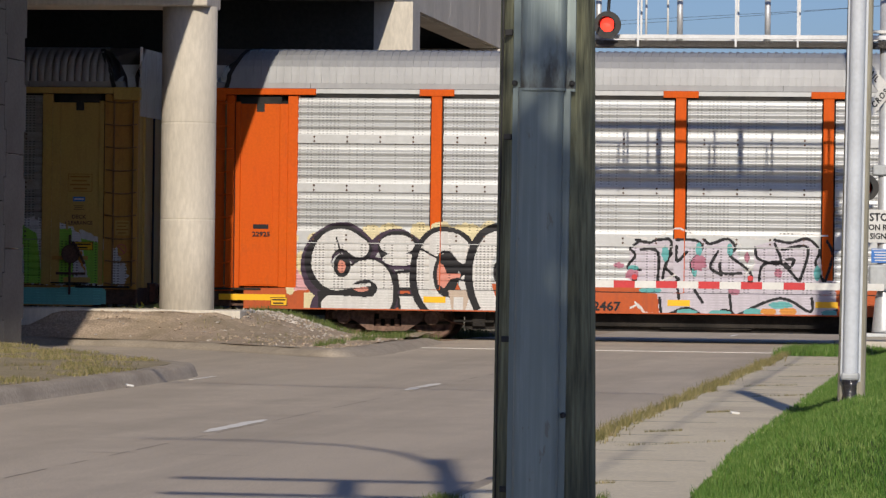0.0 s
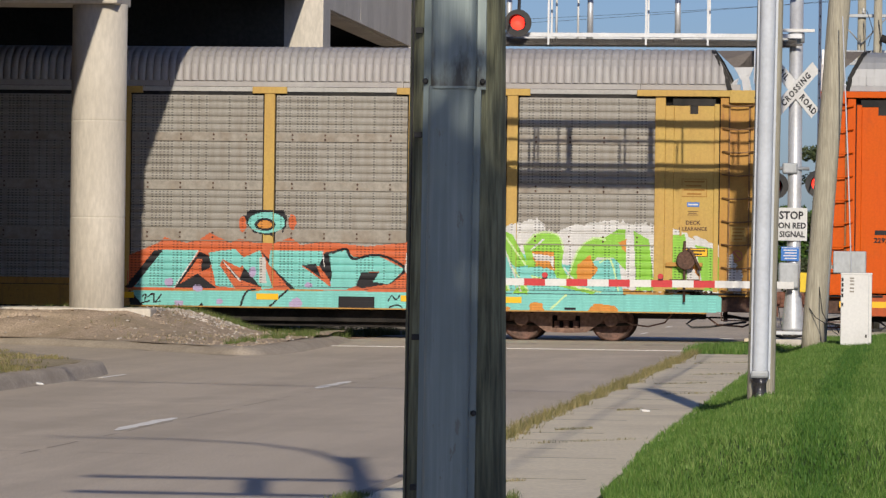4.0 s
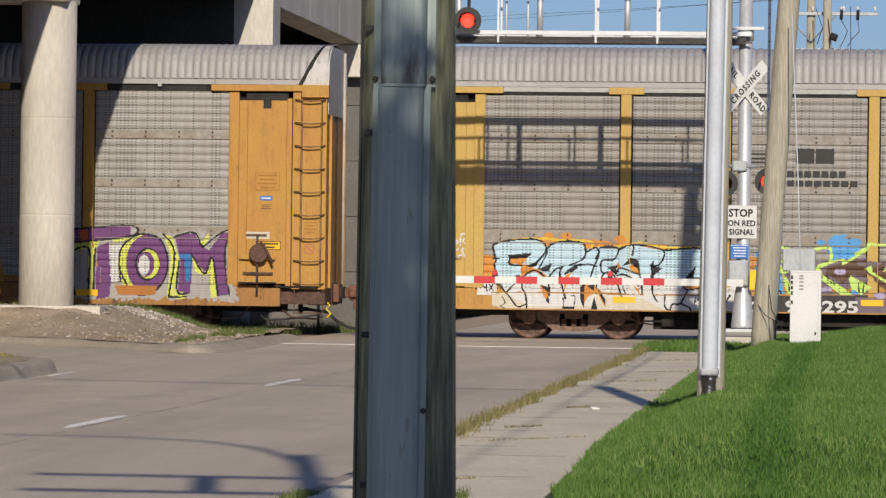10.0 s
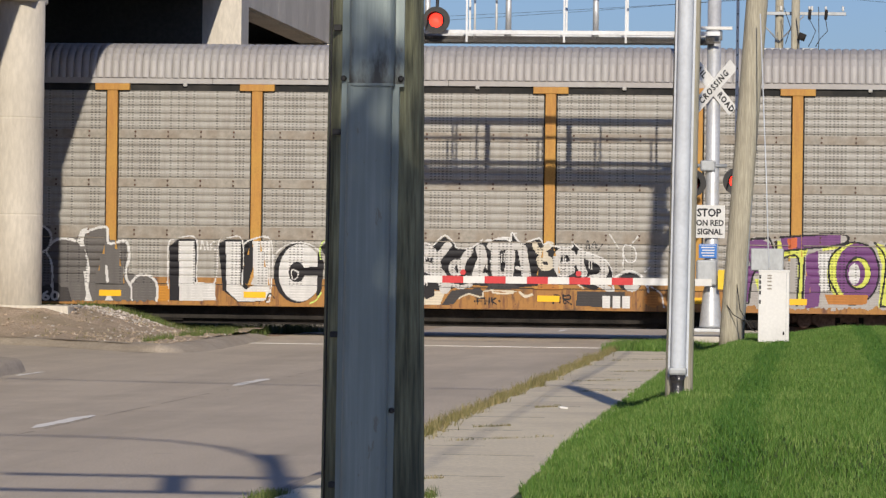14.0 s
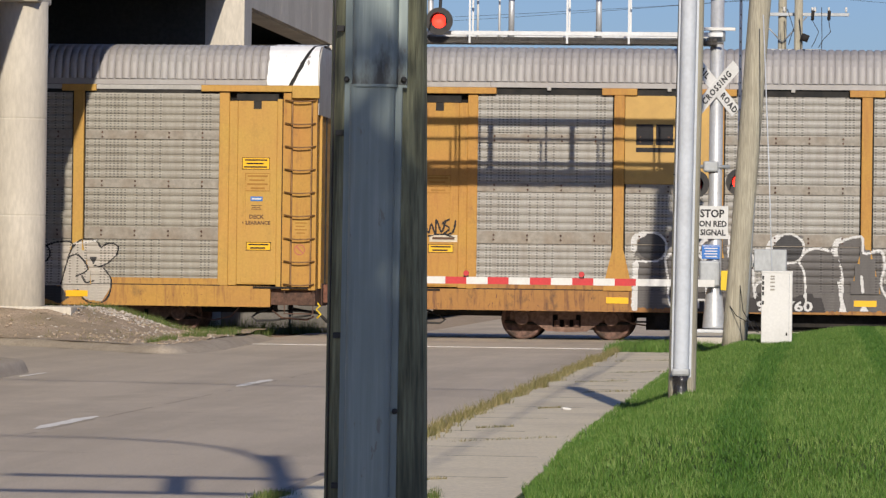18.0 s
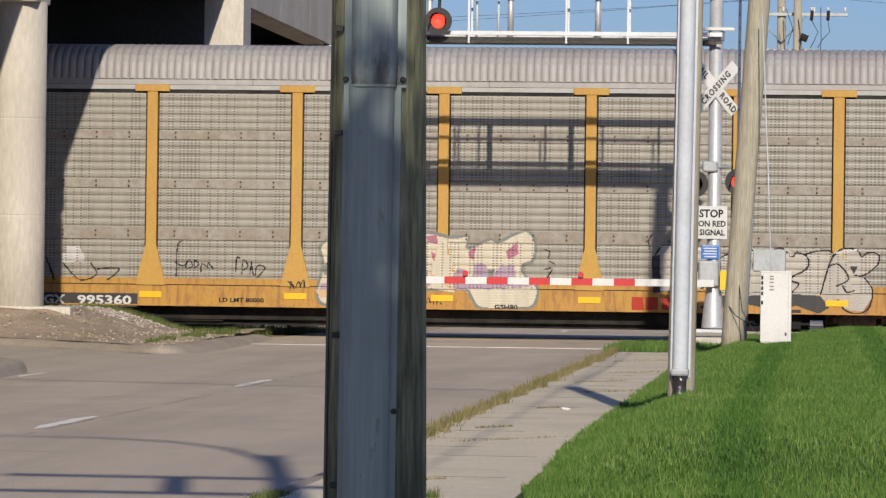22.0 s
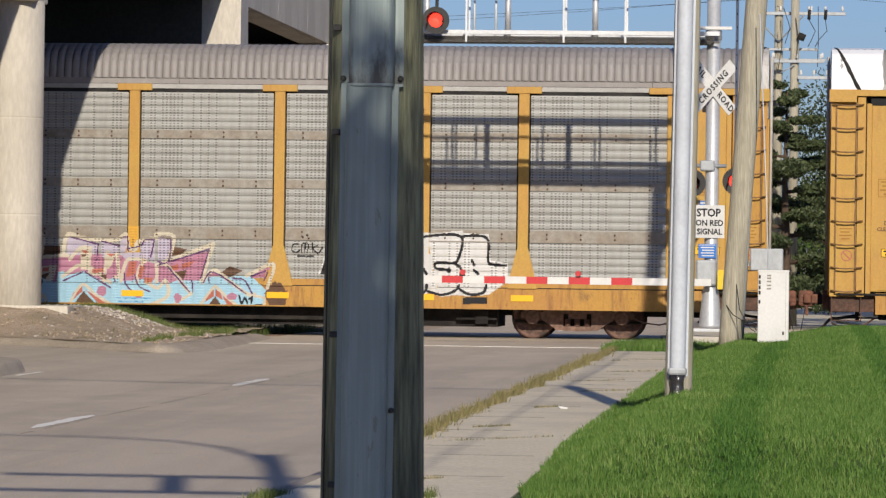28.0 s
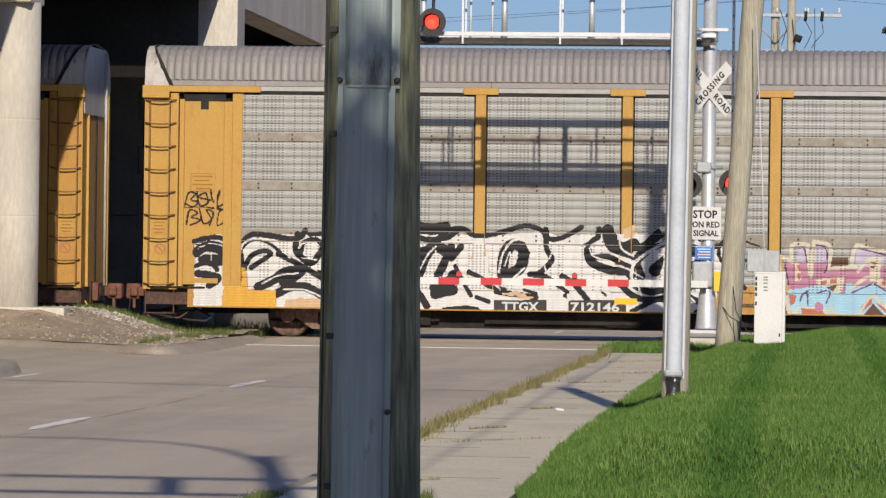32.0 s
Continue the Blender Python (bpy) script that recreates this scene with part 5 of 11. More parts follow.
        d = np.hypot((X - cx) / rx, (Z - cz) / rz)
        self.map[js, is_][d < 1 + self.fuzz[js, is_] * soft * 12] = self.colour(name)

    def dry(self):
        k = Spray.laid[self.car.name] = Spray.laid.get(self.car.name, 0) + 1
        off = 0.003 + 0.0012 * k
        flare, ribbed = self.car in FLARED, self.car is car_a
        cuts = [0, self.nx]
        for p in POSTS:
            for d in (-0.28, -0.2, -0.105, 0.105, 0.2, 0.28):
                cuts.append(int((p + d - self.x0) / self.res))
        for e in (1.96, 26.0):
            cuts.append(int((e - self.x0) / self.res))
        cuts = set(cuts)
        V, F, I = [], [], []
        for j in range(self.nz):
            row = self.map[j]
            if row.max() < 0:
                continue
            za, zb = self.z0 + j * self.res, self.z0 + (j + 1) * self.res + 0.0005
            edges = np.flatnonzero(np.diff(row)) + 1
            marks = sorted(set([0, self.nx, *edges.tolist()]) | cuts)
            for a, b in zip(marks, marks[1:]):
                c = row[a]
                if c < 0:
                    continue
                xm = self.x0 + (a + b) / 2 * self.res
                xa, xb = self.x0 + a * self.res, self.x0 + b * self.res + 0.0005
                ya, yb = face_y(xm, za, flare, ribbed) - off, face_y(xm, zb, flare, ribbed) - off
                if abs(ya - yb) > 0.025:
                    ya = yb = min(ya, yb)
                n = len(V)
                V += [(xa, ya, za), (xb, ya, za), (xb, yb, zb), (xa, yb, zb)]
                F.append((n, n + 1, n + 2, n + 3))
                I.append(int(c))
        for nme in self.names:
            if nme not in PAINT_M:
                PAINT_M[nme] = panel_paint("spray_" + nme, PAINTS[nme], 0.55, 0.30, 0.0, 0.6, scaled(PAINTS[nme], 0.55))
        mesh_np("graffiti", V, F, [PAINT_M[nme] for nme in self.names], self.car, self.label, I)


FLARED = {car_c, car_d, car_e, car_f}


def ink_of(nme):
    if nme not in PAINT_M:
        PAINT_M[nme] = panel_paint("spray_" + nme, PAINTS[nme], 0.55, 0.30, 0.0, 0.6, scaled(PAINTS[nme], 0.55))
    return PAINT_M[nme]


def stencil(car, text, x, z, w, h, ink):
    """Stencilled characters of a given width and height on the near side."""
    ob = words(text, h, ink_of(ink), car, (0, 0, 0), "stencil")
    xs = [v.co.x for v in ob.data.vertices]
    ys = [v.co.y for v in ob.data.vertices]
    kx, ky = w / (max(xs) - min(xs)), h / (max(ys) - min(ys))
    ob.data.transform(Matrix.Diagonal((kx, ky, 1, 1)) @ Matrix.Translation((-(max(xs) + min(xs)) / 2, -(max(ys) + min(ys)) / 2, 0)))
    y = min(face_y(x, z, car in FLARED), 0.0) - 0.014
    ob.matrix_local = pose(x, y, z, 90, 0, 0)


def mark_bar(car, x, z, w, h, ink):
    y = min(face_y(x, z, car in FLARED), 0.0) - 0.008
    part("mark", boxed(-w / 2, w / 2, -0.001, 0.004, -h / 2, h / 2), ink_of(ink), car).matrix_local = pose(x, y, z)


g = Spray(car_a, "round white bubble letters with black outlines on a cream cloud")
g.blob("cream", 2.34, 1.98, 0.16, 0.14, 0.03)
g.blob("cream", 2.67, 2.07, 0.19, 0.14, 0.03)
g.blob("cream", 3.01, 2.11, 0.16, 0.10, 0.03)
g.blob("cream", 3.45, 2.04, 0.19, 0.25, 0.03)
g.blob("cream", 3.84, 2.18, 0.21, 0.12, 0.03)
g.blob("cream", 4.45, 2.13, 0.21, 0.19, 0.03)
g.blob("cream", 1.95, 1.52, 0.12, 0.16, 0.03)
g.blob("cream", 1.90, 1.98, 0.11, 0.09, 0.03)
g.blob("cream", 1.82, 1.37, 0.12, 0.12, 0.03)
g.blob("cream", 1.85, 1.08, 0.11, 0.21, 0.03)
g.blob("cream", 4.88, 2.22, 0.21, 0.12, 0.03)
g.blob("cream", 5.38, 2.14, 0.29, 0.19, 0.03)
g.blob("cream", 5.84, 2.23, 0.21, 0.14, 0.03)
g.blob("cream", 6.17, 2.21, 0.25, 0.14, 0.03)
g.fill("pink", "1.91,1.40 2.14,1.42 2.31,0.97 1.91,0.94")
g.fill("cream", "2.12,0.91 2.44,0.92 2.44,0.52 2.13,0.52")
g.blob("cream", 2.14, 1.50, 0.21, 0.25, 0.03)
g.line("plum", 0.617, "3.26,1.76 2.93,2.01 2.55,1.88 2.35,1.50 2.48,1.13 2.85,1.06 3.44,1.31 3.69,1.19 3.73,0.78 3.44,0.61 2.57,0.64")
g.line("plum", 0.247, "3.41,1.66 3.68,1.98 4.01,2.08 4.35,1.90")
g.line("plum", 0.247, "3.64,1.48 4.35,1.47 4.36,0.99")
g.fill("ink", "2.40,0.93 2.69,0.97 2.74,0.52 2.42,0.51")
g.line("ink", 0.527, "3.22,1.78 2.93,1.99 2.63,1.94 2.41,1.67 2.43,1.34 2.69,1.12 3.06,1.18 3.35,1.34 3.60,1.29 3.74,1.07 3.71,0.74 3.44,0.65 2.69,0.68")
g.line("white", 0.395, "3.22,1.81 2.93,1.98 2.65,1.93 2.48,1.67 2.49,1.36 2.73,1.16 3.06,1.22 3.35,1.37 3.58,1.32 3.71,1.07 3.69,0.71 3.44,0.65 2.67,0.66")
g.line("ink", 0.033, "2.76,2.01 2.87,1.64")
g.blob("ink", 2.88, 1.45, 0.17, 0.23)
g.blob("pinkish", 2.87, 1.43, 0.08, 0.13)
g.blob("ink", 3.34, 1.00, 0.26, 0.17)
g.blob("pinkish", 3.28, 0.99, 0.15, 0.05)
g.line("white", 0.066, "3.10,1.04 3.44,1.08")
g.blob("ink", 4.01, 1.81, 0.41, 0.35)
g.blob("white", 3.98, 1.88, 0.35, 0.20)
g.blob("white", 4.04, 1.59, 0.35, 0.13)
g.fill("white", "3.97,1.33 4.40,1.38 4.43,1.01 4.02,1.00")
g.line("ink", 0.058, "3.97,1.33 4.40,1.38 4.43,1.01 4.02,1.00 3.97,1.33", -1)
g.fill("white", "4.02,0.88 4.51,0.89 4.55,0.54 4.06,0.53")
g.line("ink", 0.058, "4.02,0.88 4.51,0.89 4.55,0.54 4.06,0.53 4.02,0.88", -1)
g.line("ink", 0.535, "5.33,1.67 5.18,1.91 4.80,1.97 4.56,1.66 4.52,1.08 4.78,0.67 5.32,0.63 5.59,0.88 5.48,1.17")
g.line("white", 0.378, "5.33,1.71 5.14,1.92 4.80,1.94 4.59,1.62 4.59,1.08 4.82,0.71 5.32,0.67 5.53,0.86 5.42,1.13")
g.blob("ink", 4.97, 1.29, 0.25, 0.43)
g.fill("pinkish", "4.83,1.51 4.91,1.50 4.99,1.32 5.26,1.32 5.25,1.25 5.06,1.21 4.94,1.02 4.81,1.11 4.79,1.37")
g.fill("ink", "5.06,1.48 5.48,1.52 5.46,1.21 5.27,1.33")
g.line("ink", 0.037, "4.43,1.82 4.85,1.60")
g.line("ink", 0.037, "5.23,1.21 5.73,1.09")
g.fill("tan", "5.02,1.00 5.48,1.01 5.36,0.55 5.11,0.55")
g.fill("white", "5.13,0.86 5.32,0.86 5.32,0.59 5.13,0.59")
g.line("ink", 0.513, "6.65,1.84 6.31,2.08 5.81,1.99 5.59,1.38 5.77,0.71 6.16,0.49 6.72,0.67 6.80,1.17 6.59,1.73")
g.line("white", 0.368, "6.59,1.78 6.25,2.00 5.86,1.92 5.68,1.38 5.82,0.77 6.22,0.55 6.66,0.72 6.71,1.17 6.54,1.67")
g.fill("white", "6.04,0.94 6.83,0.95 6.90,0.51 5.49,0.49")
g.blob("ink", 6.18, 1.36, 0.27, 0.33)
g.blob("pinkish", 6.18, 1.32, 0.11, 0.16)
g.line("ink", 0.045, "7.15,1.68 7.17,1.93 7.26,1.69 7.28,1.93")
g.line("ink", 0.045, "7.39,1.89 7.33,1.80 7.40,1.70 7.46,1.80 7.39,1.89")
g.line("ink", 0.045, "7.51,1.69 7.53,1.91 7.59,1.76 7.66,1.92 7.67,1.71")
g.line("ink", 0.045, "7.71,1.71 7.77,1.92 7.82,1.71")
g.line("ink", 0.045, "7.26,2.07 7.46,2.13 7.65,2.07")
g.fill("lavender", "8.63,1.87 8.82,2.03 9.17,2.00 9.36,2.06 10.05,2.06 10.24,1.93 10.36,2.05 10.66,2.01 10.82,1.52 11.05,1.29 11.08,1.94 11.50,2.06 11.73,1.99 12.15,2.09 12.35,1.88 12.43,1.27 12.66,1.28 12.71,0.55 9.22,0.52 9.18,0.96 8.60,1.22")
g.line("ink", 0.057, "8.74,2.03 9.01,1.98 9.13,2.03 9.38,2.06")
g.line("ink", 0.057, "9.38,2.06 9.44,1.92 9.29,1.39 9.29,1.23")
g.line("ink", 0.057, "8.63,1.87 8.82,2.03")
g.line("ink", 0.057, "8.84,1.84 9.17,1.80 9.18,1.23")
g.line("ink", 0.057, "8.63,1.84 8.73,1.72 8.58,1.49 8.83,1.44")
g.line("ink", 0.057, "9.55,2.04 9.90,2.04 10.05,1.89 9.83,1.58 9.91,1.35")
g.line("ink", 0.057, "9.55,1.92 9.56,1.62 9.75,1.81")
g.line("ink", 0.057, "9.44,1.77 9.33,1.50 9.60,1.27")
g.line("ink", 0.057, "10.09,2.05 10.20,1.97 10.55,2.07 10.70,1.88 10.59,1.75 10.98,1.44 11.02,1.25")
g.line("ink", 0.057, "10.36,1.82 10.21,1.51 10.44,1.36")
g.line("ink", 0.057, "10.40,1.59 10.44,1.40 10.82,1.40")
g.line("ink", 0.057, "11.09,1.90 11.16,1.68 11.59,1.61 11.47,1.99")
g.line("ink", 0.057, "11.47,2.06 11.77,2.01 12.11,2.09 12.35,1.86 12.27,1.61 12.43,1.27")
g.line("ink", 0.057, "11.62,1.87 12.12,1.92 11.97,1.27")
g.line("ink", 0.057, "11.17,1.26 11.24,1.56 11.59,1.61 11.93,1.27")
g.line("ink", 0.057, "11.70,1.68 11.85,1.68 11.78,1.53 11.68,1.61")
g.line("ink", 0.057, "12.50,2.04 12.61,1.77 12.47,1.27")
g.line("ink", 0.057, "9.22,0.89 9.26,0.54")
g.line("ink", 0.057, "9.34,0.54 9.76,0.70 10.07,0.55")
g.line("ink", 0.057, "10.18,0.56 10.53,0.67 10.72,0.56")
g.line("ink", 0.057, "10.76,0.58 11.59,0.92 12.17,0.66 12.21,0.93")
g.line("ink", 0.057, "10.60,0.98 10.64,0.56")
g.line("ink", 0.057, "12.44,0.59 12.70,0.70")
g.line("ink", 0.057, "9.56,1.24 9.60,0.89")
g.line("ink", 0.057, "9.91,1.05 10.07,0.82")
g.blob("teal", 9.32, 1.77, 0.07, 0.15, 0.02)
g.blob("teal", 9.98, 1.85, 0.06, 0.15, 0.02)
g.blob("teal", 10.59, 1.86, 0.06, 0.13, 0.02)
g.blob("teal", 8.69, 1.48, 0.11, 0.05, 0.02)
g.blob("teal", 9.03, 1.04, 0.23, 0.05, 0.02)
g.blob("teal", 9.90, 1.43, 0.05, 0.11, 0.02)
g.blob("teal", 12.31, 1.42, 0.07, 0.15, 0.02)
g.blob("teal", 11.60, 0.78, 0.23, 0.07, 0.02)
g.blob("teal", 10.41, 0.62, 0.21, 0.05, 0.02)
g.blob("teal", 9.76, 0.63, 0.19, 0.05, 0.02)
g.blob("teal", 11.06, 0.64, 0.19, 0.07, 0.02)
g.blob("teal", 12.55, 0.64, 0.15, 0.06, 0.02)
g.blob("mauve", 9.98, 1.60, 0.15, 0.15, 0.04)
g.blob("mauve", 8.68, 1.34, 0.15, 0.10, 0.04)
g.blob("mauve", 10.93, 1.71, 0.05, 0.11, 0.04)
g.blob("mauve", 11.55, 1.41, 0.08, 0.08, 0.04)
g.blob("mauve", 10.68, 1.04, 0.11, 0.07, 0.04)
g.blob("mauve", 8.40, 1.53, 0.10, 0.06, 0.04)
g.blob("orange_p", 11.75, 0.65, 0.17, 0.08, 0.03)
g.blob("orange_p", 11.37, 0.65, 0.15, 0.07, 0.03)
g.line("white", 0.034, "8.55,2.10 8.78,2.07 9.17,2.09 9.55,2.27 9.90,2.14 10.28,2.14 10.66,2.09 10.82,1.90")
g.line("white", 0.034, "8.52,1.91 8.67,1.91")
g.line("white", 0.034, "11.01,2.09 11.35,2.08 11.58,2.18 12.11,2.17 12.50,2.15")
g.line("white", 0.034, "9.18,1.19 9.52,1.35")
g.line("white", 0.034, "10.90,1.37 11.09,1.60")
g.line("white", 0.038, "8.65,0.69 8.80,0.75 8.92,0.61 9.07,0.58")
g.line("white", 0.038, "8.74,0.80 8.82,0.69")
g.dry()

g = Spray(car_b, "aqua block letters with black shadows on a coral cloud")
g.fill("coral", "15.50,1.08 15.52,1.59 16.13,1.85 16.25,1.96 16.43,1.90 16.69,1.85 16.94,1.91 17.15,2.06 17.35,1.96 17.56,1.86 17.76,1.94 18.02,1.87 18.48,1.87 18.78,1.98 18.98,1.83 19.34,1.89 19.59,1.89 20.31,1.82 21.12,1.91 21.62,1.66 21.83,1.11 21.63,0.93 20.32,0.91 19.10,0.95 15.52,0.90")
g.blob("ink", 18.29, 2.32, 0.42, 0.31, 0.03)
g.blob("aqua", 18.29, 2.27, 0.37, 0.21)
g.blob("ink", 18.26, 2.23, 0.21, 0.13)
g.blob("orange_p", 18.26, 2.23, 0.15, 0.08)
g.blob("coral", 17.81, 2.22, 0.07, 0.15, 0.04)
g.blob("coral", 18.80, 2.28, 0.08, 0.15, 0.04)
g.fill("ink", "15.45,0.95 16.03,1.69 16.26,1.71 15.60,0.93")
g.fill("aqua", "15.63,0.95 16.21,1.70 16.92,1.71 16.45,0.96")
g.fill("ink", "16.45,0.96 16.95,1.68 17.20,1.56 17.16,1.35 16.90,1.25 17.31,0.95")
g.fill("coral", "16.55,1.02 16.90,1.53 17.00,1.53 16.98,1.28")
g.fill("aqua", "17.13,1.66 17.66,1.74 17.87,1.54 17.77,1.36 17.41,1.53 17.36,1.41 17.67,0.96 17.29,1.00")
g.fill("ink", "17.38,1.53 17.67,1.16 18.28,0.96 18.07,1.31 17.87,1.44 17.77,1.16")
g.fill("aqua", "17.77,1.54 18.17,1.72 18.44,0.97 18.23,0.94 17.77,1.46")
g.fill("ink", "18.17,1.72 19.00,0.97 18.79,0.95 18.43,1.34")
g.fill("aqua", "18.38,1.72 19.44,1.72 19.45,1.41 18.99,1.43 19.66,0.96 18.89,0.95 18.35,1.44")
g.fill("ink", "19.02,1.43 19.29,1.46 19.40,1.18")
g.fill("ink", "19.47,1.69 19.80,1.76 19.90,1.56 19.61,0.98 19.71,0.96 19.35,1.43")
g.fill("aqua", "19.55,1.66 19.77,1.74 19.90,1.56 19.85,1.39 20.31,1.65 20.36,1.14 19.91,0.96 19.66,0.96")
g.fill("silver", "18.16,1.57 18.29,1.57 18.31,1.06 18.15,1.06")
g.fill("aqua", "15.55,0.88 20.32,0.94 20.32,0.60 15.78,0.55")
g.fill("ink", "15.55,0.90 15.84,0.58 15.58,0.57 15.50,0.85")
g.line("ink", 0.035, "17.78,0.58 17.90,0.88 18.08,0.94")
g.line("ink", 0.035, "18.34,0.57 18.74,0.94")
g.fill("ink", "16.91,0.57 17.01,0.67 17.06,0.57")
g.line("white", 0.025, "16.45,0.96 16.92,1.69")
g.line("white", 0.025, "17.41,1.51 17.77,1.11")
g.line("white", 0.025, "19.42,1.71 19.46,1.41")
g.line("white", 0.025, "19.88,1.59 19.80,1.39")
g.blob("violet", 16.34, 1.06, 0.09, 0.08, 0.04)
g.blob("violet", 16.93, 0.95, 0.11, 0.07, 0.04)
g.blob("violet", 19.68, 1.08, 0.10, 0.07, 0.04)
g.blob("violet", 18.90, 0.67, 0.12, 0.11, 0.04)
g.blob("violet", 16.55, 0.64, 0.10, 0.07, 0.04)
g.blob("violet", 17.37, 0.69, 0.07, 0.06, 0.04)
g.blob("violet", 18.02, 1.29, 0.07, 0.10, 0.04)
g.blob("violet", 19.15, 1.03, 0.07, 0.06, 0.04)
g.line("ink", 0.030, "15.81,0.78 15.88,0.81 15.86,0.70")
g.line("ink", 0.030, "15.91,0.76 16.04,0.83 16.04,0.68")
g.line("ink", 0.030, "16.09,0.68 16.19,0.81")
g.line("ink", 0.030, "15.81,0.65 15.96,0.68")
g.line("ink", 0.030, "16.04,0.66 16.17,0.68")
g.fill("aqua", "19.63,1.64 19.89,1.75 20.04,1.60 20.51,1.65 21.07,1.38 20.77,1.07 20.41,1.10 20.56,1.33 20.20,1.30 20.10,1.04 19.80,0.96 19.59,0.96")
g.fill("ink", "20.10,1.04 20.20,1.30 20.56,1.31 20.44,1.12 20.77,1.07 20.51,1.04 20.31,0.94")
g.line("ink", 0.050, "19.63,1.69 19.89,1.76 20.03,1.57 20.40,1.65 20.71,1.61 21.07,1.38 20.78,1.07")
g.fill("coral", "20.16,0.99 20.51,1.04 20.79,1.08 21.02,1.26 21.23,1.11 21.18,0.95 20.51,0.94")
g.fill("aqua", "19.75,0.91 21.54,0.93 21.54,0.58 20.47,0.56 20.47,0.83 19.75,0.82")
g.fill("ink", "19.75,0.82 20.48,0.83 20.48,0.58 19.75,0.57")
g.line("ink", 0.030, "20.75,0.75 20.82,0.85 20.90,0.77 20.98,0.85")
g.line("ink", 0.030, "20.78,0.62 20.93,0.67 21.03,0.62")
g.fill("white", "21.17,1.46 21.32,1.71 21.42,2.12 21.63,2.07 21.88,2.28 22.14,2.13 22.44,2.33 22.75,2.26 23.00,2.19 23.16,2.29 23.41,2.35 23.77,2.27 24.07,2.15 24.38,2.28 24.68,2.31 24.99,2.36 25.29,2.37 25.90,2.32 26.30,2.28 26.81,2.08 27.32,1.94 27.57,1.69 27.78,1.19 27.73,0.99 21.18,1.11", 0.05)
g.blob("white", 21.98, 2.33, 0.07, 0.06, 0.05)
g.blob("white", 21.23, 1.46, 0.15, 0.30, 0.05)
g.blob("white", 22.39, 2.28, 0.15, 0.11, 0.05)
g.blob("white", 23.61, 2.27, 0.20, 0.13, 0.05)
g.blob("white", 24.48, 2.21, 0.12, 0.10, 0.05)
g.blob("white", 24.78, 2.26, 0.09, 0.09, 0.05)
g.blob("white", 25.09, 2.31, 0.15, 0.07, 0.05)
g.fill("aqua", "21.23,1.11 21.63,1.62 22.75,1.88 24.29,1.50 25.30,1.66 25.46,0.61 21.54,0.60")
g.fill("aqua", "21.54,0.88 25.46,0.93 27.33,0.96 27.34,0.61 21.54,0.55")
g.fill("leafgreen", "21.45,2.15 21.81,2.05 22.20,0.97 21.95,0.96 21.89,1.47 21.63,1.57 21.69,0.96")
g.fill("leafgreen", "21.78,2.02 22.09,1.98 22.25,1.57 22.56,0.97 22.36,0.97 22.04,1.62")
g.fill("leafgreen", "22.19,2.08 22.80,2.11 23.06,1.84 22.50,1.88 22.76,1.38 22.55,1.43")
g.fill("leafgreen", "21.28,1.11 21.59,1.26 21.69,0.96")
g.fill("leafgreen", "23.03,2.16 23.21,2.09 23.52,1.49 23.27,1.44 22.96,1.78")
g.fill("leafgreen", "23.42,1.89 23.62,2.10 23.87,2.16 24.13,2.08 24.23,1.85 24.18,1.50 24.34,1.20 24.09,1.24 23.98,1.49 23.52,1.44 23.47,1.64")
g.fill("leafgreen", "24.29,1.20 24.48,1.80 24.79,2.06 25.04,2.06 25.29,2.22 25.44,2.22 25.45,1.41 25.20,1.66 24.89,1.66 24.69,1.45 24.49,1.00")
g.fill("leafgreen", "22.61,1.43 22.96,1.53 23.17,0.98 22.92,0.93")
g.fill("leafgreen", "23.58,1.29 24.90,1.00 24.80,0.93 23.63,1.19")
g.fill("leafgreen", "23.22,0.93 23.47,1.24 23.53,0.91")
g.fill("leafgreen", "26.00,2.12 26.61,2.13 26.67,1.03 26.32,1.02")
g.fill("leafgreen", "25.60,2.19 25.90,2.02 26.02,1.02 25.66,1.01")
g.fill("leafgreen", "26.81,1.93 27.22,1.84 27.48,1.04 26.98,1.03")
g.fill("orange_p", "22.09,1.72 22.24,1.73 22.61,1.38 22.45,1.37", 0.02)
g.fill("orange_p", "23.59,1.77 24.03,1.75 24.06,1.39 23.68,1.47", 0.02)
g.fill("orange_p", "24.49,1.50 24.74,1.71 24.90,1.41 24.70,1.15 24.49,1.15", 0.02)
g.fill("orange_p", "22.68,1.23 22.86,1.33 22.92,1.03 22.76,0.95", 0.02)
g.fill("orange_p", "23.67,1.74 23.72,1.69 23.72,1.59", 0.02)
g.fill("orange_p", "25.29,1.96 25.45,2.02 25.45,1.76", 0.02)
g.fill("orange_p", "26.01,1.67 26.26,1.67 26.27,1.17", 0.02)
g.fill("orange_p", "26.67,1.68 26.82,1.68 26.92,1.18", 0.02)
g.blob("orange_p", 22.10, 1.02, 0.09, 0.20, 0.04)
g.blob("orange_p", 23.69, 0.63, 0.15, 0.13, 0.04)
g.blob("orange_p", 25.01, 0.63, 0.30, 0.11, 0.04)
g.blob("orange_p", 21.64, 0.71, 0.12, 0.20, 0.04)
g.blob("orange_p", 22.81, 1.13, 0.13, 0.15, 0.04)
g.blob("orange_p", 24.59, 1.30, 0.10, 0.20, 0.04)
g.blob("orange_p", 23.08, 0.60, 0.10, 0.07, 0.04)
g.line("paleg", 0.035, "21.47,2.12 21.78,2.02 22.15,1.02")
g.line("paleg", 0.035, "22.19,2.07 22.80,2.10")
g.line("paleg", 0.035, "21.83,2.00 22.36,1.02")
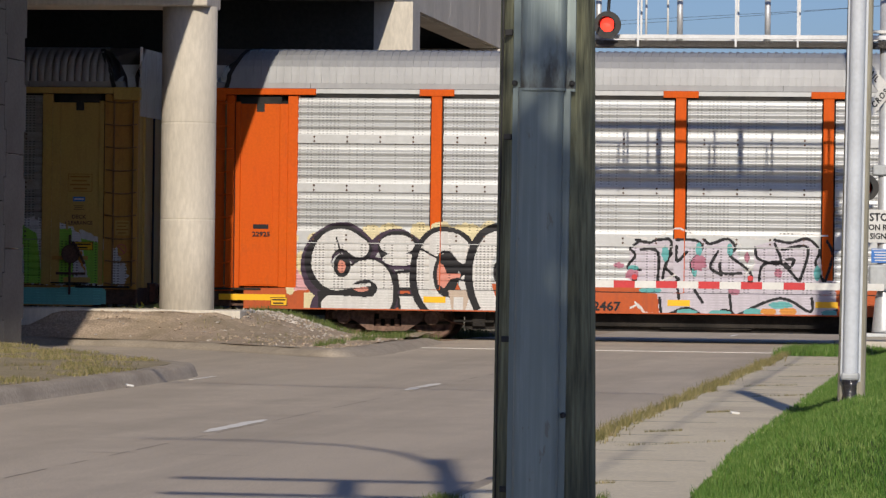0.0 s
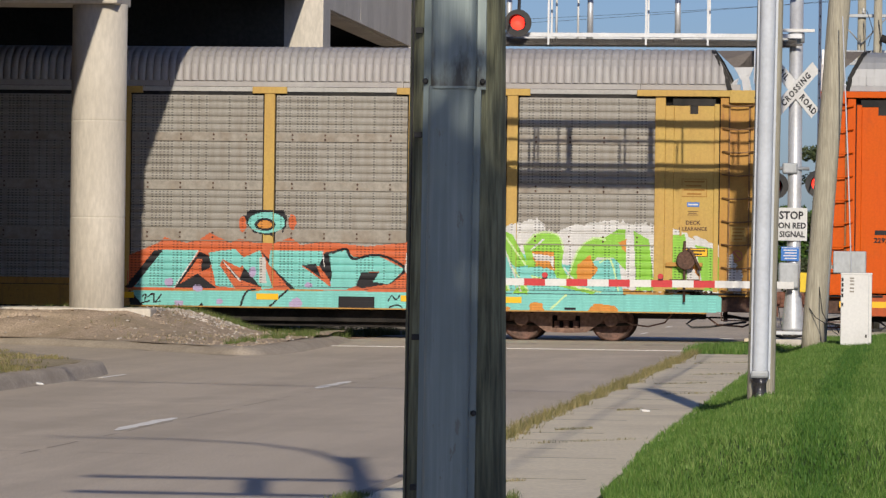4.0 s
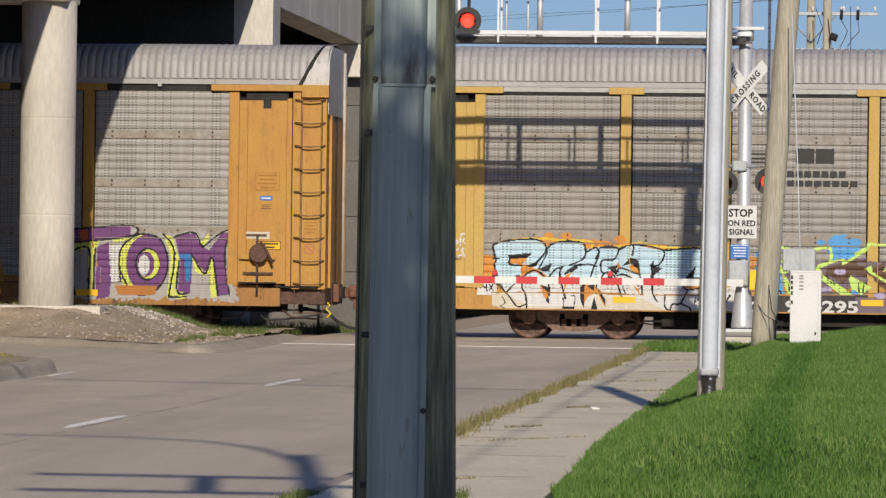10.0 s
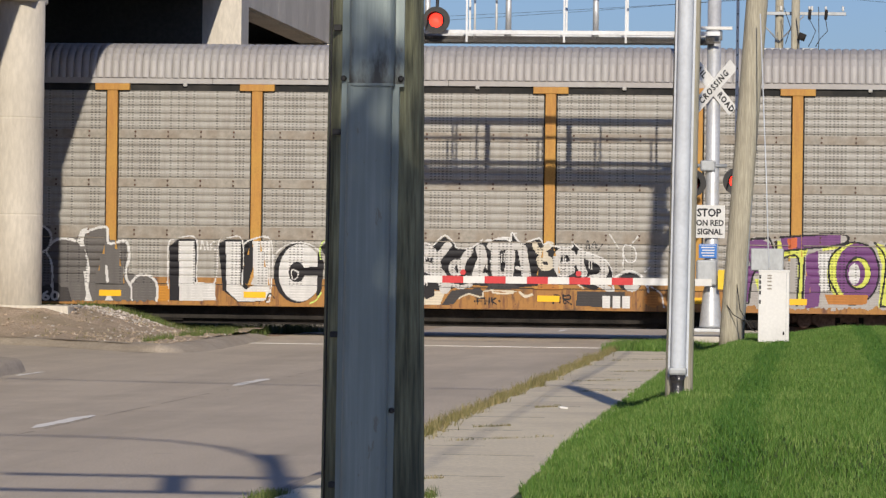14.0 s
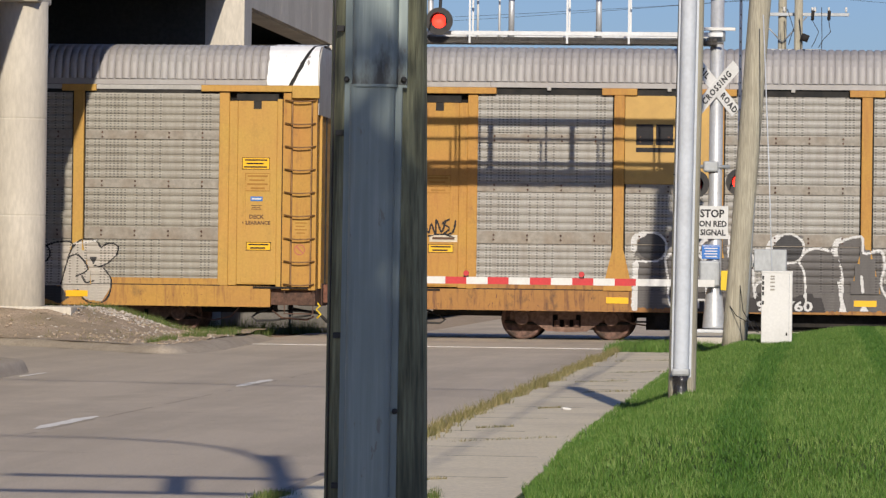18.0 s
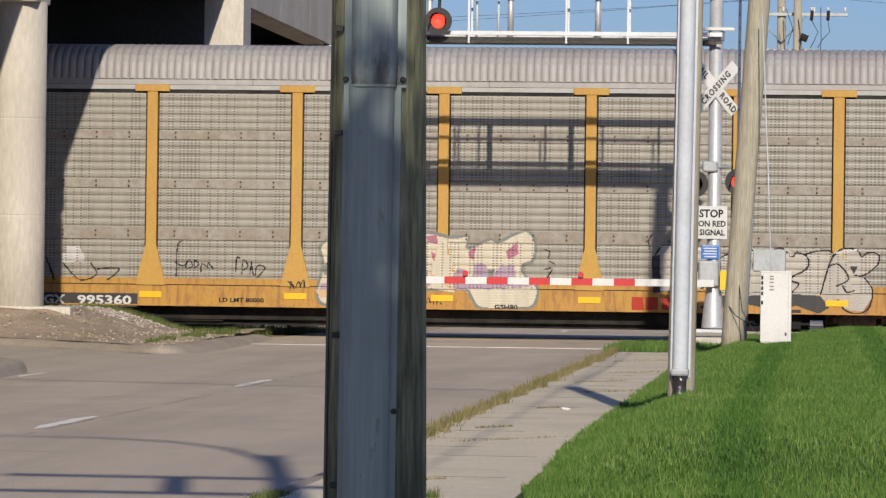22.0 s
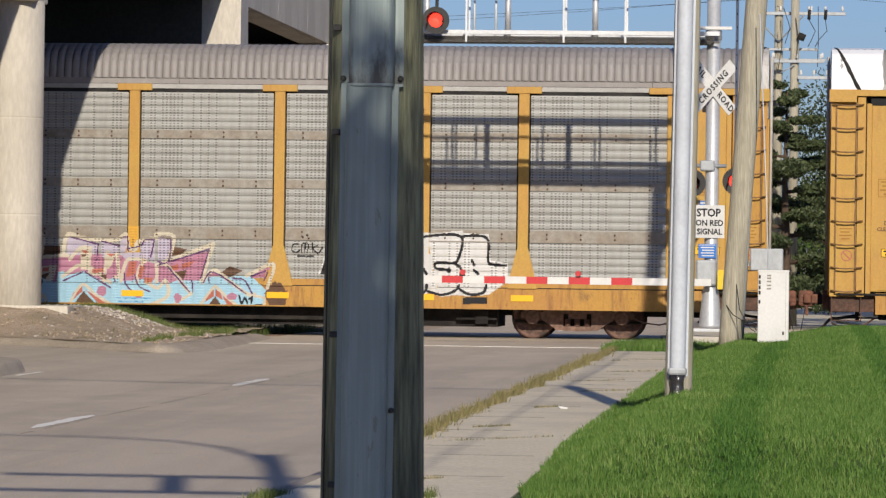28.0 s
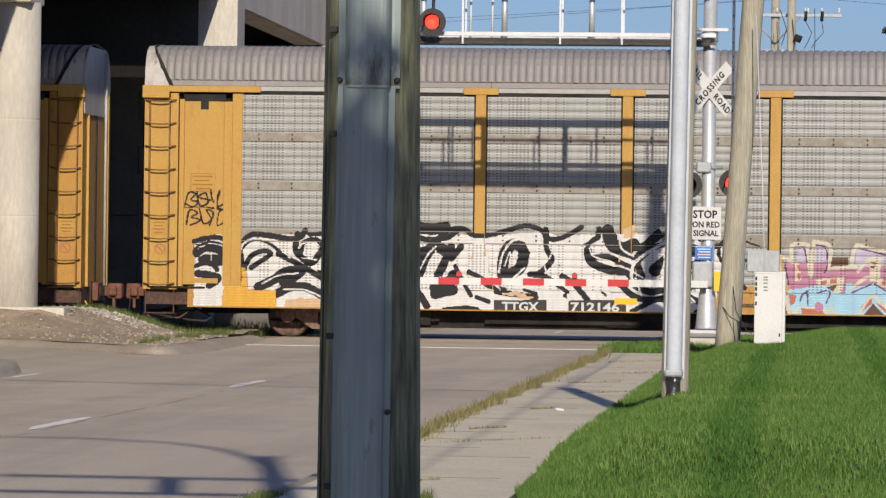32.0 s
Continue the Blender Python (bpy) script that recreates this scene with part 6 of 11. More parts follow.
g.line("paleg", 0.035, "23.00,2.14 23.47,1.49")
g.line("paleg", 0.035, "23.44,1.89 23.67,2.10 23.90,2.14 24.13,2.06 24.21,1.80")
g.line("paleg", 0.035, "24.29,1.20 24.51,1.80 24.79,2.03 25.04,2.01")
g.line("paleg", 0.035, "22.61,1.40 22.96,1.51 23.15,0.98")
g.line("paleg", 0.035, "23.60,1.26 24.95,0.98")
g.line("paleg", 0.035, "21.73,1.72 21.90,0.96")
g.line("paleg", 0.035, "23.22,1.43 23.53,0.98")
g.line("paleg", 0.035, "24.94,1.56 25.15,1.61 25.31,1.01")
g.line("paleg", 0.035, "21.63,1.52 22.00,0.66")
g.line("paleg", 0.035, "22.46,0.89 22.77,0.62")
g.line("paleg", 0.035, "24.29,0.92 23.99,0.64")
g.line("white", 0.030, "21.53,1.67 21.79,1.01")
g.line("white", 0.030, "22.24,1.68 22.56,1.38")
g.line("white", 0.030, "23.06,1.79 23.38,0.98")
g.line("white", 0.030, "22.75,1.83 23.06,1.74")
g.line("white", 0.030, "23.82,2.00 23.57,1.79")
g.line("white", 0.030, "24.23,1.45 24.54,1.05")
g.fill("white", "23.60,1.72 24.03,1.67 24.03,1.39 23.95,1.57 23.67,1.57")
g.line("ink", 0.015, "21.54,0.92 25.46,0.93")
g.fill("ink", "24.25,0.66 24.47,0.66 24.47,0.62 24.25,0.62")
g.dry()

g = Spray(car_b, "lime outlines, black shading and blue spray over the panels")
g.fill("grey", "7.00,0.90 9.51,0.95 9.51,0.57 7.00,0.54")
g.fill("sky_p", "7.27,1.43 7.57,1.66 7.72,1.66 7.80,1.40 7.88,0.95 7.46,0.95 7.31,1.13", 0.03)
g.fill("sky_p", "8.72,2.01 8.89,2.15 9.04,2.15 9.08,2.02 9.23,2.06 9.36,2.02 9.35,1.80 9.23,1.68 9.05,1.60 8.82,1.64 8.72,1.75", 0.03)
g.blob("sky_p", 8.59, 1.97, 0.10, 0.05, 0.03)
g.blob("sky_p", 7.38, 1.73, 0.08, 0.05, 0.03)
g.fill("orange_p", "7.00,1.43 7.15,1.69 7.34,1.66 7.28,1.43 7.35,1.02 7.16,0.95 7.04,1.20", 0.03)
g.blob("orange_p", 7.65, 1.08, 0.10, 0.08, 0.03)
g.fill("grape", "7.91,1.35 8.21,1.59 8.55,1.60 9.01,1.64 9.50,1.69 9.51,0.97 8.07,0.95 7.99,1.18", 0.02)
g.fill("ink", "8.03,1.31 8.18,1.53 8.41,1.51 8.39,1.38 8.60,1.15 8.29,1.18 8.10,1.22", 0.02)
g.fill("brown", "8.74,1.49 9.12,1.61 9.50,1.65 9.50,1.31 9.20,1.36 9.05,1.17 8.67,1.36", 0.02)
g.blob("violet", 8.97, 1.40, 0.11, 0.06, 0.03)
g.blob("violet", 8.69, 1.05, 0.18, 0.04, 0.03)
g.blob("brownp", 9.02, 1.04, 0.22, 0.05, 0.03)
g.line("lime", 0.055, "7.75,1.89 7.77,1.59")
g.line("lime", 0.055, "7.75,1.89 7.91,1.85 8.06,1.80 8.29,1.78 8.74,1.88 8.77,1.60 8.55,1.49")
g.fill("lime", "7.76,1.63 8.21,1.59 7.91,1.35 7.72,1.38")
g.fill("lime", "7.85,1.37 7.99,1.18 8.14,0.95 7.95,0.96 7.88,1.14")
g.fill("lime", "8.40,1.45 8.55,1.52 8.63,1.34 9.05,1.08 9.22,0.96 8.98,0.96 8.67,1.19 8.42,1.37")
g.line("lime", 0.05, "8.55,1.52 9.01,1.64 9.05,1.57 9.50,1.85")
g.fill("lime", "9.16,1.34 9.51,1.14 9.51,1.05 9.20,1.05 9.15,1.23")
g.fill("lime", "8.29,1.07 8.52,0.95 8.28,0.95")
g.fill("sky_p", "9.20,1.05 9.41,1.05 9.38,0.97 9.18,0.96")
g.line("ink", 0.022, "7.87,1.55 7.88,1.41")
g.line("ink", 0.022, "7.95,1.57 7.96,1.45")
g.line("ink", 0.022, "7.91,1.52 7.92,1.40")
g.line("ink", 0.022, "7.97,1.16 7.98,1.02")
g.line("ink", 0.022, "8.04,1.10 8.06,0.99")
g.line("ink", 0.022, "8.59,1.37 8.63,1.27")
g.line("ink", 0.022, "8.71,1.32 8.75,1.22")
g.line("ink", 0.022, "8.82,1.25 8.86,1.15")
g.line("ink", 0.022, "8.77,1.26 8.80,1.18")
g.line("ink", 0.022, "9.30,1.21 9.31,1.08")
g.line("ink", 0.022, "9.37,1.19 9.38,1.06")
g.line("ink", 0.022, "8.33,1.03 8.34,0.96")
g.line("ink", 0.028, "7.35,1.06 7.69,1.08 7.73,1.25 7.77,1.08")
g.line("ink", 0.028, "7.38,1.35 7.44,1.19 7.49,1.38")
g.line("ink", 0.028, "7.40,1.16 7.44,1.02 7.53,1.17 7.59,1.02")
g.line("ink", 0.028, "7.69,0.99 7.80,1.01 7.82,0.96")
g.fill("grape", "9.28,0.90 12.00,0.93 12.00,0.60 9.29,0.56")
g.fill("grey3", "9.92,0.89 10.42,0.89 10.19,0.57 10.00,0.57", 0.03)
g.fill("teal", "10.94,0.90 11.24,0.90 11.40,0.59 10.98,0.58", 0.03)
g.fill("sky_p", "9.83,2.03 9.95,2.07 10.40,2.11 10.40,1.96 10.18,1.77 10.09,1.66 10.07,1.95", 0.03)
g.fill("sky_p", "10.45,2.03 10.85,2.04 10.85,1.93 10.71,1.70 10.52,1.70 10.46,1.85", 0.03)
g.fill("sky_p", "11.72,2.12 11.98,2.13 11.99,1.77 11.87,1.83 11.78,1.94", 0.03)
g.fill("grape", "9.27,1.61 9.50,1.46 9.81,1.24 9.85,0.97 10.11,0.94 12.00,0.98 11.99,1.64 11.54,1.67 11.16,1.59 10.90,1.70 10.18,1.62", 0.03)
g.fill("brown", "9.50,1.42 9.84,1.61 9.88,1.28 10.11,0.94 9.81,1.05", 0.03)
g.fill("teal", "10.09,1.62 10.86,1.66 10.94,1.52 10.52,1.44 10.22,1.47", 0.03)
g.fill("ink", "10.22,1.13 10.52,1.21 10.87,1.07 10.53,0.96 10.38,0.98", 0.03)
g.fill("coral", "10.86,1.57 11.16,1.63 11.39,1.26 11.43,1.14 11.05,1.07 10.71,1.18 10.90,1.33", 0.03)
g.blob("pinkish", 11.01, 1.41, 0.11, 0.11, 0.03)
g.blob("violet", 11.08, 1.67, 0.13, 0.06, 0.03)
g.blob("violet", 11.07, 1.60, 0.07, 0.03, 0.03)
g.fill("lilac", "11.20,1.33 11.36,1.33 11.36,1.11 11.20,1.15", 0.02)
g.fill("teal", "11.36,1.54 11.99,1.64 11.99,1.31 11.65,1.33 11.48,1.22", 0.03)
g.fill("coral", "11.81,1.64 11.99,1.57 11.99,1.37 11.88,1.45", 0.02)
g.fill("sky_p", "11.22,1.55 11.33,1.55 11.31,1.48 11.20,1.48")
g.line("lime", 0.055, "9.27,1.76 9.50,1.89 9.53,1.95 9.76,1.93 10.08,1.92 10.12,1.88 10.10,1.56")
g.fill("lime", "10.03,1.84 10.11,1.86 10.09,1.52 9.80,1.41 9.99,1.73")
g.fill("lime", "9.42,1.46 9.58,1.54 9.60,1.41 9.54,1.42")
g.line("lime", 0.05, "9.54,1.42 9.96,1.16")
g.fill("lime", "9.84,1.22 10.09,1.47 10.18,1.54 10.13,1.32 10.42,1.47 10.19,1.13 9.96,1.14")
g.fill("sky_p", "10.08,1.28 10.18,1.28 10.14,1.20")
g.line("lime", 0.05, "10.13,1.13 10.50,0.95")
g.line("lime", 0.05, "10.60,1.17 10.98,1.09 11.39,1.07 11.51,1.19")
g.line("lime", 0.05, "11.65,1.32 11.99,1.32")
g.fill("lime", "10.41,1.24 10.76,1.44 10.79,1.36 10.60,1.17")
g.line("lime", 0.045, "10.12,1.66 10.22,1.79 10.50,2.03 10.46,1.88 10.50,1.73 10.59,1.68 10.78,1.78 10.93,1.95 11.40,1.89 11.76,1.90 11.99,1.57")
g.fill("lime", "11.29,1.82 11.51,1.58 11.39,1.48 11.12,1.48 11.16,1.59")
g.fill("lime", "11.51,1.58 11.58,1.62 11.58,1.41 11.66,1.32 11.55,1.23 11.48,1.07 11.44,0.97 11.17,0.97 11.13,1.07 11.44,1.11")
g.fill("lime", "9.28,1.23 9.59,1.11 9.39,0.95 9.28,1.03")
g.fill("lime", "9.85,0.58 10.26,0.89 10.38,0.89 10.05,0.58")
g.line("lime", 0.05, "10.36,0.89 10.42,0.72 10.61,0.62 10.83,0.64 10.94,0.75 10.64,0.91")
g.fill("sky_p", "10.44,0.82 10.61,0.73 10.84,0.85 10.90,0.75 10.80,0.66 10.57,0.64")
g.fill("lime", "10.52,0.91 10.59,0.76 10.67,0.75 10.65,0.91")
g.line("lime", 0.04, "11.36,0.59 11.69,1.00 11.24,0.95 11.32,0.85 11.40,0.94")
g.fill("lime", "11.75,1.08 11.99,1.11 12.00,0.96 11.73,0.94")
g.line("lime", 0.04, "11.73,0.95 11.68,0.72 12.00,0.78")
g.fill("sky_p", "11.74,0.89 12.00,0.90 12.00,0.79 11.72,0.74")
g.fill("whiteg", "9.90,1.05 10.04,1.05 10.04,0.95 9.91,0.95")
g.blob("violet", 9.74, 0.95, 0.10, 0.06, 0.03)
g.blob("lavender", 11.25, 0.80, 0.10, 0.04, 0.03)
g.blob("lavender", 11.09, 0.88, 0.07, 0.03, 0.03)
g.line("ink", 0.022, "9.99,1.73 9.98,1.54")
g.line("ink", 0.022, "10.05,1.77 10.04,1.56")
g.line("ink", 0.022, "9.90,1.22 9.93,1.17")
g.line("ink", 0.022, "10.56,1.29 10.57,1.21")
g.line("ink", 0.022, "10.62,1.32 10.63,1.22")
g.line("ink", 0.022, "10.67,1.36 10.68,1.25")
g.line("ink", 0.022, "11.21,1.74 11.22,1.59")
g.line("ink", 0.022, "11.27,1.77 11.28,1.58")
g.line("ink", 0.022, "11.33,1.73 11.34,1.60")
g.line("ink", 0.022, "11.26,1.08 11.26,0.99")
g.line("ink", 0.022, "11.32,1.08 11.32,0.99")
g.line("ink", 0.022, "11.81,1.07 11.81,0.97")
g.line("ink", 0.022, "11.88,1.08 11.88,0.98")
g.line("ink", 0.022, "10.00,0.69 10.04,0.59")
g.line("ink", 0.022, "10.10,0.77 10.12,0.65")
g.line("ink", 0.022, "10.79,0.91 10.80,0.83")
g.line("ink", 0.022, "10.85,0.88 10.86,0.79")
g.line("ink", 0.022, "9.33,1.19 9.34,1.01")
g.line("ink", 0.022, "9.43,1.14 9.42,0.99")
g.line("ink", 0.022, "11.52,1.49 11.53,1.30")
g.line("whiteg", 0.02, "11.09,1.31 11.33,1.32")
g.line("whiteg", 0.02, "11.62,1.30 11.69,1.29")
g.dry()

g = Spray(car_b, "pale blue angular letters with orange and black shading")
g.fill("orange_p", "1.94,1.37 2.11,1.55 2.28,1.94 3.15,2.01 4.15,1.96 4.80,1.90 6.18,1.85 6.19,0.93 2.47,0.89 2.29,1.16 1.77,0.90", 0.03)
g.blob("orange_p", 3.24, 2.03, 0.09, 0.07, 0.05)
g.blob("orange_p", 3.60, 2.04, 0.10, 0.07, 0.05)
g.blob("orange_p", 4.67, 1.99, 0.11, 0.08, 0.05)
g.blob("orange_p", 2.05, 1.55, 0.11, 0.10, 0.05)
g.blob("orange_p", 1.90, 1.33, 0.15, 0.17, 0.05)
g.line("yel", 0.043, "2.29,1.59 2.28,1.85 2.63,1.96 3.24,1.98 3.45,1.95 4.06,1.94 4.11,1.79 4.37,1.83 4.75,1.86 5.06,1.92 5.62,1.83 6.18,1.85")
g.fill("cream", "2.30,0.90 6.19,0.93 6.20,0.57 2.30,0.54")
g.fill("white", "1.86,1.07 1.97,1.16 2.12,1.15 2.23,1.03 2.23,0.86 1.84,0.86")
g.line("ink", 0.038, "1.82,0.98 1.90,1.11 2.03,1.17 2.21,1.10 2.38,0.95")
g.fill("creamw", "2.13,0.88 4.65,0.91 4.65,0.56 2.84,0.53 2.15,0.64")
g.fill("paleblue", "2.14,1.84 2.40,1.93 3.01,1.96 3.20,1.82 3.42,1.93 3.88,1.92 3.97,1.78 4.18,1.82 4.63,1.83 4.65,0.95 2.41,0.92 2.22,1.24")
g.fill("skywhite", "2.32,1.07 2.75,1.24 3.51,1.27 4.64,1.25 4.65,0.95 2.41,0.92")
g.fill("white", "2.37,1.01 2.75,1.11 3.51,1.14 4.64,1.14 4.65,0.67 2.87,0.65 2.49,0.85")
g.fill("creamw", "4.19,0.89 6.76,0.89 6.76,0.55 4.20,0.55")
g.fill("paleblue", "4.18,1.82 4.41,1.85 4.62,1.81 4.90,1.88 5.46,1.78 6.18,1.83 6.59,1.82 6.74,1.71 6.68,1.07 6.45,0.96 4.19,0.91")
g.fill("skywhite", "4.19,1.28 5.85,1.34 5.89,1.10 6.45,1.00 6.68,1.05 6.45,0.94 4.19,0.91")
g.fill("white", "4.19,1.14 5.85,1.17 5.93,1.06 6.45,0.99 6.75,1.07 6.76,0.62 5.56,0.61 5.10,0.83 4.19,0.87")
g.fill("orange_p", "2.48,1.58 2.82,1.60 2.80,1.53 2.73,1.47 2.94,1.45 2.98,1.34 2.68,1.21 2.71,1.28 2.69,1.47 2.50,1.48")
g.fill("orange_p", "2.73,1.42 3.05,1.38 3.13,1.31 3.24,1.24 3.28,1.18 3.24,1.13 2.98,1.34 2.75,1.24")
g.fill("orange_p", "3.08,1.06 3.25,1.02 3.27,0.70 3.17,0.84")
g.fill("orange_p", "3.58,1.25 3.70,1.34 3.59,1.03 3.55,0.88")
g.fill("orange_p", "3.91,1.03 4.00,1.19 4.20,1.04 4.35,0.92 4.19,0.92 4.04,0.86 3.93,0.65 3.89,0.88")
g.fill("orange_p", "4.20,0.96 4.39,0.78 4.37,0.66")
g.fill("ink", "2.44,1.65 2.92,1.70 2.82,1.60 2.48,1.57")
g.fill("ink", "2.81,1.41 3.06,1.53 3.00,1.43 2.85,1.41")
g.fill("ink", "3.05,1.38 3.32,1.50 3.26,1.34 3.13,1.34")
g.fill("ink", "2.56,1.24 2.68,1.27 2.70,1.21 2.62,1.12")
g.fill("ink", "3.09,1.07 3.25,1.03 3.26,0.91")
g.fill("ink", "3.26,0.86 3.28,0.70 3.20,0.76")
g.fill("ink", "3.60,1.36 3.78,1.47 3.85,1.42 3.70,1.32")
g.fill("ink", "4.00,1.07 4.16,1.08 4.16,0.96")
g.fill("ink", "3.88,1.03 4.01,1.21 3.97,1.04 3.96,0.62 3.88,0.80")
g.fill("ink", "4.08,0.54 4.16,0.86 4.24,0.55")
g.fill("ink", "4.21,1.05 4.37,0.82 4.39,0.66 4.27,0.88")
g.fill("ink", "3.54,0.65 3.78,0.65 3.78,0.60 3.54,0.60")
g.line("ink", 0.034, "2.14,1.84 2.40,1.93 3.01,1.96 3.20,1.79 3.05,1.55 2.84,1.43")
g.line("ink", 0.034, "2.14,1.84 2.20,1.54 2.18,1.42 2.34,1.01 2.49,0.83 2.64,0.64 2.81,0.68")
g.line("ink", 0.034, "3.05,1.38 3.20,1.66 3.22,1.79 3.42,1.92 3.88,1.92 3.97,1.80 3.94,1.60 3.66,1.46")
g.line("ink", 0.034, "3.98,1.71 4.18,1.82 4.24,1.67 4.15,1.45 4.08,1.22 4.15,1.08")
g.line("ink", 0.034, "2.73,1.21 2.98,1.36 3.24,1.14 3.27,0.86")
g.line("ink", 0.034, "2.73,1.21 2.73,1.02 2.81,0.85 2.84,0.53")
g.line("ink", 0.034, "3.54,1.44 3.43,1.40 3.36,1.35 3.26,1.23")
g.line("ink", 0.034, "3.54,1.44 3.47,1.29 3.59,0.81")
g.line("ink", 0.034, "3.58,1.29 3.77,1.44")
g.line("ink", 0.034, "4.19,1.45 4.03,1.49 3.77,1.46")
g.line("ink", 0.034, "4.26,1.82 4.63,1.81")
g.line("ink", 0.034, "2.48,1.58 2.48,1.47 2.71,1.45")
g.line("ink", 0.034, "2.62,1.13 2.41,0.90")
g.line("ink", 0.034, "4.64,1.36 4.38,1.32 4.27,1.19 4.19,1.04")
g.line("ink", 0.034, "2.14,1.57 2.27,1.58")
g.line("ink", 0.022, "2.34,0.83 2.40,0.71 2.32,0.64 2.42,0.58")
g.line("ink", 0.022, "3.55,0.81 3.56,0.66")
g.line("ink", 0.022, "3.70,0.86 3.78,0.85 3.76,0.66")
g.line("brownp", 0.025, "2.13,0.91 4.65,0.93")
g.fill("orange_p", "4.82,1.44 4.94,1.52 5.04,1.37 5.06,1.27 4.94,1.34")
g.fill("orange_p", "4.60,1.54 4.70,1.43 4.60,1.40")
g.fill("orange_p", "4.93,1.09 5.03,1.01 5.08,0.89 4.99,0.97")
g.fill("orange_p", "5.26,1.31 5.33,1.29 5.33,0.93")
g.fill("orange_p", "5.89,1.17 6.04,1.32 6.10,1.21 6.49,1.18 6.75,1.63 6.75,1.18 6.49,1.07 6.08,1.03 5.93,1.05")
g.fill("ink", "4.70,1.45 4.86,1.63 5.02,1.59 5.07,1.25 5.00,1.42 4.87,1.51")
g.fill("ink", "4.41,1.43 4.61,1.48 4.57,1.30 4.49,1.36")
g.fill("ink", "4.91,1.18 5.03,1.17 5.03,1.04")
g.fill("ink", "5.26,1.50 5.32,1.58 5.33,1.46 5.50,1.43 5.33,1.29 5.33,0.93 5.29,1.05")
g.fill("ink", "5.87,1.16 6.15,1.48 6.10,1.25 6.49,1.28 6.51,1.20 6.00,1.19 5.91,1.05")
g.fill("ink", "6.61,0.56 6.76,0.85 6.76,0.62")
g.line("ink", 0.034, "4.18,1.82 4.24,1.75 4.18,1.60")
g.line("ink", 0.034, "4.26,1.81 4.41,1.85 4.62,1.81 4.62,1.72 4.52,1.58 4.30,1.56 4.30,1.34 4.45,1.32 4.57,1.23 4.72,0.78")
g.line("ink", 0.034, "4.62,1.79 4.90,1.88 4.90,1.68")
g.line("ink", 0.034, "4.64,1.77 4.90,1.88 5.50,1.78 5.43,1.50 5.26,1.48")
g.line("ink", 0.034, "5.50,1.78 6.18,1.83 6.29,1.77 6.48,1.72")
g.line("ink", 0.034, "6.20,1.83 6.56,1.82 6.74,1.71 6.52,1.29")
g.line("ink", 0.034, "4.57,1.30 4.68,1.42 4.94,1.33 5.06,1.26 5.10,0.94")
g.line("ink", 0.034, "4.60,1.27 4.75,1.29 4.98,1.18")
g.line("ink", 0.034, "5.28,1.28 5.31,0.94 5.40,0.77")
g.line("ink", 0.034, "5.89,1.10 5.96,1.02 6.15,1.03 6.75,1.18")
g.line("ink", 0.034, "6.00,1.01 5.85,0.74 5.70,0.72 5.65,0.57")
g.line("ink", 0.034, "5.85,0.74 6.04,0.65 6.05,0.56")
g.line("ink", 0.034, "5.55,0.91 5.55,0.68 5.67,0.57")
g.line("ink", 0.02, "4.76,1.23 4.72,1.08 4.77,0.93")
g.line("brownp", 0.025, "4.19,0.91 5.14,0.90")
g.line("brownp", 0.025, "5.33,0.90 6.45,0.91")
g.line("white", 0.034, "0.87,1.98 0.91,1.79 0.98,1.92 1.02,1.79 1.08,1.94")
g.line("white", 0.034, "1.13,1.84 1.19,1.95 1.26,1.84 1.15,1.85")
g.line("white", 0.034, "1.30,1.84 1.37,1.95 1.46,1.88 1.32,1.86")
g.line("white", 0.034, "1.50,1.82 1.52,2.04 1.67,2.02 1.54,1.91 1.76,1.80")
g.line("white", 0.034, "0.91,1.66 1.02,1.75 1.07,1.60 0.89,1.55")
g.line("white", 0.034, "1.13,1.58 1.09,1.71 1.26,1.73 1.15,1.64 1.28,1.60")
g.line("white", 0.034, "1.46,1.75 1.33,1.69 1.42,1.58 1.52,1.65")
g.line("white", 0.034, "1.59,1.61 1.54,1.76 1.76,1.72 1.63,1.65 1.81,1.67")
g.line("ink", 0.021, "1.92,0.99 1.94,1.07 2.01,0.99 2.03,1.07 2.04,0.94")
g.line("ink", 0.021, "2.08,1.07 2.16,0.95")
g.line("ink", 0.021, "2.16,1.07 2.08,0.94")
g.fill("orange_p", "6.60,1.27 6.88,1.62 6.99,1.27 6.72,1.10")
g.fill("white", "6.72,1.02 7.06,1.25 7.21,0.98 7.06,0.85 6.89,0.84 6.89,0.56 6.62,0.57", 0.02)
g.line("ink", 0.034, "6.66,1.06 6.99,1.25 7.14,1.17 7.23,0.93")
g.line("ink", 0.034, "6.82,0.91 6.63,0.56")
g.line("ink", 0.021, "6.13,0.73 6.15,0.86 6.20,0.81 6.14,0.78")
g.line("ink", 0.021, "6.24,0.73 6.27,0.86 6.31,0.73")
g.line("ink", 0.021, "6.33,0.73 6.34,0.85 6.38,0.79 6.41,0.85 6.42,0.73")
g.line("ink", 0.021, "6.45,0.73 6.47,0.85 6.51,0.73")
g.line("ink", 0.021, "6.54,0.85 6.55,0.73")
g.line("ink", 0.021, "6.61,0.84 6.55,0.79 6.62,0.72")
g.dry()

g = Spray(car_c, "purple block letters with lime shadows and black outlines")
g.fill("silverp", "21.79,0.65 21.83,1.00 21.97,1.78 22.13,2.05 22.75,2.05 24.07,2.15 24.19,1.96 24.70,2.00 25.39,2.05 25.63,1.97 26.05,2.09 26.02,1.56 26.23,0.64 25.64,0.70 24.56,0.69 23.24,0.67 22.30,0.70", 0.06)
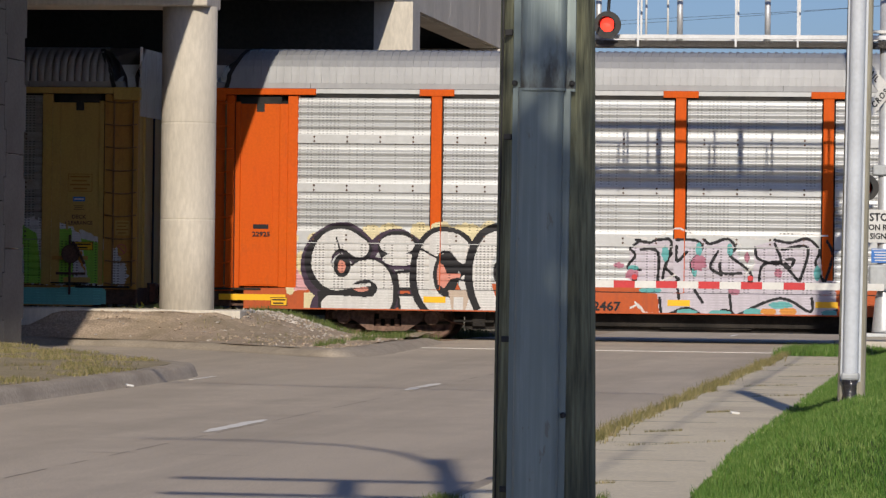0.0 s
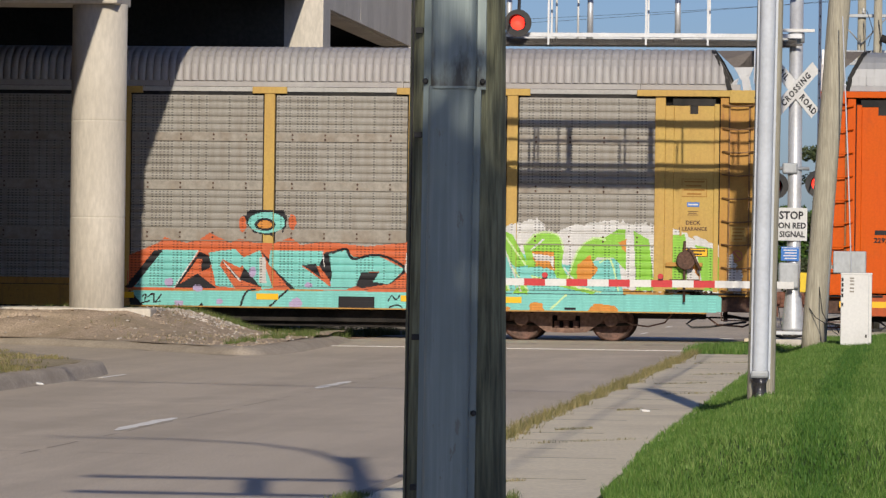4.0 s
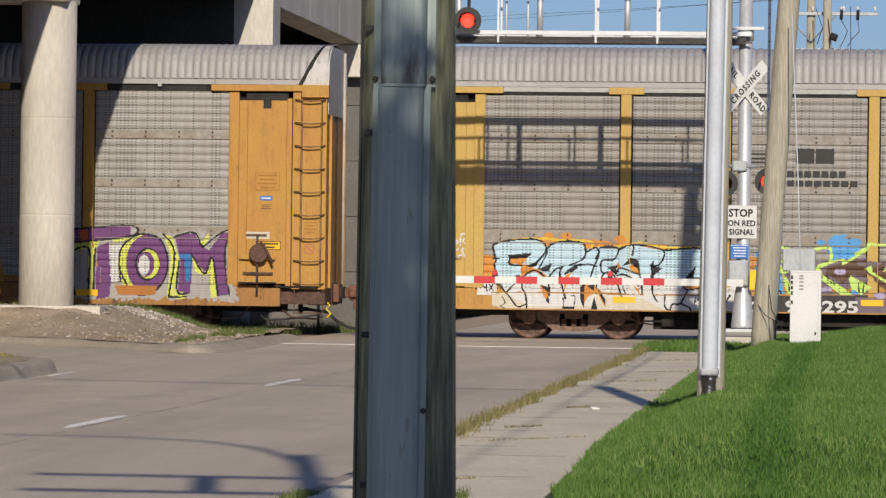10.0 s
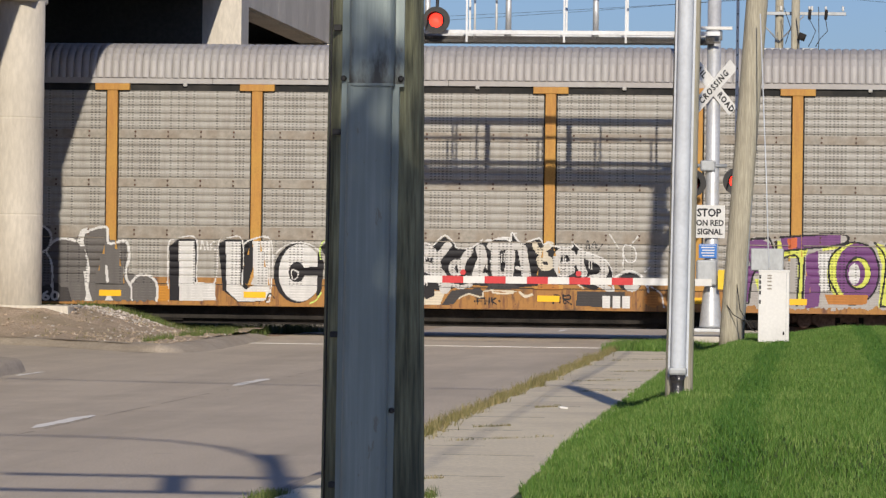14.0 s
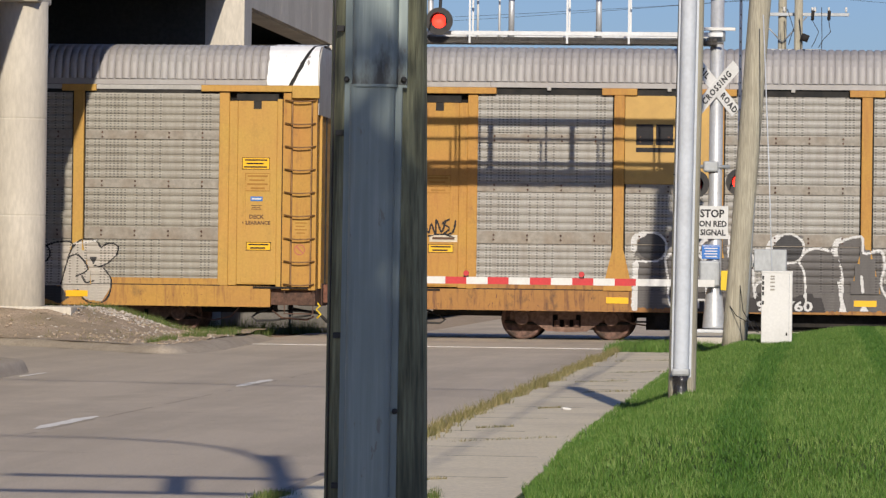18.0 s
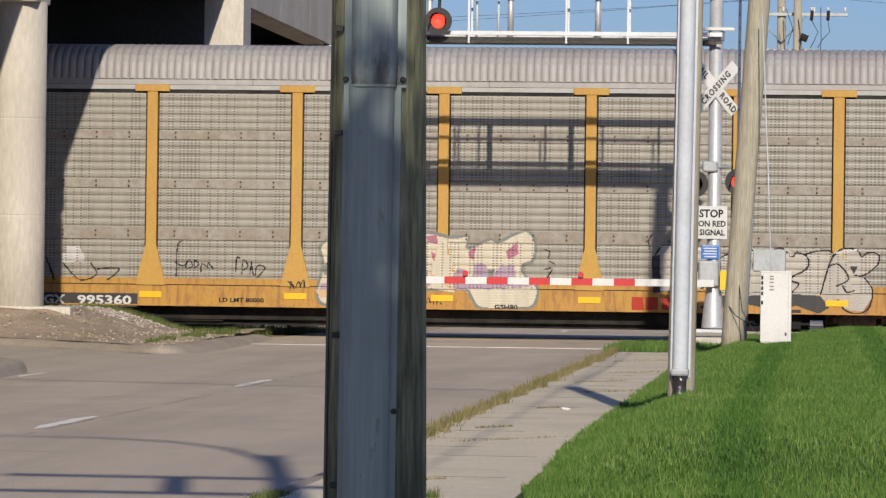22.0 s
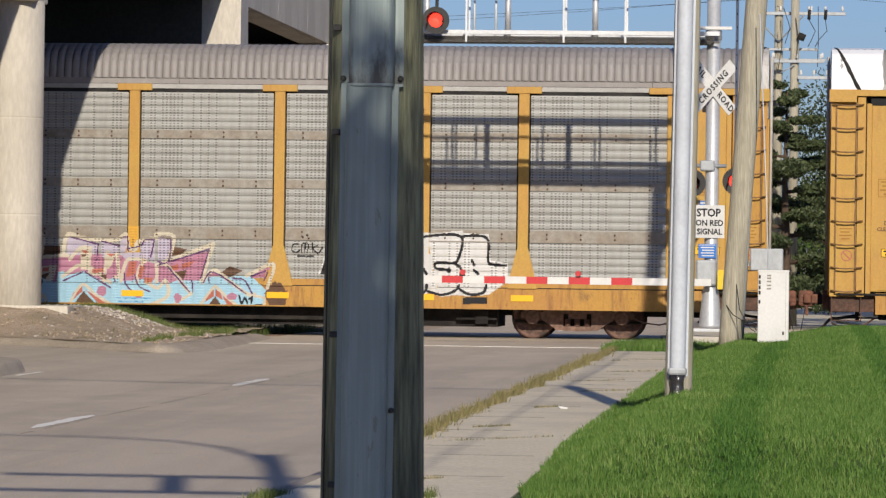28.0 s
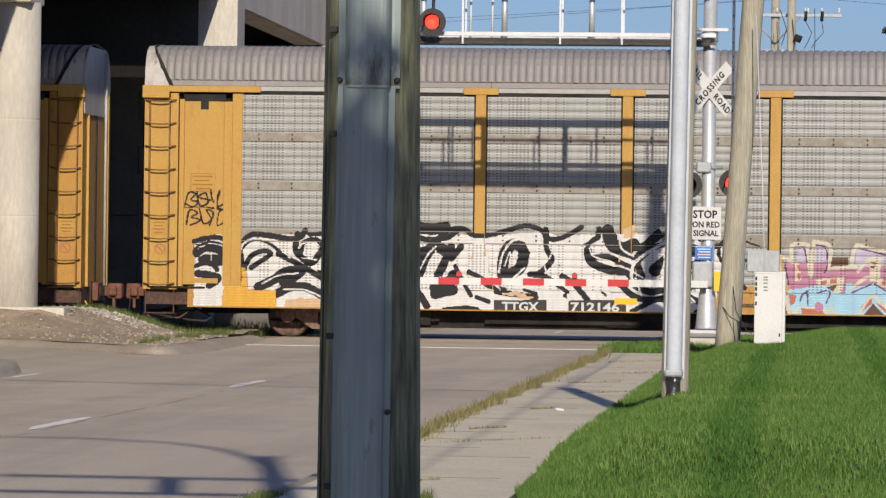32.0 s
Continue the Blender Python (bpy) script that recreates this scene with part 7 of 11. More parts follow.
g.fill("lime2", "21.81,0.73 21.93,1.85 22.15,2.07 22.17,1.93 21.95,0.81 22.22,0.77 22.20,0.70")
g.fill("purple", "21.95,0.79 22.09,1.74 22.21,1.97 22.48,2.03 22.71,1.92 22.88,1.36 22.94,0.75 22.69,0.72 22.53,1.36 22.35,1.36 22.26,0.79")
g.fill("lime2", "22.36,1.78 22.44,1.80 22.52,1.59 22.49,1.45 22.39,1.45")
g.fill("lime2", "22.37,1.24 22.53,1.26 22.65,0.74 22.55,0.72")
g.fill("lime2", "22.79,1.98 22.89,2.00 22.91,1.77 23.42,1.85 23.34,1.64 23.31,0.75 23.20,0.75 23.22,1.66 22.83,1.65")
g.fill("purple", "22.87,2.06 24.05,2.14 24.04,1.94 22.91,1.79")
g.fill("coral", "23.00,2.04 23.20,2.06 23.20,1.85 23.03,1.83")
g.fill("purple", "23.38,1.72 23.61,1.81 23.66,1.02 23.63,0.72 23.39,0.67 23.35,0.79")
g.fill("white", "23.61,1.76 23.85,1.76 23.85,1.03 23.66,1.02", 0.02)
g.fill("lime2", "23.69,1.89 24.06,1.94 24.12,1.88 23.69,1.80")
g.blob("lime2", 24.28, 1.36, 0.49, 0.61)
g.blob("purple", 24.39, 1.40, 0.43, 0.57)
g.blob("ink", 24.39, 1.38, 0.25, 0.33)
g.blob("lime2", 24.41, 1.38, 0.22, 0.29)
g.blob("purple", 24.35, 1.38, 0.18, 0.25)
g.blob("white", 24.32, 1.36, 0.11, 0.21)
g.fill("lime2", "24.70,1.98 24.89,1.93 25.03,1.47 24.94,0.89 25.18,0.79 25.14,0.70 24.79,0.71 24.86,1.54")
g.fill("purple", "24.93,1.95 25.32,2.01 25.44,1.78 25.63,1.67 25.86,2.00 26.03,2.04 25.94,1.63 26.03,0.79 25.80,0.76 25.67,1.51 25.52,1.16 25.29,1.51 25.26,0.81 25.02,0.85 25.05,1.47")
g.fill("lime2", "25.28,1.58 25.54,1.22 25.69,1.51 25.80,0.75 25.68,0.72 25.64,1.20 25.52,1.16 25.35,1.24")
g.fill("blue_p", "25.03,1.60 25.28,1.60 25.25,1.05 25.16,1.04 25.13,1.49 25.03,1.50")
g.fill("lime2", "25.44,1.82 25.61,2.01 25.63,1.90 25.53,1.76")
g.line("ink", 0.038, "21.81,0.71 21.97,1.85 22.15,2.05")
g.line("ink", 0.038, "22.26,0.77 22.35,1.34 22.53,1.34 22.65,0.74")
g.line("ink", 0.038, "22.09,1.74 22.24,1.99 22.52,2.03 22.71,1.92 22.94,0.75")
g.line("ink", 0.038, "21.95,0.79 22.24,0.76")
g.line("ink", 0.038, "22.79,1.98 22.83,1.65 23.22,1.66 23.20,0.73")
g.line("ink", 0.038, "22.87,1.79 24.06,1.94 24.05,2.14 22.87,2.06")
g.line("ink", 0.038, "23.34,1.68 23.31,0.75")
g.line("ink", 0.038, "23.85,1.03 23.83,1.61 24.04,1.88 24.31,1.98 24.66,1.85 24.80,1.39 24.67,0.96 24.32,0.76 24.05,0.88 23.85,1.22")
g.line("ink", 0.038, "24.70,1.98 24.93,1.62 24.83,0.73")
g.line("ink", 0.038, "24.93,1.93 25.32,2.02 25.46,1.78 25.53,1.76 25.82,1.99 26.03,2.04 25.94,1.59 26.05,0.79")
g.line("ink", 0.038, "25.28,1.58 25.54,1.20 25.69,1.53 25.82,0.78")
g.line("ink", 0.038, "24.83,0.73 25.18,0.74")
g.line("ink", 0.038, "25.02,1.43 25.00,0.85 25.22,0.81")
g.fill("orange_c", "23.74,0.95 24.59,0.96 24.56,0.77 23.82,0.76")
g.line("silverp", 0.019, "25.98,1.36 26.03,0.98 26.23,0.67")
g.dry()

g = Spray(car_c, "silver and black wildstyle letters with a white outline")
g.fill("ink", "15.32,1.22 15.32,1.45 15.42,1.60 15.64,1.83 15.94,1.83 16.00,1.79 16.26,2.00 16.45,1.86 16.52,1.77 16.78,1.77 17.02,1.91 17.49,1.98 17.68,1.93 17.69,0.98 16.86,1.05 16.41,0.97 16.11,0.93 15.88,1.08 15.65,1.15")
g.fill("creamw", "15.65,0.92 16.30,0.93 16.19,0.65 15.66,0.65")
g.fill("creamw", "15.20,1.03 15.63,1.02 15.64,0.65 15.20,0.66")
g.fill("peach", "15.65,1.16 15.96,1.19 15.82,1.04 15.65,0.96")
g.fill("ink", "15.96,1.19 16.08,1.00 16.07,0.82 15.92,0.76 15.78,0.84 15.79,0.97")
g.line("silver", 0.22, "16.00,1.68 15.80,1.73 15.65,1.68 15.61,1.55 15.78,1.43 15.99,1.36 16.17,1.25 16.26,1.09 16.28,0.98")
g.line("silver", 0.15, "16.13,1.42 16.11,1.53 16.21,1.68 16.33,1.83")
g.line("silver", 0.12, "16.55,1.49 16.45,1.48 16.41,1.36 16.49,1.24 16.63,1.22")
g.line("silver", 0.14, "16.76,1.72 16.64,1.54 16.60,1.39 16.64,1.20 16.79,1.14")
g.line("silver", 0.19, "16.97,1.76 17.01,1.58 16.94,1.36 16.91,1.21 17.09,1.20")
g.line("silver", 0.17, "17.23,1.78 17.20,1.62 17.17,1.43 17.24,1.32")
g.line("silver", 0.16, "17.38,1.77 17.40,1.59 17.39,1.30 17.61,1.29")
g.line("silver", 0.15, "17.23,1.82 17.68,1.84")
g.line("silver", 0.08, "16.41,1.05 16.60,1.01 16.79,1.05")
g.line("whiteg", 0.018, "15.87,1.60 15.87,1.52")
g.line("whiteg", 0.018, "15.91,1.64 15.91,1.55")
g.line("whiteg", 0.018, "15.97,1.62 15.97,1.53")
g.line("whiteg", 0.018, "15.88,1.17 15.88,1.04")
g.line("whiteg", 0.018, "15.91,1.19 15.92,1.02")
g.line("whiteg", 0.018, "17.39,1.20 17.39,1.12")
g.line("whiteg", 0.018, "16.88,1.49 16.88,1.37")
g.line("whiteg", 0.018, "16.91,1.51 16.91,1.39")
g.fill("grey", "17.09,0.96 17.24,1.17 17.39,1.23 17.69,1.07 17.69,0.98")
g.fill("grey", "16.22,0.65 16.41,0.93 16.64,0.97 16.79,0.96 16.94,1.01 17.03,0.94 17.05,0.83 16.75,0.88 16.56,0.79 16.45,0.66")
g.line("white", 0.03, "15.33,1.20 15.31,1.41 15.42,1.60 15.64,1.86 15.94,1.85 16.00,1.79 16.26,2.02 16.45,1.87 16.51,1.78 16.78,1.78 17.00,1.94 17.02,1.90 17.49,2.00 17.57,1.91 17.60,2.07 17.68,2.08")
g.line("white", 0.03, "15.33,1.20 15.65,1.18 15.91,1.22")
g.line("creamw", 0.03, "16.56,0.78 16.75,0.87 17.02,0.81 17.09,0.94 17.69,0.93")
g.line("ink", 0.026, "16.92,0.78 16.93,0.68")
g.line("ink", 0.026, "16.92,0.78 17.04,0.79")
g.line("ink", 0.026, "16.93,0.73 17.01,0.74")
g.line("ink", 0.026, "17.07,0.80 17.08,0.68")
g.line("ink", 0.026, "17.16,0.80 17.16,0.68")
g.line("ink", 0.026, "17.08,0.74 17.16,0.74")
g.line("ink", 0.026, "17.21,0.80 17.22,0.68")
g.line("ink", 0.026, "17.29,0.80 17.22,0.74 17.30,0.68")
g.blob("ink", 16.88, 0.73, 0.02, 0.02, 0.03)
g.blob("ink", 17.36, 0.74, 0.02, 0.02, 0.03)
g.line("creamw", 0.04, "17.24,0.91 17.43,0.89 17.62,0.91")
g.fill("ink", "17.11,1.92 17.57,1.92 17.60,2.07 17.78,1.88 18.13,1.97 18.22,1.85 18.33,1.90 18.41,1.83 18.78,1.80 18.80,1.90 19.00,1.73 19.38,1.60 19.53,1.45 19.59,1.28 19.54,1.12 19.39,1.10 19.24,0.97 18.93,1.08 18.26,1.07 17.81,1.02 17.13,0.98")
g.line("silver", 0.19, "17.27,1.80 17.30,1.29 17.53,1.27 17.56,1.70")
g.line("silver", 0.16, "17.18,1.82 17.69,1.83")
g.line("silver", 0.18, "17.80,1.77 17.85,1.48 17.89,1.26")
g.line("silver", 0.06, "17.69,1.40 17.84,1.38")
g.line("creamw", 0.12, "18.05,1.86 18.14,1.72 18.25,1.78 18.37,1.87")
g.line("creamw", 0.12, "18.26,1.67 18.14,1.56 18.22,1.41 18.37,1.44 18.35,1.56 18.21,1.60")
g.line("silver", 0.14, "18.78,1.37 18.60,1.29 18.49,1.45 18.51,1.67 18.66,1.75 18.80,1.64 18.78,1.49 18.55,1.45")
g.line("silver", 0.16, "18.97,1.72 18.94,1.53 19.01,1.31")
g.line("silver", 0.16, "19.05,1.67 19.34,1.55 19.43,1.39 19.35,1.24 19.18,1.20")
g.line("silver", 0.11, "19.24,1.14 19.57,0.98")
g.line("whiteg", 0.018, "18.61,1.64 18.61,1.53")
g.line("whiteg", 0.018, "18.65,1.66 18.65,1.53")
g.line("whiteg", 0.018, "19.12,1.53 19.12,1.40")
g.line("whiteg", 0.018, "19.17,1.53 19.18,1.39")
g.line("whiteg", 0.018, "17.40,1.66 17.40,1.51")
g.line("whiteg", 0.018, "17.44,1.67 17.44,1.52")
g.line("whiteg", 0.018, "17.35,1.20 17.35,1.12")
g.line("whiteg", 0.018, "17.62,1.12 17.62,1.07")
g.line("whiteg", 0.018, "18.52,1.26 18.52,1.17")
g.line("whiteg", 0.018, "18.57,1.26 18.58,1.18")
g.fill("grey", "17.13,1.09 17.35,1.20 17.62,1.13 17.77,0.99 17.13,0.96")
g.fill("orange_c", "18.12,0.98 18.13,1.11 18.26,1.18 18.44,1.18 18.53,1.08 18.53,0.97", 0.02)
g.line("creamw", 0.04, "18.13,1.10 18.26,1.19 18.44,1.19 18.50,1.11")
g.line("creamw", 0.04, "18.78,1.11 18.86,1.13 19.01,1.01")
g.fill("grey", "18.89,0.95 19.84,0.96 19.84,0.65 18.88,0.66")
g.line("white", 0.03, "17.11,1.94 17.47,1.96 17.57,1.92 17.60,2.09 17.78,1.89 18.13,1.99 18.21,1.86 18.32,1.92 18.40,1.84 18.77,1.81 18.79,1.92 19.00,1.74 19.38,1.61 19.53,1.46 19.59,1.28 19.54,1.13 19.39,1.11")
g.line("white", 0.03, "17.80,1.44 17.82,1.18")
g.line("white", 0.02, "19.52,2.08 19.71,1.80")
g.line("creamw", 0.05, "17.77,0.92 17.88,0.84 18.00,0.88")
g.line("ink", 0.028, "18.43,0.71 18.44,0.87 18.54,0.85 18.56,0.72")
g.line("ink", 0.028, "18.62,0.87 18.63,0.72 18.68,0.72")
g.line("ink", 0.028, "18.64,0.85 18.75,0.87 18.75,0.80 18.64,0.79 18.78,0.70")
g.line("ink", 0.018, "19.06,1.79 19.09,1.96 19.13,1.79")
g.line("ink", 0.018, "19.17,1.83 19.22,1.94 19.26,1.81")
g.line("ink", 0.018, "19.30,1.76 19.38,1.89")
g.line("white", 0.023, "20.10,2.07 19.94,1.88")
g.line("white", 0.023, "19.83,1.88 20.02,1.80 20.03,1.57 19.87,1.55 19.79,1.72 19.83,1.88")
g.line("white", 0.023, "20.34,1.46 20.22,1.35")
g.line("white", 0.023, "19.79,1.80 19.79,1.42")
g.line("white", 0.046, "19.61,0.99 19.60,1.18 19.80,1.34 20.03,1.34 20.22,1.19 20.30,0.96")
g.blob("ink", 19.93, 1.15, 0.24, 0.18)
g.blob("silver", 19.97, 1.07, 0.15, 0.11)
g.blob("orange_c", 20.38, 0.81, 0.15, 0.15, 0.03)
g.line("white", 0.023, "20.30,1.08 20.54,0.93 20.60,0.66")
g.dry()

g = Spray(car_c, "white block letters with black shadows and thin outlines")
g.fill("ink", "10.77,1.73 10.93,1.88 11.32,1.88 11.33,0.68 10.80,0.66")
g.fill("white", "10.95,1.85 11.28,1.85 11.30,1.04 11.70,1.01 11.72,0.68 10.99,0.66")
g.fill("ink", "11.75,1.80 11.90,1.89 12.23,1.88 12.47,1.89 12.32,1.00 12.64,0.66 12.17,0.65 11.86,0.88")
g.fill("white", "11.90,1.85 12.21,1.85 12.21,1.00 12.32,0.90 12.48,1.00 12.45,1.86 12.80,1.87 12.79,0.77 12.68,0.68 12.17,0.66 11.93,0.88")
g.fill("ink", "12.27,1.77 12.45,1.86 12.46,1.31 12.36,1.00 12.26,1.04")
g.fill("silver", "12.48,1.17 12.71,1.18 12.75,1.00 12.42,1.00")
g.blob("ink", 13.35, 1.24, 0.48, 0.59)
g.blob("white", 13.40, 1.25, 0.43, 0.57)
g.blob("ink", 13.33, 1.26, 0.16, 0.20)
g.fill("ink", "13.33,1.34 13.82,1.38 13.80,1.19 13.37,1.19")
g.fill("ink", "13.75,1.71 13.87,1.44 13.82,0.83 13.73,0.79")
g.line("white", 0.023, "13.22,1.30 13.35,1.26 13.34,1.15 13.25,1.13 13.22,1.30")
g.fill("ink", "13.79,1.75 13.93,1.89 14.24,1.89 14.26,1.33 14.53,1.91 14.37,1.91 14.19,1.14")
g.fill("white", "13.93,1.87 14.21,1.89 14.22,1.35 14.41,1.88 14.80,1.87 14.50,1.20 14.81,0.70 14.47,0.68 14.25,0.99 14.23,0.68 13.96,0.67")
g.fill("ink", "14.22,1.87 14.35,1.85 14.23,1.37")
g.fill("ink", "14.23,0.97 14.47,0.68 14.25,0.68")
g.line("white", 0.027, "10.77,0.67 10.75,1.73 10.91,1.89 11.32,1.88 11.34,1.04 11.70,1.05 11.75,1.80 11.90,1.90 12.23,1.89 12.25,1.00")
g.line("white", 0.027, "12.25,1.77 12.39,1.88 12.81,1.87 12.81,0.77 12.72,0.68")
g.line("white", 0.027, "12.84,1.47 12.94,1.66 13.21,1.83 13.56,1.82 13.79,1.67")
g.line("lime", 0.027, "13.80,1.52 13.79,1.75 13.91,1.91 14.26,1.91 14.28,1.83 14.37,1.92 14.84,1.92 14.80,1.76 14.50,1.20 14.83,0.70")
g.line("lime", 0.027, "13.82,0.86 13.73,0.71 13.61,0.65")
g.line("ink", 0.023, "12.89,0.74 12.79,0.83 12.72,0.66")
g.line("ink", 0.023, "14.42,0.95 14.50,0.97 14.46,0.89 14.62,0.97 14.60,0.89")
g.line("ink", 0.023, "14.47,0.72 14.50,0.82 14.52,0.72")
g.line("ink", 0.023, "14.56,0.82 14.58,0.72 14.64,0.80")
g.line("ink", 0.023, "14.66,0.82 14.68,0.72")
g.line("white", 0.023, "11.40,1.68 11.43,1.86 11.49,1.68 11.53,1.84 11.55,1.68")
g.line("white", 0.023, "11.59,1.82 11.61,1.68")
g.line("white", 0.023, "11.67,1.84 11.59,1.76 11.69,1.69")
g.line("grey2", 0.023, "14.72,1.68 14.88,1.76 15.00,1.57 14.88,1.42 14.73,1.57")
g.line("grey2", 0.023, "14.61,1.30 14.77,1.38 14.89,1.19 14.77,1.03 14.61,1.18")
g.line("white", 0.023, "14.64,2.01 15.07,1.98")
g.line("white", 0.023, "14.95,2.24 15.15,2.04")
g.line("white", 0.023, "14.94,1.59 15.15,1.77")
g.blob("white", 15.36, 1.94, 0.17, 0.19, 0.08)
g.blob("amber_p", 15.36, 1.94, 0.13, 0.15, 0.03)
g.fill("white", "15.18,0.79 15.65,0.79 15.63,0.66 15.22,0.65")
g.fill("white", "15.16,1.11 15.58,1.12 15.62,0.98 15.16,0.98")
g.dry()

g = Spray(car_c, "dark bubble letters with white outlines")
g.fill("grey3", "6.77,1.69 6.96,1.81 7.27,1.82 7.38,1.20 7.60,1.20 7.83,1.13 7.83,1.48 8.25,1.60 8.48,1.87 8.87,1.87 9.03,2.03 9.53,2.11 9.58,1.84 9.89,1.85 9.97,1.19 10.21,1.16 10.52,1.09 10.56,0.66 6.78,0.61", 0.03)
g.fill("grey", "6.89,1.00 8.57,0.98 8.73,0.64 6.90,0.61")
g.blob("grey2", 8.07, 1.90, 0.29, 0.25)
g.fill("amber_p", "10.56,0.95 10.77,0.95 10.78,0.66 10.56,0.65")
g.line("white", 0.069, "6.77,1.69 7.04,1.81 7.29,1.82 7.38,1.51 7.40,1.12 7.46,0.93")
g.line("white", 0.054, "7.42,1.01 7.48,1.16 7.67,1.20 7.83,1.05 7.91,0.92")
g.line("white", 0.107, "7.82,1.63 7.70,1.86 7.82,2.05")
g.line("white", 0.046, "7.82,2.05 8.09,2.15 8.31,2.02 8.35,1.83 8.21,1.67 7.82,1.65")
g.line("white", 0.107, "7.75,1.55 7.73,1.28 7.83,1.09")
g.line("white", 0.046, "8.25,1.63 8.39,1.37 8.42,0.92")
g.line("white", 0.054, "8.29,1.67 8.52,1.85 8.80,1.85 9.03,1.68 9.14,1.34 9.14,0.93")
g.line("white", 0.115, "8.97,1.80 9.03,1.99 9.11,2.03")
g.line("white", 0.050, "9.03,1.99 9.50,2.11 9.56,1.79 9.89,1.83 9.97,1.54 9.90,1.19 10.02,0.92")
g.line("white", 0.054, "9.03,1.80 9.08,1.26 9.16,0.68")
g.line("white", 0.050, "10.02,1.00 10.17,1.16 10.40,1.14 10.54,0.97 10.54,0.66")
g.line("white", 0.031, "10.02,0.96 10.04,0.66")
g.fill("white", "9.09,0.64 9.16,0.91 9.24,0.64")
g.fill("white", "9.49,0.65 9.57,0.80 9.67,0.65")
g.line("white", 0.054, "9.52,1.32 9.55,1.03")
g.blob("white", 8.70, 1.27, 0.06, 0.15)
g.line("white", 0.031, "8.73,1.29 9.14,1.30")
g.fill("grey3", "6.42,1.96 6.91,2.12 6.95,1.71 7.40,1.75 7.41,1.23 7.48,0.90 7.86,0.90 7.89,1.61 7.81,1.91 7.88,2.09 8.37,2.10 8.37,1.61 8.52,1.76 8.82,1.81 9.08,1.70 9.12,1.25 7.45,0.60 6.25,0.58 6.24,1.70", 0.03)
g.blob("grey2", 8.11, 1.87, 0.28, 0.25)
g.fill("grey", "6.25,0.88 8.75,0.91 8.83,0.62 6.25,0.58")
g.line("white", 0.089, "6.31,1.74 6.35,1.92 6.46,2.02")
g.line("white", 0.048, "6.44,2.02 6.65,2.10 6.91,2.12 6.94,1.69 7.21,1.79 7.40,1.71 7.42,1.49 7.41,1.23 7.45,0.89")
g.line("white", 0.048, "6.31,1.81 6.48,1.59 6.53,0.88")
g.line("white", 0.112, "7.77,1.72 7.73,1.90 7.88,2.09")
g.line("white", 0.045, "7.88,2.09 8.14,2.15 8.37,1.99 8.37,1.76 8.22,1.59 7.85,1.59")
g.line("white", 0.112, "7.78,1.53 7.78,1.23")
g.line("white", 0.041, "7.82,1.23 7.93,0.83")
g.line("white", 0.041, "8.30,1.59 8.41,1.35 8.44,0.83")
g.fill("grey3", "5.72,1.63 6.05,1.82 6.38,1.71 6.50,1.27 6.51,0.67 5.09,0.65 5.16,1.58 5.08,1.73 5.30,2.14 5.67,2.07", 0.03)
g.fill("grey", "5.70,0.98 6.49,0.99 6.49,0.67 5.80,0.66")
g.blob("grey2", 5.41, 1.87, 0.28, 0.26)
g.line("white", 0.112, "5.06,1.81 5.08,2.03 5.26,2.12")
g.line("white", 0.045, "5.26,2.14 5.52,2.13 5.69,1.96 5.68,1.74 5.53,1.59 5.12,1.58")
g.line("white", 0.119, "5.10,1.51 5.09,1.25 5.09,0.65")
g.line("white", 0.045, "5.68,1.59 5.74,1.26 5.76,0.85 5.84,0.64")
g.line("white", 0.048, "5.68,1.63 5.86,1.78 6.16,1.82 6.38,1.67 6.50,1.38 6.50,0.97")
g.blob("white", 6.11, 1.32, 0.05, 0.09)
g.line("white", 0.030, "6.13,1.28 6.50,1.28")
g.dry()

g = Spray(car_d, "silver angular letters with black outlines")
g.fill("silverq", "19.62,1.75 19.79,1.90 20.09,1.83 20.40,1.89 20.75,1.80 20.89,1.69 21.30,1.79 21.84,1.85 22.15,1.88 22.35,1.76 22.62,1.82 23.09,1.79 23.36,1.91 23.67,1.76 24.00,1.80 23.96,1.57 23.71,1.36 23.87,1.15 23.85,0.91 23.68,0.64 23.37,0.68 23.18,0.87 22.90,0.86 22.86,0.96 21.50,0.94 20.88,0.95 20.76,1.07 19.71,0.98 19.70,1.32")
g.fill("grey2", "19.54,1.67 19.70,1.71 19.73,0.98 19.59,0.94")
g.fill("grey2", "20.49,0.68 20.80,0.91 21.19,0.94 21.27,1.00 21.46,0.94 21.93,0.93 22.32,0.97 22.86,0.94 23.02,0.71 22.83,0.59 22.40,0.74 21.78,0.69 21.39,0.77 20.69,0.64")
g.fill("silverq", "20.92,0.93 21.15,1.42 21.30,1.69 21.46,1.27 21.50,0.92 21.31,0.94 21.15,1.30 21.07,0.94")
g.fill("silverq", "22.92,0.86 22.94,1.06 23.21,1.45 23.36,1.33 23.44,1.14 23.29,0.87")
g.fill("grey2", "20.30,1.56 20.48,1.57 20.50,1.39 20.38,1.39")
g.fill("grey2", "20.35,1.24 20.80,1.11 20.68,1.05 20.52,1.10")
g.fill("grey2", "22.01,1.22 22.14,1.41 22.08,1.20")
g.fill("grey2", "23.42,1.52 23.58,1.53 23.50,1.37")
g.fill("grey2", "21.26,1.61 21.46,1.31 21.36,1.65")
g.line("ink", 0.031, "19.62,1.71 19.79,1.90 20.09,1.83 20.13,1.64 20.06,1.06")
g.line("ink", 0.031, "20.13,1.68 20.40,1.89 20.75,1.80 20.89,1.53 20.80,1.22 20.53,1.06")
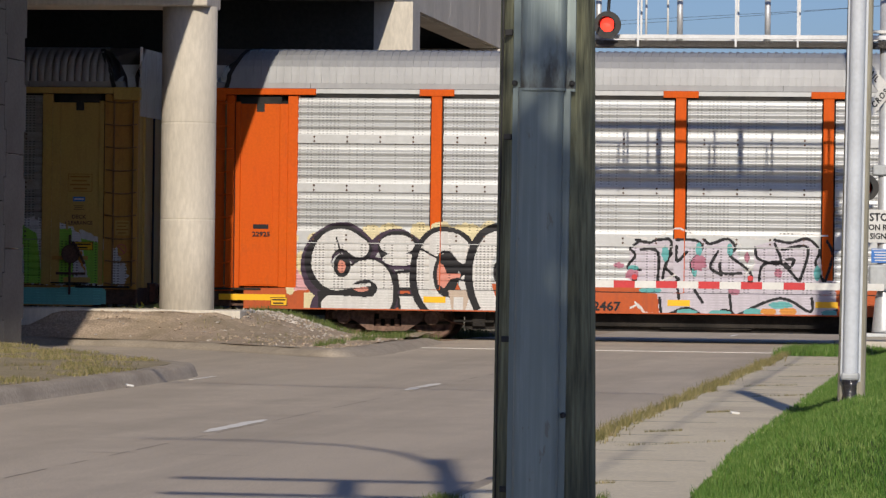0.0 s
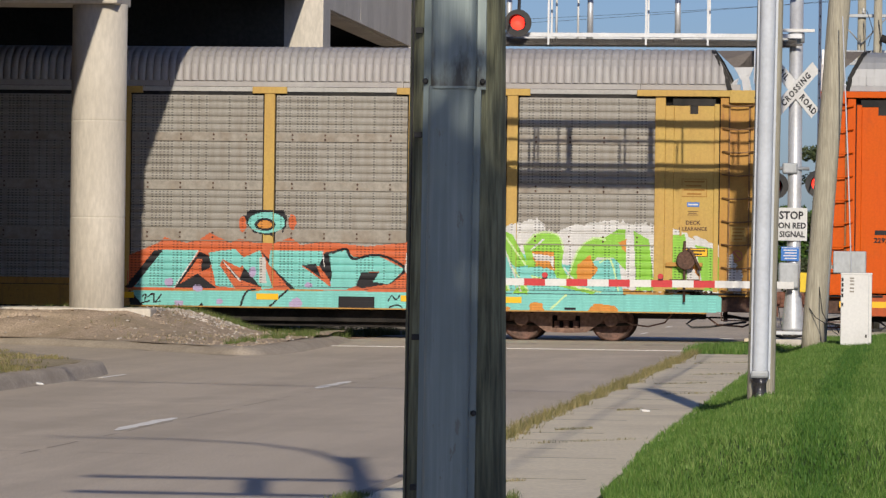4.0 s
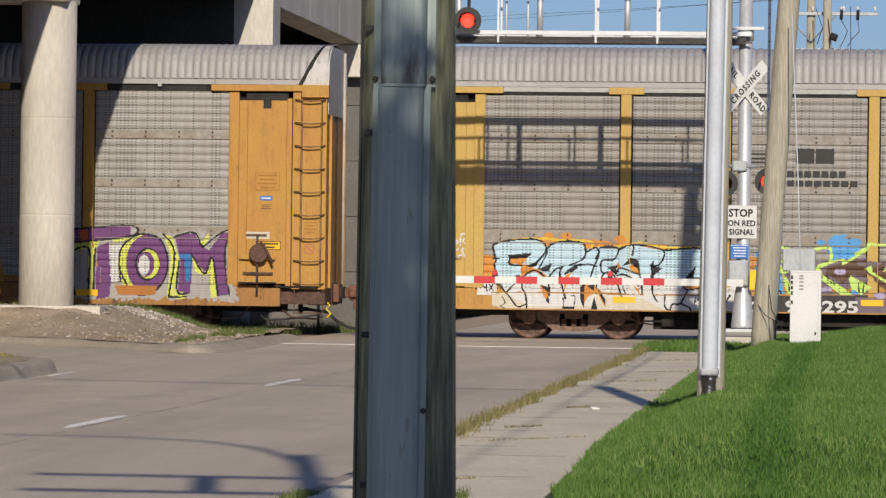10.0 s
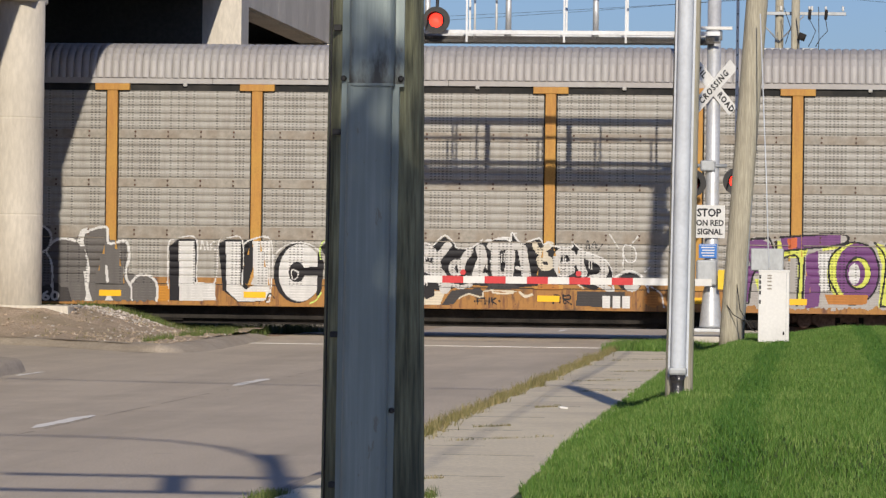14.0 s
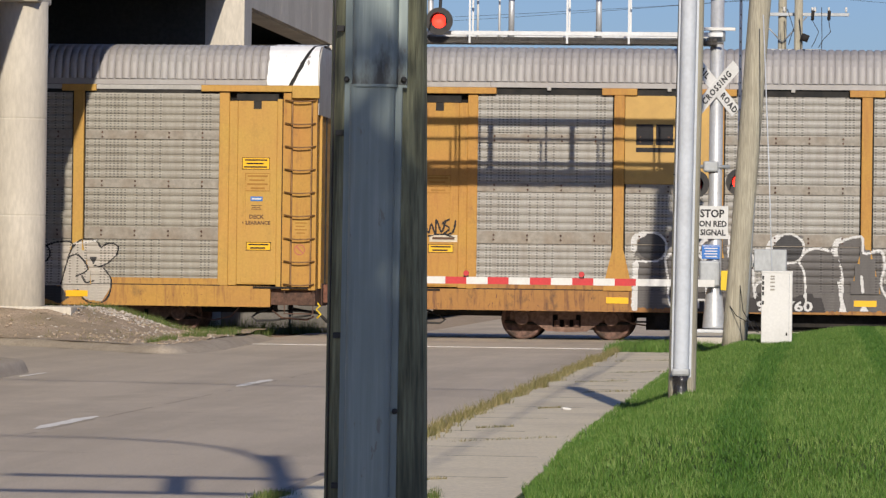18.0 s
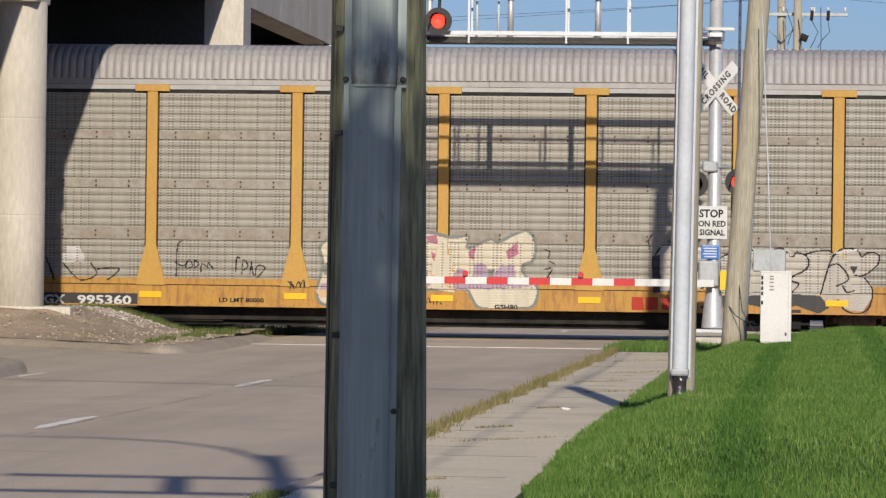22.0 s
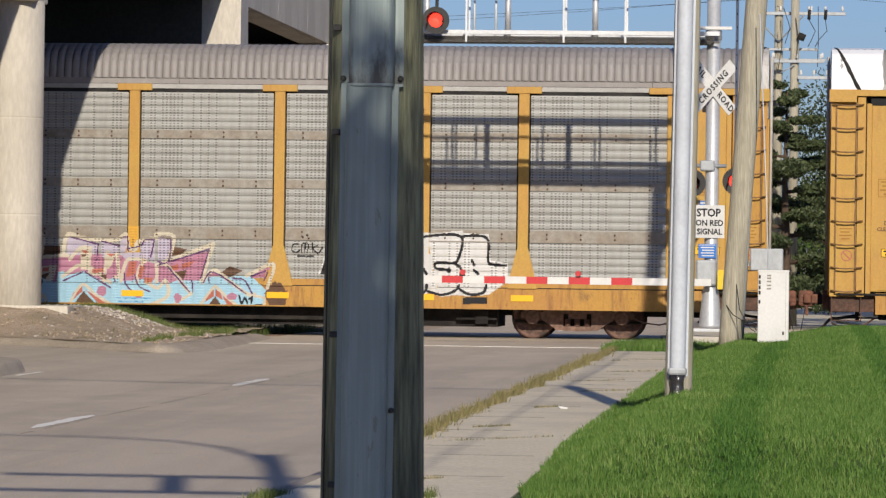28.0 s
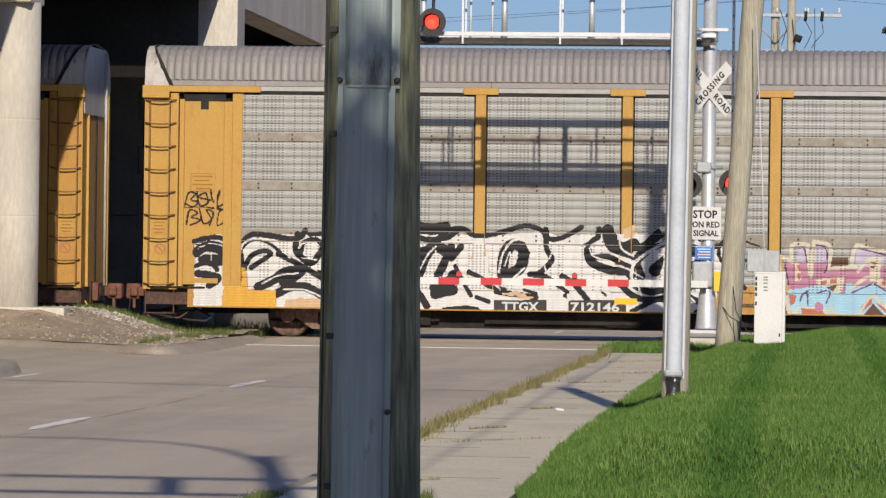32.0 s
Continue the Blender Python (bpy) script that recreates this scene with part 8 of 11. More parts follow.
g.line("ink", 0.031, "20.87,1.65 21.14,1.77 21.38,1.62 21.46,1.31")
g.line("ink", 0.031, "21.34,1.79 21.61,1.81 21.80,1.74 21.77,0.96")
g.line("ink", 0.031, "21.84,1.78 22.07,1.87 22.29,1.70 22.39,1.78 22.60,1.69 22.59,1.48 22.32,1.32 22.20,1.24 22.43,1.17 22.24,0.95")
g.line("ink", 0.031, "22.54,1.75 22.85,1.83 23.09,1.79 23.01,1.52 22.86,0.98")
g.line("ink", 0.031, "23.09,1.71 23.28,1.87 23.55,1.85 23.65,1.72 23.78,1.80 23.98,1.76 23.96,1.57 23.71,1.36 23.52,1.35")
g.line("ink", 0.031, "23.01,1.52 23.21,1.56 23.40,1.29 23.17,1.14")
g.line("ink", 0.031, "23.71,1.30 23.87,1.07 23.80,0.72 23.57,0.60 23.33,0.68 23.20,0.87")
g.line("ink", 0.031, "23.29,1.14 23.37,1.02 23.52,1.06")
g.line("ink", 0.031, "20.84,1.15 20.92,1.11 20.80,0.95")
g.line("ink", 0.031, "20.06,1.06 20.33,0.98")
g.line("ink", 0.031, "21.19,1.27 21.31,0.92")
g.line("white", 0.027, "19.73,1.87 20.01,1.83 20.09,1.48")
g.line("white", 0.027, "20.44,1.85 20.79,1.69")
g.line("white", 0.027, "21.37,1.79 21.76,1.79")
g.line("white", 0.027, "21.88,1.83 22.27,1.74")
g.line("white", 0.027, "23.16,1.79 23.55,1.85")
g.line("ink", 0.023, "19.50,1.82 19.48,1.98 19.55,2.10")
g.line("ink", 0.023, "19.87,1.98 19.95,1.95")
g.fill("crimson", "19.16,0.87 19.39,0.88 19.40,0.62 19.16,0.62")
g.fill("crimson", "19.44,0.88 19.68,0.88 19.68,0.63 19.44,0.62")
g.fill("crimson", "19.75,0.88 20.08,0.88 20.08,0.63 19.75,0.63")
g.fill("grey", "21.97,0.67 22.47,0.67 22.47,0.60 21.97,0.59")
g.line("white", 0.019, "20.80,0.91 20.88,0.95")
g.dry()

g = Spray(car_d, "faded white, mauve and grey-edged bubble letters")
g.fill("creamw", "12.97,1.76 13.11,1.92 13.30,1.98 13.70,1.85 13.91,1.93 14.09,1.85 14.12,2.06 14.63,2.07 14.67,1.86 14.90,1.94 15.10,2.09 15.33,2.06 15.60,2.00 15.93,2.03 15.92,1.80 16.34,1.97 16.52,1.92 16.84,2.08 17.11,2.14 17.25,1.93 17.22,1.58 17.01,1.46 17.05,1.27 17.24,1.12 17.32,0.93 17.21,0.66 16.86,0.61 16.20,0.61 16.01,0.80 15.85,0.99 15.15,0.96 14.29,0.97 13.83,0.73 13.52,0.72 13.28,0.61 13.01,0.68 12.93,0.91 13.00,1.22 13.04,1.49")
g.line("grey4", 0.061, "12.97,1.76 13.11,1.92 13.30,1.98 13.70,1.85 13.91,1.93 14.09,1.85 14.12,2.06 14.63,2.07 14.67,1.86 14.90,1.94 15.10,2.09 15.33,2.06 15.60,2.00 15.93,2.03 15.92,1.80 16.34,1.97 16.52,1.92 16.84,2.08 17.11,2.14 17.25,1.93 17.22,1.58 17.01,1.46 17.05,1.27 17.24,1.12 17.32,0.93 17.21,0.66 16.86,0.61 16.20,0.61 16.01,0.80 15.85,0.99 15.15,0.96 14.29,0.97 13.83,0.73 13.52,0.72 13.28,0.61 13.01,0.68 12.93,0.91 13.00,1.22 13.04,1.49 12.97,1.76")
g.fill("mauve", "13.13,1.86 13.34,1.90 13.39,1.69 13.23,1.65 13.15,1.72", 0.02)
g.fill("mauve", "14.28,1.99 14.38,1.99 14.36,1.78 14.44,1.78 14.32,1.64 14.24,1.78 14.30,1.78", 0.02)
g.fill("mauve", "14.75,1.78 14.94,1.92 14.98,1.71 14.87,1.57 14.77,1.67", 0.02)
g.fill("mauve", "15.06,2.00 15.29,2.06 15.33,1.87 15.18,1.86", 0.02)
g.fill("mauve", "15.92,1.72 16.07,1.82 16.04,1.57 15.94,1.60", 0.02)
g.fill("mauve", "16.67,1.73 16.90,1.94 16.93,1.69 16.73,1.59", 0.02)
g.fill("mauve", "13.91,1.64 14.05,1.66 14.05,1.44 13.92,1.44", 0.02)
g.fill("mauve", "15.18,1.71 15.30,1.67 15.26,1.52", 0.02)
g.fill("mauve", "14.29,1.51 14.48,1.53 14.44,1.33 14.29,1.35", 0.02)
g.fill("violetp", "13.00,1.06 13.24,1.11 13.31,1.49 13.58,1.57 13.63,1.15 13.78,1.11 13.82,1.31 14.13,1.27 14.52,1.32 15.14,1.36 15.23,1.02 12.97,0.93", 0.03)
g.fill("violetp", "15.61,1.10 15.69,1.37 15.84,1.41 15.89,1.14 16.04,1.30 16.04,1.49 16.31,1.49 16.35,1.19 16.58,1.46 16.85,1.46 16.89,1.19 17.21,1.04 15.69,0.96", 0.03)
g.fill("grey4", "13.00,1.37 13.19,1.53 13.27,1.30 13.08,1.22")
g.fill("grey4", "16.31,1.38 16.46,1.38 16.39,1.19 16.33,1.26")
g.fill("creamw", "15.06,1.46 15.57,1.52 15.66,0.91 15.23,0.98")
g.fill("peach", "15.14,1.29 15.30,1.25 15.63,1.02 15.64,0.94")
g.fill("peach", "12.89,0.93 13.28,0.93 13.28,0.78 13.01,0.78")
g.fill("peach", "13.90,1.00 15.11,1.09 15.11,0.98 13.98,0.95")
g.line("ink", 0.019, "14.76,0.80 14.88,0.84 14.92,0.76 14.76,0.70 14.88,0.67")
g.line("ink", 0.019, "15.04,0.71 15.04,0.70")
g.line("ink", 0.019, "15.11,0.67 15.15,0.80 15.19,0.71 15.23,0.80 15.25,0.68")
g.line("ink", 0.019, "15.31,0.68 15.35,0.79 15.41,0.68")
g.line("ink", 0.019, "14.29,0.85 14.49,0.85 14.37,0.74")
g.line("ink", 0.023, "17.43,1.78 17.54,1.74 17.51,1.62")
g.line("ink", 0.023, "17.55,1.55 17.66,1.49")
g.line("ink", 0.023, "17.43,1.39 17.59,1.41 17.47,1.20")
g.line("ink", 0.023, "17.51,1.24 17.67,1.16")
g.line("ink", 0.023, "10.11,1.18 10.13,1.76 10.22,1.87")
g.line("ink", 0.023, "10.09,1.43 10.25,1.37 10.32,1.45")
g.line("ink", 0.023, "10.29,1.33 10.36,1.49 10.44,1.37 10.33,1.33")
g.line("ink", 0.023, "10.46,1.34 10.48,1.49 10.56,1.40 10.48,1.34")
g.line("ink", 0.023, "10.60,1.26 10.62,1.42 10.72,1.36")
g.line("ink", 0.023, "10.74,1.34 10.75,1.44 10.85,1.32")
g.line("ink", 0.023, "11.30,1.27 11.32,1.54 11.38,1.54")
g.line("ink", 0.023, "11.42,1.19 11.45,1.50 11.55,1.39 11.46,1.31")
g.line("ink", 0.023, "11.58,1.20 11.61,1.47 11.65,1.20")
g.line("ink", 0.023, "11.69,1.20 11.73,1.39 11.89,1.35 11.73,1.16")
g.line("ink", 0.019, "12.36,1.09 12.47,0.98")
g.line("ink", 0.019, "12.40,0.94 12.41,1.09 12.49,0.94")
g.line("ink", 0.019, "12.51,0.96 12.57,1.09 12.61,0.98")
g.line("ink", 0.019, "12.61,1.02 12.67,1.13 12.69,0.98")
g.fill("silver", "7.80,1.60 8.25,1.60 8.28,1.43 7.80,1.42")
g.fill("silver", "7.90,1.73 8.16,1.74 8.22,1.60 7.90,1.60")
g.line("creamw", 0.027, "5.42,1.52 5.90,1.58")
g.line("creamw", 0.027, "5.56,1.26 5.62,1.50")
g.line("creamw", 0.027, "5.70,1.26 5.74,1.51 5.86,1.28")
g.line("creamw", 0.027, "5.88,1.71 5.97,1.60 5.86,1.51 5.81,1.65")
g.line("creamw", 0.027, "5.93,1.26 5.96,1.46")
g.line("creamw", 0.027, "6.04,1.26 6.06,1.49")
g.line("creamw", 0.027, "6.15,1.26 6.17,1.47")
g.line("creamw", 0.027, "6.22,1.51 6.25,1.24")
g.line("ink", 0.025, "7.49,1.51 7.66,1.06 7.55,1.39")
g.line("ink", 0.025, "7.83,1.40 8.17,1.07 8.51,1.18 8.39,1.40")
g.line("ink", 0.025, "8.51,1.29 8.96,1.30 8.73,1.07")
g.line("ink", 0.025, "3.85,1.57 4.08,1.74 4.31,1.69 4.26,1.35")
g.line("ink", 0.025, "3.97,1.24 4.31,1.35 4.37,1.58")
g.dry()

g = Spray(car_e, "white and black bubble letters with a short tag")
g.fill("white", "19.13,1.23 19.27,1.64 19.53,1.98 19.72,2.07 19.90,2.02 20.13,2.08 20.35,1.99 20.65,2.03 21.10,2.09 21.39,2.06 21.99,2.12 21.99,2.08 22.51,2.05 22.55,1.53 22.89,1.50 22.89,1.13 22.52,0.86 22.15,0.82 21.89,0.85 21.59,0.81 21.33,0.88 21.00,0.77 20.66,0.84 20.44,0.98 20.44,1.10 19.17,1.23")
g.fill("ink", "19.17,1.23 19.27,1.56 19.53,1.94 19.57,1.83 19.35,1.49 19.26,1.23")
g.line("ink", 0.056, "19.57,1.87 19.68,2.02 19.83,2.00 19.91,1.80 19.98,1.54 19.99,1.24")
g.line("ink", 0.056, "19.90,1.94 20.09,2.04 20.28,1.99 20.35,1.76 20.43,1.54 20.66,1.25")
g.line("ink", 0.056, "20.35,1.91 20.46,1.99 20.80,1.97 21.10,1.98 21.12,1.51 20.92,1.51 20.81,1.40")
g.line("ink", 0.056, "21.12,1.89 21.28,2.00 21.95,2.01 21.92,1.60 21.81,1.48 21.48,1.48 21.48,1.37 21.74,1.34")
g.line("ink", 0.056, "21.99,2.01 22.47,1.98 22.50,1.53 22.59,1.46 22.85,1.44")
g.line("ink", 0.056, "20.81,1.29 20.95,1.40 21.14,1.44 21.29,1.26")
g.line("ink", 0.056, "21.81,1.48 21.96,1.38 21.96,1.23")
g.line("ink", 0.056, "20.44,0.91 20.62,1.02 20.66,0.87 21.00,0.80 21.26,0.92 21.29,1.03")
g.line("ink", 0.056, "21.30,0.92 21.59,0.85 21.85,0.93 21.93,1.04")
g.line("ink", 0.056, "21.93,0.97 22.15,0.86 22.41,0.90 22.47,1.05")
g.line("ink", 0.056, "22.18,1.53 22.22,1.45")
g.line("ink", 0.056, "22.22,1.34 22.30,1.27")
g.blob("ink", 19.87, 1.39, 0.04, 0.07)
g.blob("ink", 20.12, 1.39, 0.04, 0.07)
g.blob("ink", 21.72, 1.33, 0.04, 0.05)
g.line("ink", 0.026, "18.71,1.82 18.62,1.80 18.60,1.69 18.69,1.65 18.77,1.71")
g.line("ink", 0.026, "18.79,1.65 18.80,1.82 18.92,1.82 18.91,1.65")
g.line("ink", 0.026, "18.86,1.82 18.85,1.65")
g.line("ink", 0.026, "19.01,1.65 19.00,1.86")
g.line("ink", 0.026, "19.10,1.79 19.02,1.73 19.12,1.64 19.20,1.75 19.16,1.66")
g.line("ink", 0.026, "18.71,1.57 19.03,1.58")
g.blob("ink", 18.81, 1.95, 0.02, 0.03)
g.blob("ink", 18.90, 1.99, 0.02, 0.03)
g.blob("ink", 18.93, 1.93, 0.02, 0.02)
g.blob("brown", 18.31, 0.77, 0.19, 0.26)
g.fill("crimson", "19.59,0.86 19.76,0.86 19.76,0.67 19.59,0.67")
g.fill("crimson", "19.79,0.86 19.96,0.87 19.96,0.67 19.79,0.67")
g.fill("crimson", "20.01,0.87 20.25,0.87 20.26,0.68 20.01,0.67")
g.fill("ink", "22.02,0.80 22.49,0.81 22.49,0.68 22.02,0.67")
g.dry()

g = Spray(car_e, "pink, violet and sky-blue pointed letters edged in cream")
g.fill("skypale", "12.75,1.05 12.98,1.16 13.58,1.17 13.99,1.21 14.33,1.14 15.35,1.16 15.36,0.62 12.95,0.57 12.78,0.67")
g.fill("brown", "12.31,0.56 12.38,0.85 12.53,1.08 12.48,1.34 12.60,1.49 12.75,1.05 12.83,0.57")
g.fill("brown", "13.57,1.72 13.95,1.72 13.95,1.50 13.58,1.51")
g.fill("orchid", "12.67,1.61 12.93,1.61 13.01,1.91 13.12,1.89 13.20,1.35 13.27,1.91 13.50,1.92 13.58,1.50 14.18,1.51 14.07,1.25 13.90,1.20 13.89,1.02 13.82,0.98 13.81,1.28 13.32,1.16 13.02,1.10 12.83,1.08")
g.fill("lilac", "12.96,1.89 13.13,1.89 13.17,1.61 12.93,1.61")
g.fill("lilac", "13.30,1.94 13.53,1.90 13.53,1.62 13.27,1.61")
g.fill("creamw", "12.90,1.61 12.99,1.59 13.04,1.27 12.91,1.23")
g.fill("creamw", "13.32,1.28 13.89,1.35 13.82,1.04 13.70,1.01 13.52,1.16 13.34,1.15")
g.line("creamw", 0.075, "12.54,1.75 12.67,1.20 12.83,0.58 12.95,0.68")
g.line("creamw", 0.075, "12.54,1.75 12.86,1.62")
g.line("creamw", 0.075, "12.87,1.61 12.84,1.94 13.16,1.96")
g.line("creamw", 0.075, "13.16,1.96 13.22,1.34 13.27,2.02")
g.line("creamw", 0.075, "13.27,2.02 13.59,1.93 13.56,1.49")
g.line("creamw", 0.075, "13.56,1.49 14.10,1.54")
g.fill("brick", "12.94,1.55 13.01,1.57 13.00,1.42")
g.fill("brick", "12.95,1.39 13.01,1.41 13.02,1.29 12.97,1.27")
g.fill("brick", "13.60,1.28 13.73,1.30 13.73,1.21 13.60,1.20")
g.fill("brick", "13.43,1.26 13.54,1.27 13.54,1.19 13.41,1.17")
g.fill("brown", "13.52,1.13 13.74,1.19 13.66,1.05")
g.fill("brick", "12.79,0.99 12.95,0.97 12.91,0.82 12.83,0.75")
g.fill("brick", "13.04,0.71 13.44,0.70 13.51,0.58 13.06,0.58")
g.line("creamw", 0.05, "12.98,0.73 13.10,0.73 13.45,0.70 13.53,0.61 13.62,0.74 13.70,0.59")
g.blob("orchid", 13.38, 0.74, 0.08, 0.10, 0.03)
g.line("violetd", 0.03, "12.97,1.89 13.08,1.89 13.14,1.61")
g.line("violetd", 0.03, "13.31,1.95 13.50,1.90 13.54,1.56 13.48,1.41")
g.line("violetd", 0.03, "13.15,1.05 13.17,0.75")
g.line("violetd", 0.03, "13.02,0.86 13.06,0.98 13.17,1.05")
g.line("violetd", 0.03, "13.36,1.02 13.51,1.06 13.60,1.02 13.53,0.83")
g.line("violetd", 0.03, "13.90,1.02 13.91,0.82")
g.line("violetd", 0.03, "12.71,1.57 12.79,1.16")
g.fill("skypale", "13.88,1.07 14.45,1.23 14.91,1.01 15.17,1.16 15.93,1.13 16.31,1.06 16.68,1.14 17.29,1.15 17.81,1.16 18.09,0.90 18.06,0.56 13.89,0.54")
g.fill("brown", "16.22,1.74 16.49,1.68 16.38,1.58 16.18,1.54")
g.fill("brown", "17.17,1.22 17.36,1.36 17.63,1.27 17.36,1.14")
g.blob("brown", 18.30, 0.79, 0.21, 0.27, 0.03)
g.fill("orchid", "14.03,1.22 14.22,1.56 14.71,1.57 15.09,1.57 15.89,1.39 16.15,1.47 16.91,1.64 16.81,1.07 16.31,1.06 16.08,0.98 15.78,1.09 15.25,1.04 15.13,1.12 14.79,1.04 14.41,1.24 14.07,1.12")
g.fill("orchid", "16.90,1.14 17.04,1.28 17.19,1.18")
g.fill("orchid", "17.78,1.21 18.20,1.36 18.05,1.15 17.81,1.13")
g.fill("lilac", "14.10,1.90 14.72,1.77 14.72,1.61 14.45,1.53 14.10,1.56")
g.fill("lilac", "14.78,1.83 15.13,1.73 15.14,1.54 14.79,1.49")
g.fill("lilac", "15.16,1.91 15.32,1.91 15.32,1.61 15.54,1.61 15.62,1.84 15.85,1.86 15.86,1.47 15.32,1.43 15.17,1.57")
g.fill("lilac", "15.92,1.92 16.19,1.92 16.12,1.44 15.92,1.43")
g.fill("yellow_p", "15.32,2.14 15.54,2.14 15.54,1.80 15.43,1.72 15.34,1.76")
g.fill("creamw", "14.35,1.66 14.54,1.66 14.56,1.25 14.37,1.26")
g.fill("creamw", "14.87,1.58 15.07,1.57 14.99,1.35 14.91,1.26")
g.line("creamw", 0.075, "14.01,1.60 14.10,1.95 14.40,1.89 14.74,1.85")
g.line("creamw", 0.075, "14.74,1.85 15.09,1.85 15.27,1.97 15.33,1.72 15.47,1.67 15.54,1.84 15.88,1.90")
g.line("creamw", 0.075, "15.88,1.90 15.90,1.98 16.23,1.93 16.12,1.44")
g.line("creamw", 0.075, "15.92,1.38 16.49,1.59 17.03,1.80")
g.line("creamw", 0.075, "17.03,1.80 16.91,1.45 16.80,1.07")
g.line("creamw", 0.07, "14.01,1.11 14.41,1.35 14.91,1.05 14.96,1.01")
g.line("creamw", 0.07, "14.14,1.45 14.35,1.68 14.56,1.68")
g.line("creamw", 0.07, "14.56,1.68 14.55,1.19 14.79,1.23")
g.line("creamw", 0.07, "14.83,1.01 14.90,1.61")
g.line("creamw", 0.07, "15.09,1.57 15.14,1.16 15.06,1.11")
g.line("creamw", 0.07, "15.19,1.04 15.32,1.46 15.66,1.45")
g.line("creamw", 0.07, "15.66,1.45 15.55,1.28 15.51,1.02")
g.line("creamw", 0.07, "15.89,1.36 16.11,1.35 16.57,0.82")
g.line("creamw", 0.07, "15.89,1.36 15.90,1.02")
g.line("creamw", 0.07, "16.82,1.03 17.04,1.28 17.36,1.06 17.71,0.82 17.86,0.80")
g.line("creamw", 0.07, "17.70,1.17 18.24,1.41 18.12,0.94")
g.line("creamw", 0.07, "15.70,1.02 15.93,0.91 16.08,1.06 16.13,0.76 15.78,0.57")
g.fill("brick", "14.37,1.64 14.50,1.64 14.47,1.56")
g.fill("brown", "14.37,1.56 14.48,1.56 14.46,1.51 14.38,1.51")
g.fill("brick", "14.88,1.58 15.05,1.57 14.98,1.51")
g.fill("brick", "14.60,1.27 14.83,1.29 14.83,1.21 14.60,1.19")
g.fill("brown", "14.73,1.15 14.89,1.16 14.89,1.06")
g.fill("brick", "15.36,1.43 15.51,1.43 15.47,1.16 15.28,1.12")
g.fill("brick", "15.57,1.35 15.65,1.34 15.61,1.09 15.53,1.12")
g.fill("brick", "15.66,1.11 15.82,1.11 15.82,1.01 15.66,1.01")
g.fill("brick", "16.19,1.34 16.34,1.40 16.34,1.29 16.23,1.25")
g.fill("brick", "16.40,1.40 16.65,1.46 16.57,1.35 16.40,1.29")
g.fill("brown", "16.26,1.23 16.50,1.28 16.44,1.08")
g.fill("brown", "14.23,0.56 14.44,0.83 14.69,0.57")
g.fill("brick", "14.23,0.80 14.40,0.96 14.42,0.83 14.16,0.59")
g.fill("brick", "14.45,0.87 14.64,0.76 14.96,0.57 14.76,0.57")
g.fill("brick", "16.95,0.85 17.05,0.94 17.05,0.75 16.88,0.65")
g.fill("brick", "17.08,0.92 17.20,0.81 17.23,0.69 17.08,0.77")
g.fill("brick", "17.22,0.78 17.57,0.57 17.33,0.57")
g.fill("brown", "16.95,0.59 17.08,0.76 17.20,0.59")
g.line("creamw", 0.055, "14.15,0.56 14.41,0.96 14.68,0.76 15.00,0.57")
g.line("creamw", 0.055, "16.80,0.61 17.03,0.92 17.10,0.94 17.29,0.76 17.53,0.57")
g.line("creamw", 0.055, "16.24,0.58 16.61,0.81")
g.line("creamw", 0.055, "17.86,0.78 18.06,0.73 18.05,0.58")
g.blob("orchid", 14.80, 0.84, 0.10, 0.10, 0.03)
g.blob("orchid", 16.33, 0.71, 0.07, 0.10, 0.03)
g.blob("orchid", 15.54, 0.74, 0.06, 0.04, 0.03)
g.blob("orchid", 17.41, 0.76, 0.10, 0.07, 0.03)
g.line("violetd", 0.03, "14.16,1.90 14.40,1.84 14.71,1.77")
g.line("violetd", 0.03, "14.71,1.77 14.69,1.44")
g.line("violetd", 0.03, "14.78,1.83 15.13,1.74")
g.line("violetd", 0.03, "15.16,1.89 15.31,1.93")
g.line("violetd", 0.03, "15.31,1.93 15.33,1.64")
g.line("violetd", 0.03, "15.35,1.69 15.58,1.75 15.65,1.86 15.84,1.86")
g.line("violetd", 0.03, "15.84,1.86 15.77,1.52")
g.line("violetd", 0.03, "15.97,1.92 16.18,1.89")
g.line("violetd", 0.03, "16.18,1.89 16.13,1.44 15.92,1.43")
g.line("violetd", 0.03, "15.92,1.36 16.45,1.53 16.94,1.69")
g.line("violetd", 0.03, "16.94,1.69 16.78,1.11")
g.line("violetd", 0.03, "16.11,1.34 16.56,0.84")
g.line("violetd", 0.03, "14.45,1.21 14.97,0.91")
g.line("violetd", 0.03, "14.03,1.03 14.41,1.21")
g.line("violetd", 0.03, "16.84,1.03 17.04,1.24 17.69,0.82")
g.line("violetd", 0.03, "17.44,1.12 17.66,1.08 17.82,0.82")
g.line("violetd", 0.03, "15.25,1.20 15.29,0.98 15.42,0.83")
g.line("violetd", 0.03, "15.47,1.16 15.55,0.94 15.78,0.83")
g.line("violetd", 0.03, "16.61,1.07 16.63,0.84")
g.line("violetd", 0.03, "16.93,1.15 16.95,1.03")
g.line("violetd", 0.03, "17.78,1.16 18.11,1.27 18.06,1.09")
g.line("violetd", 0.03, "15.04,1.12 15.07,1.03")
g.line("ink", 0.035, "17.56,0.78 17.61,0.62 17.67,0.74 17.73,0.63")
g.line("ink", 0.035, "17.76,0.71 17.82,0.75 17.80,0.63")
g.line("ink", 0.035, "17.67,0.57 18.01,0.60")
g.line("sky_p", 0.018, "15.10,0.70 15.78,0.70")
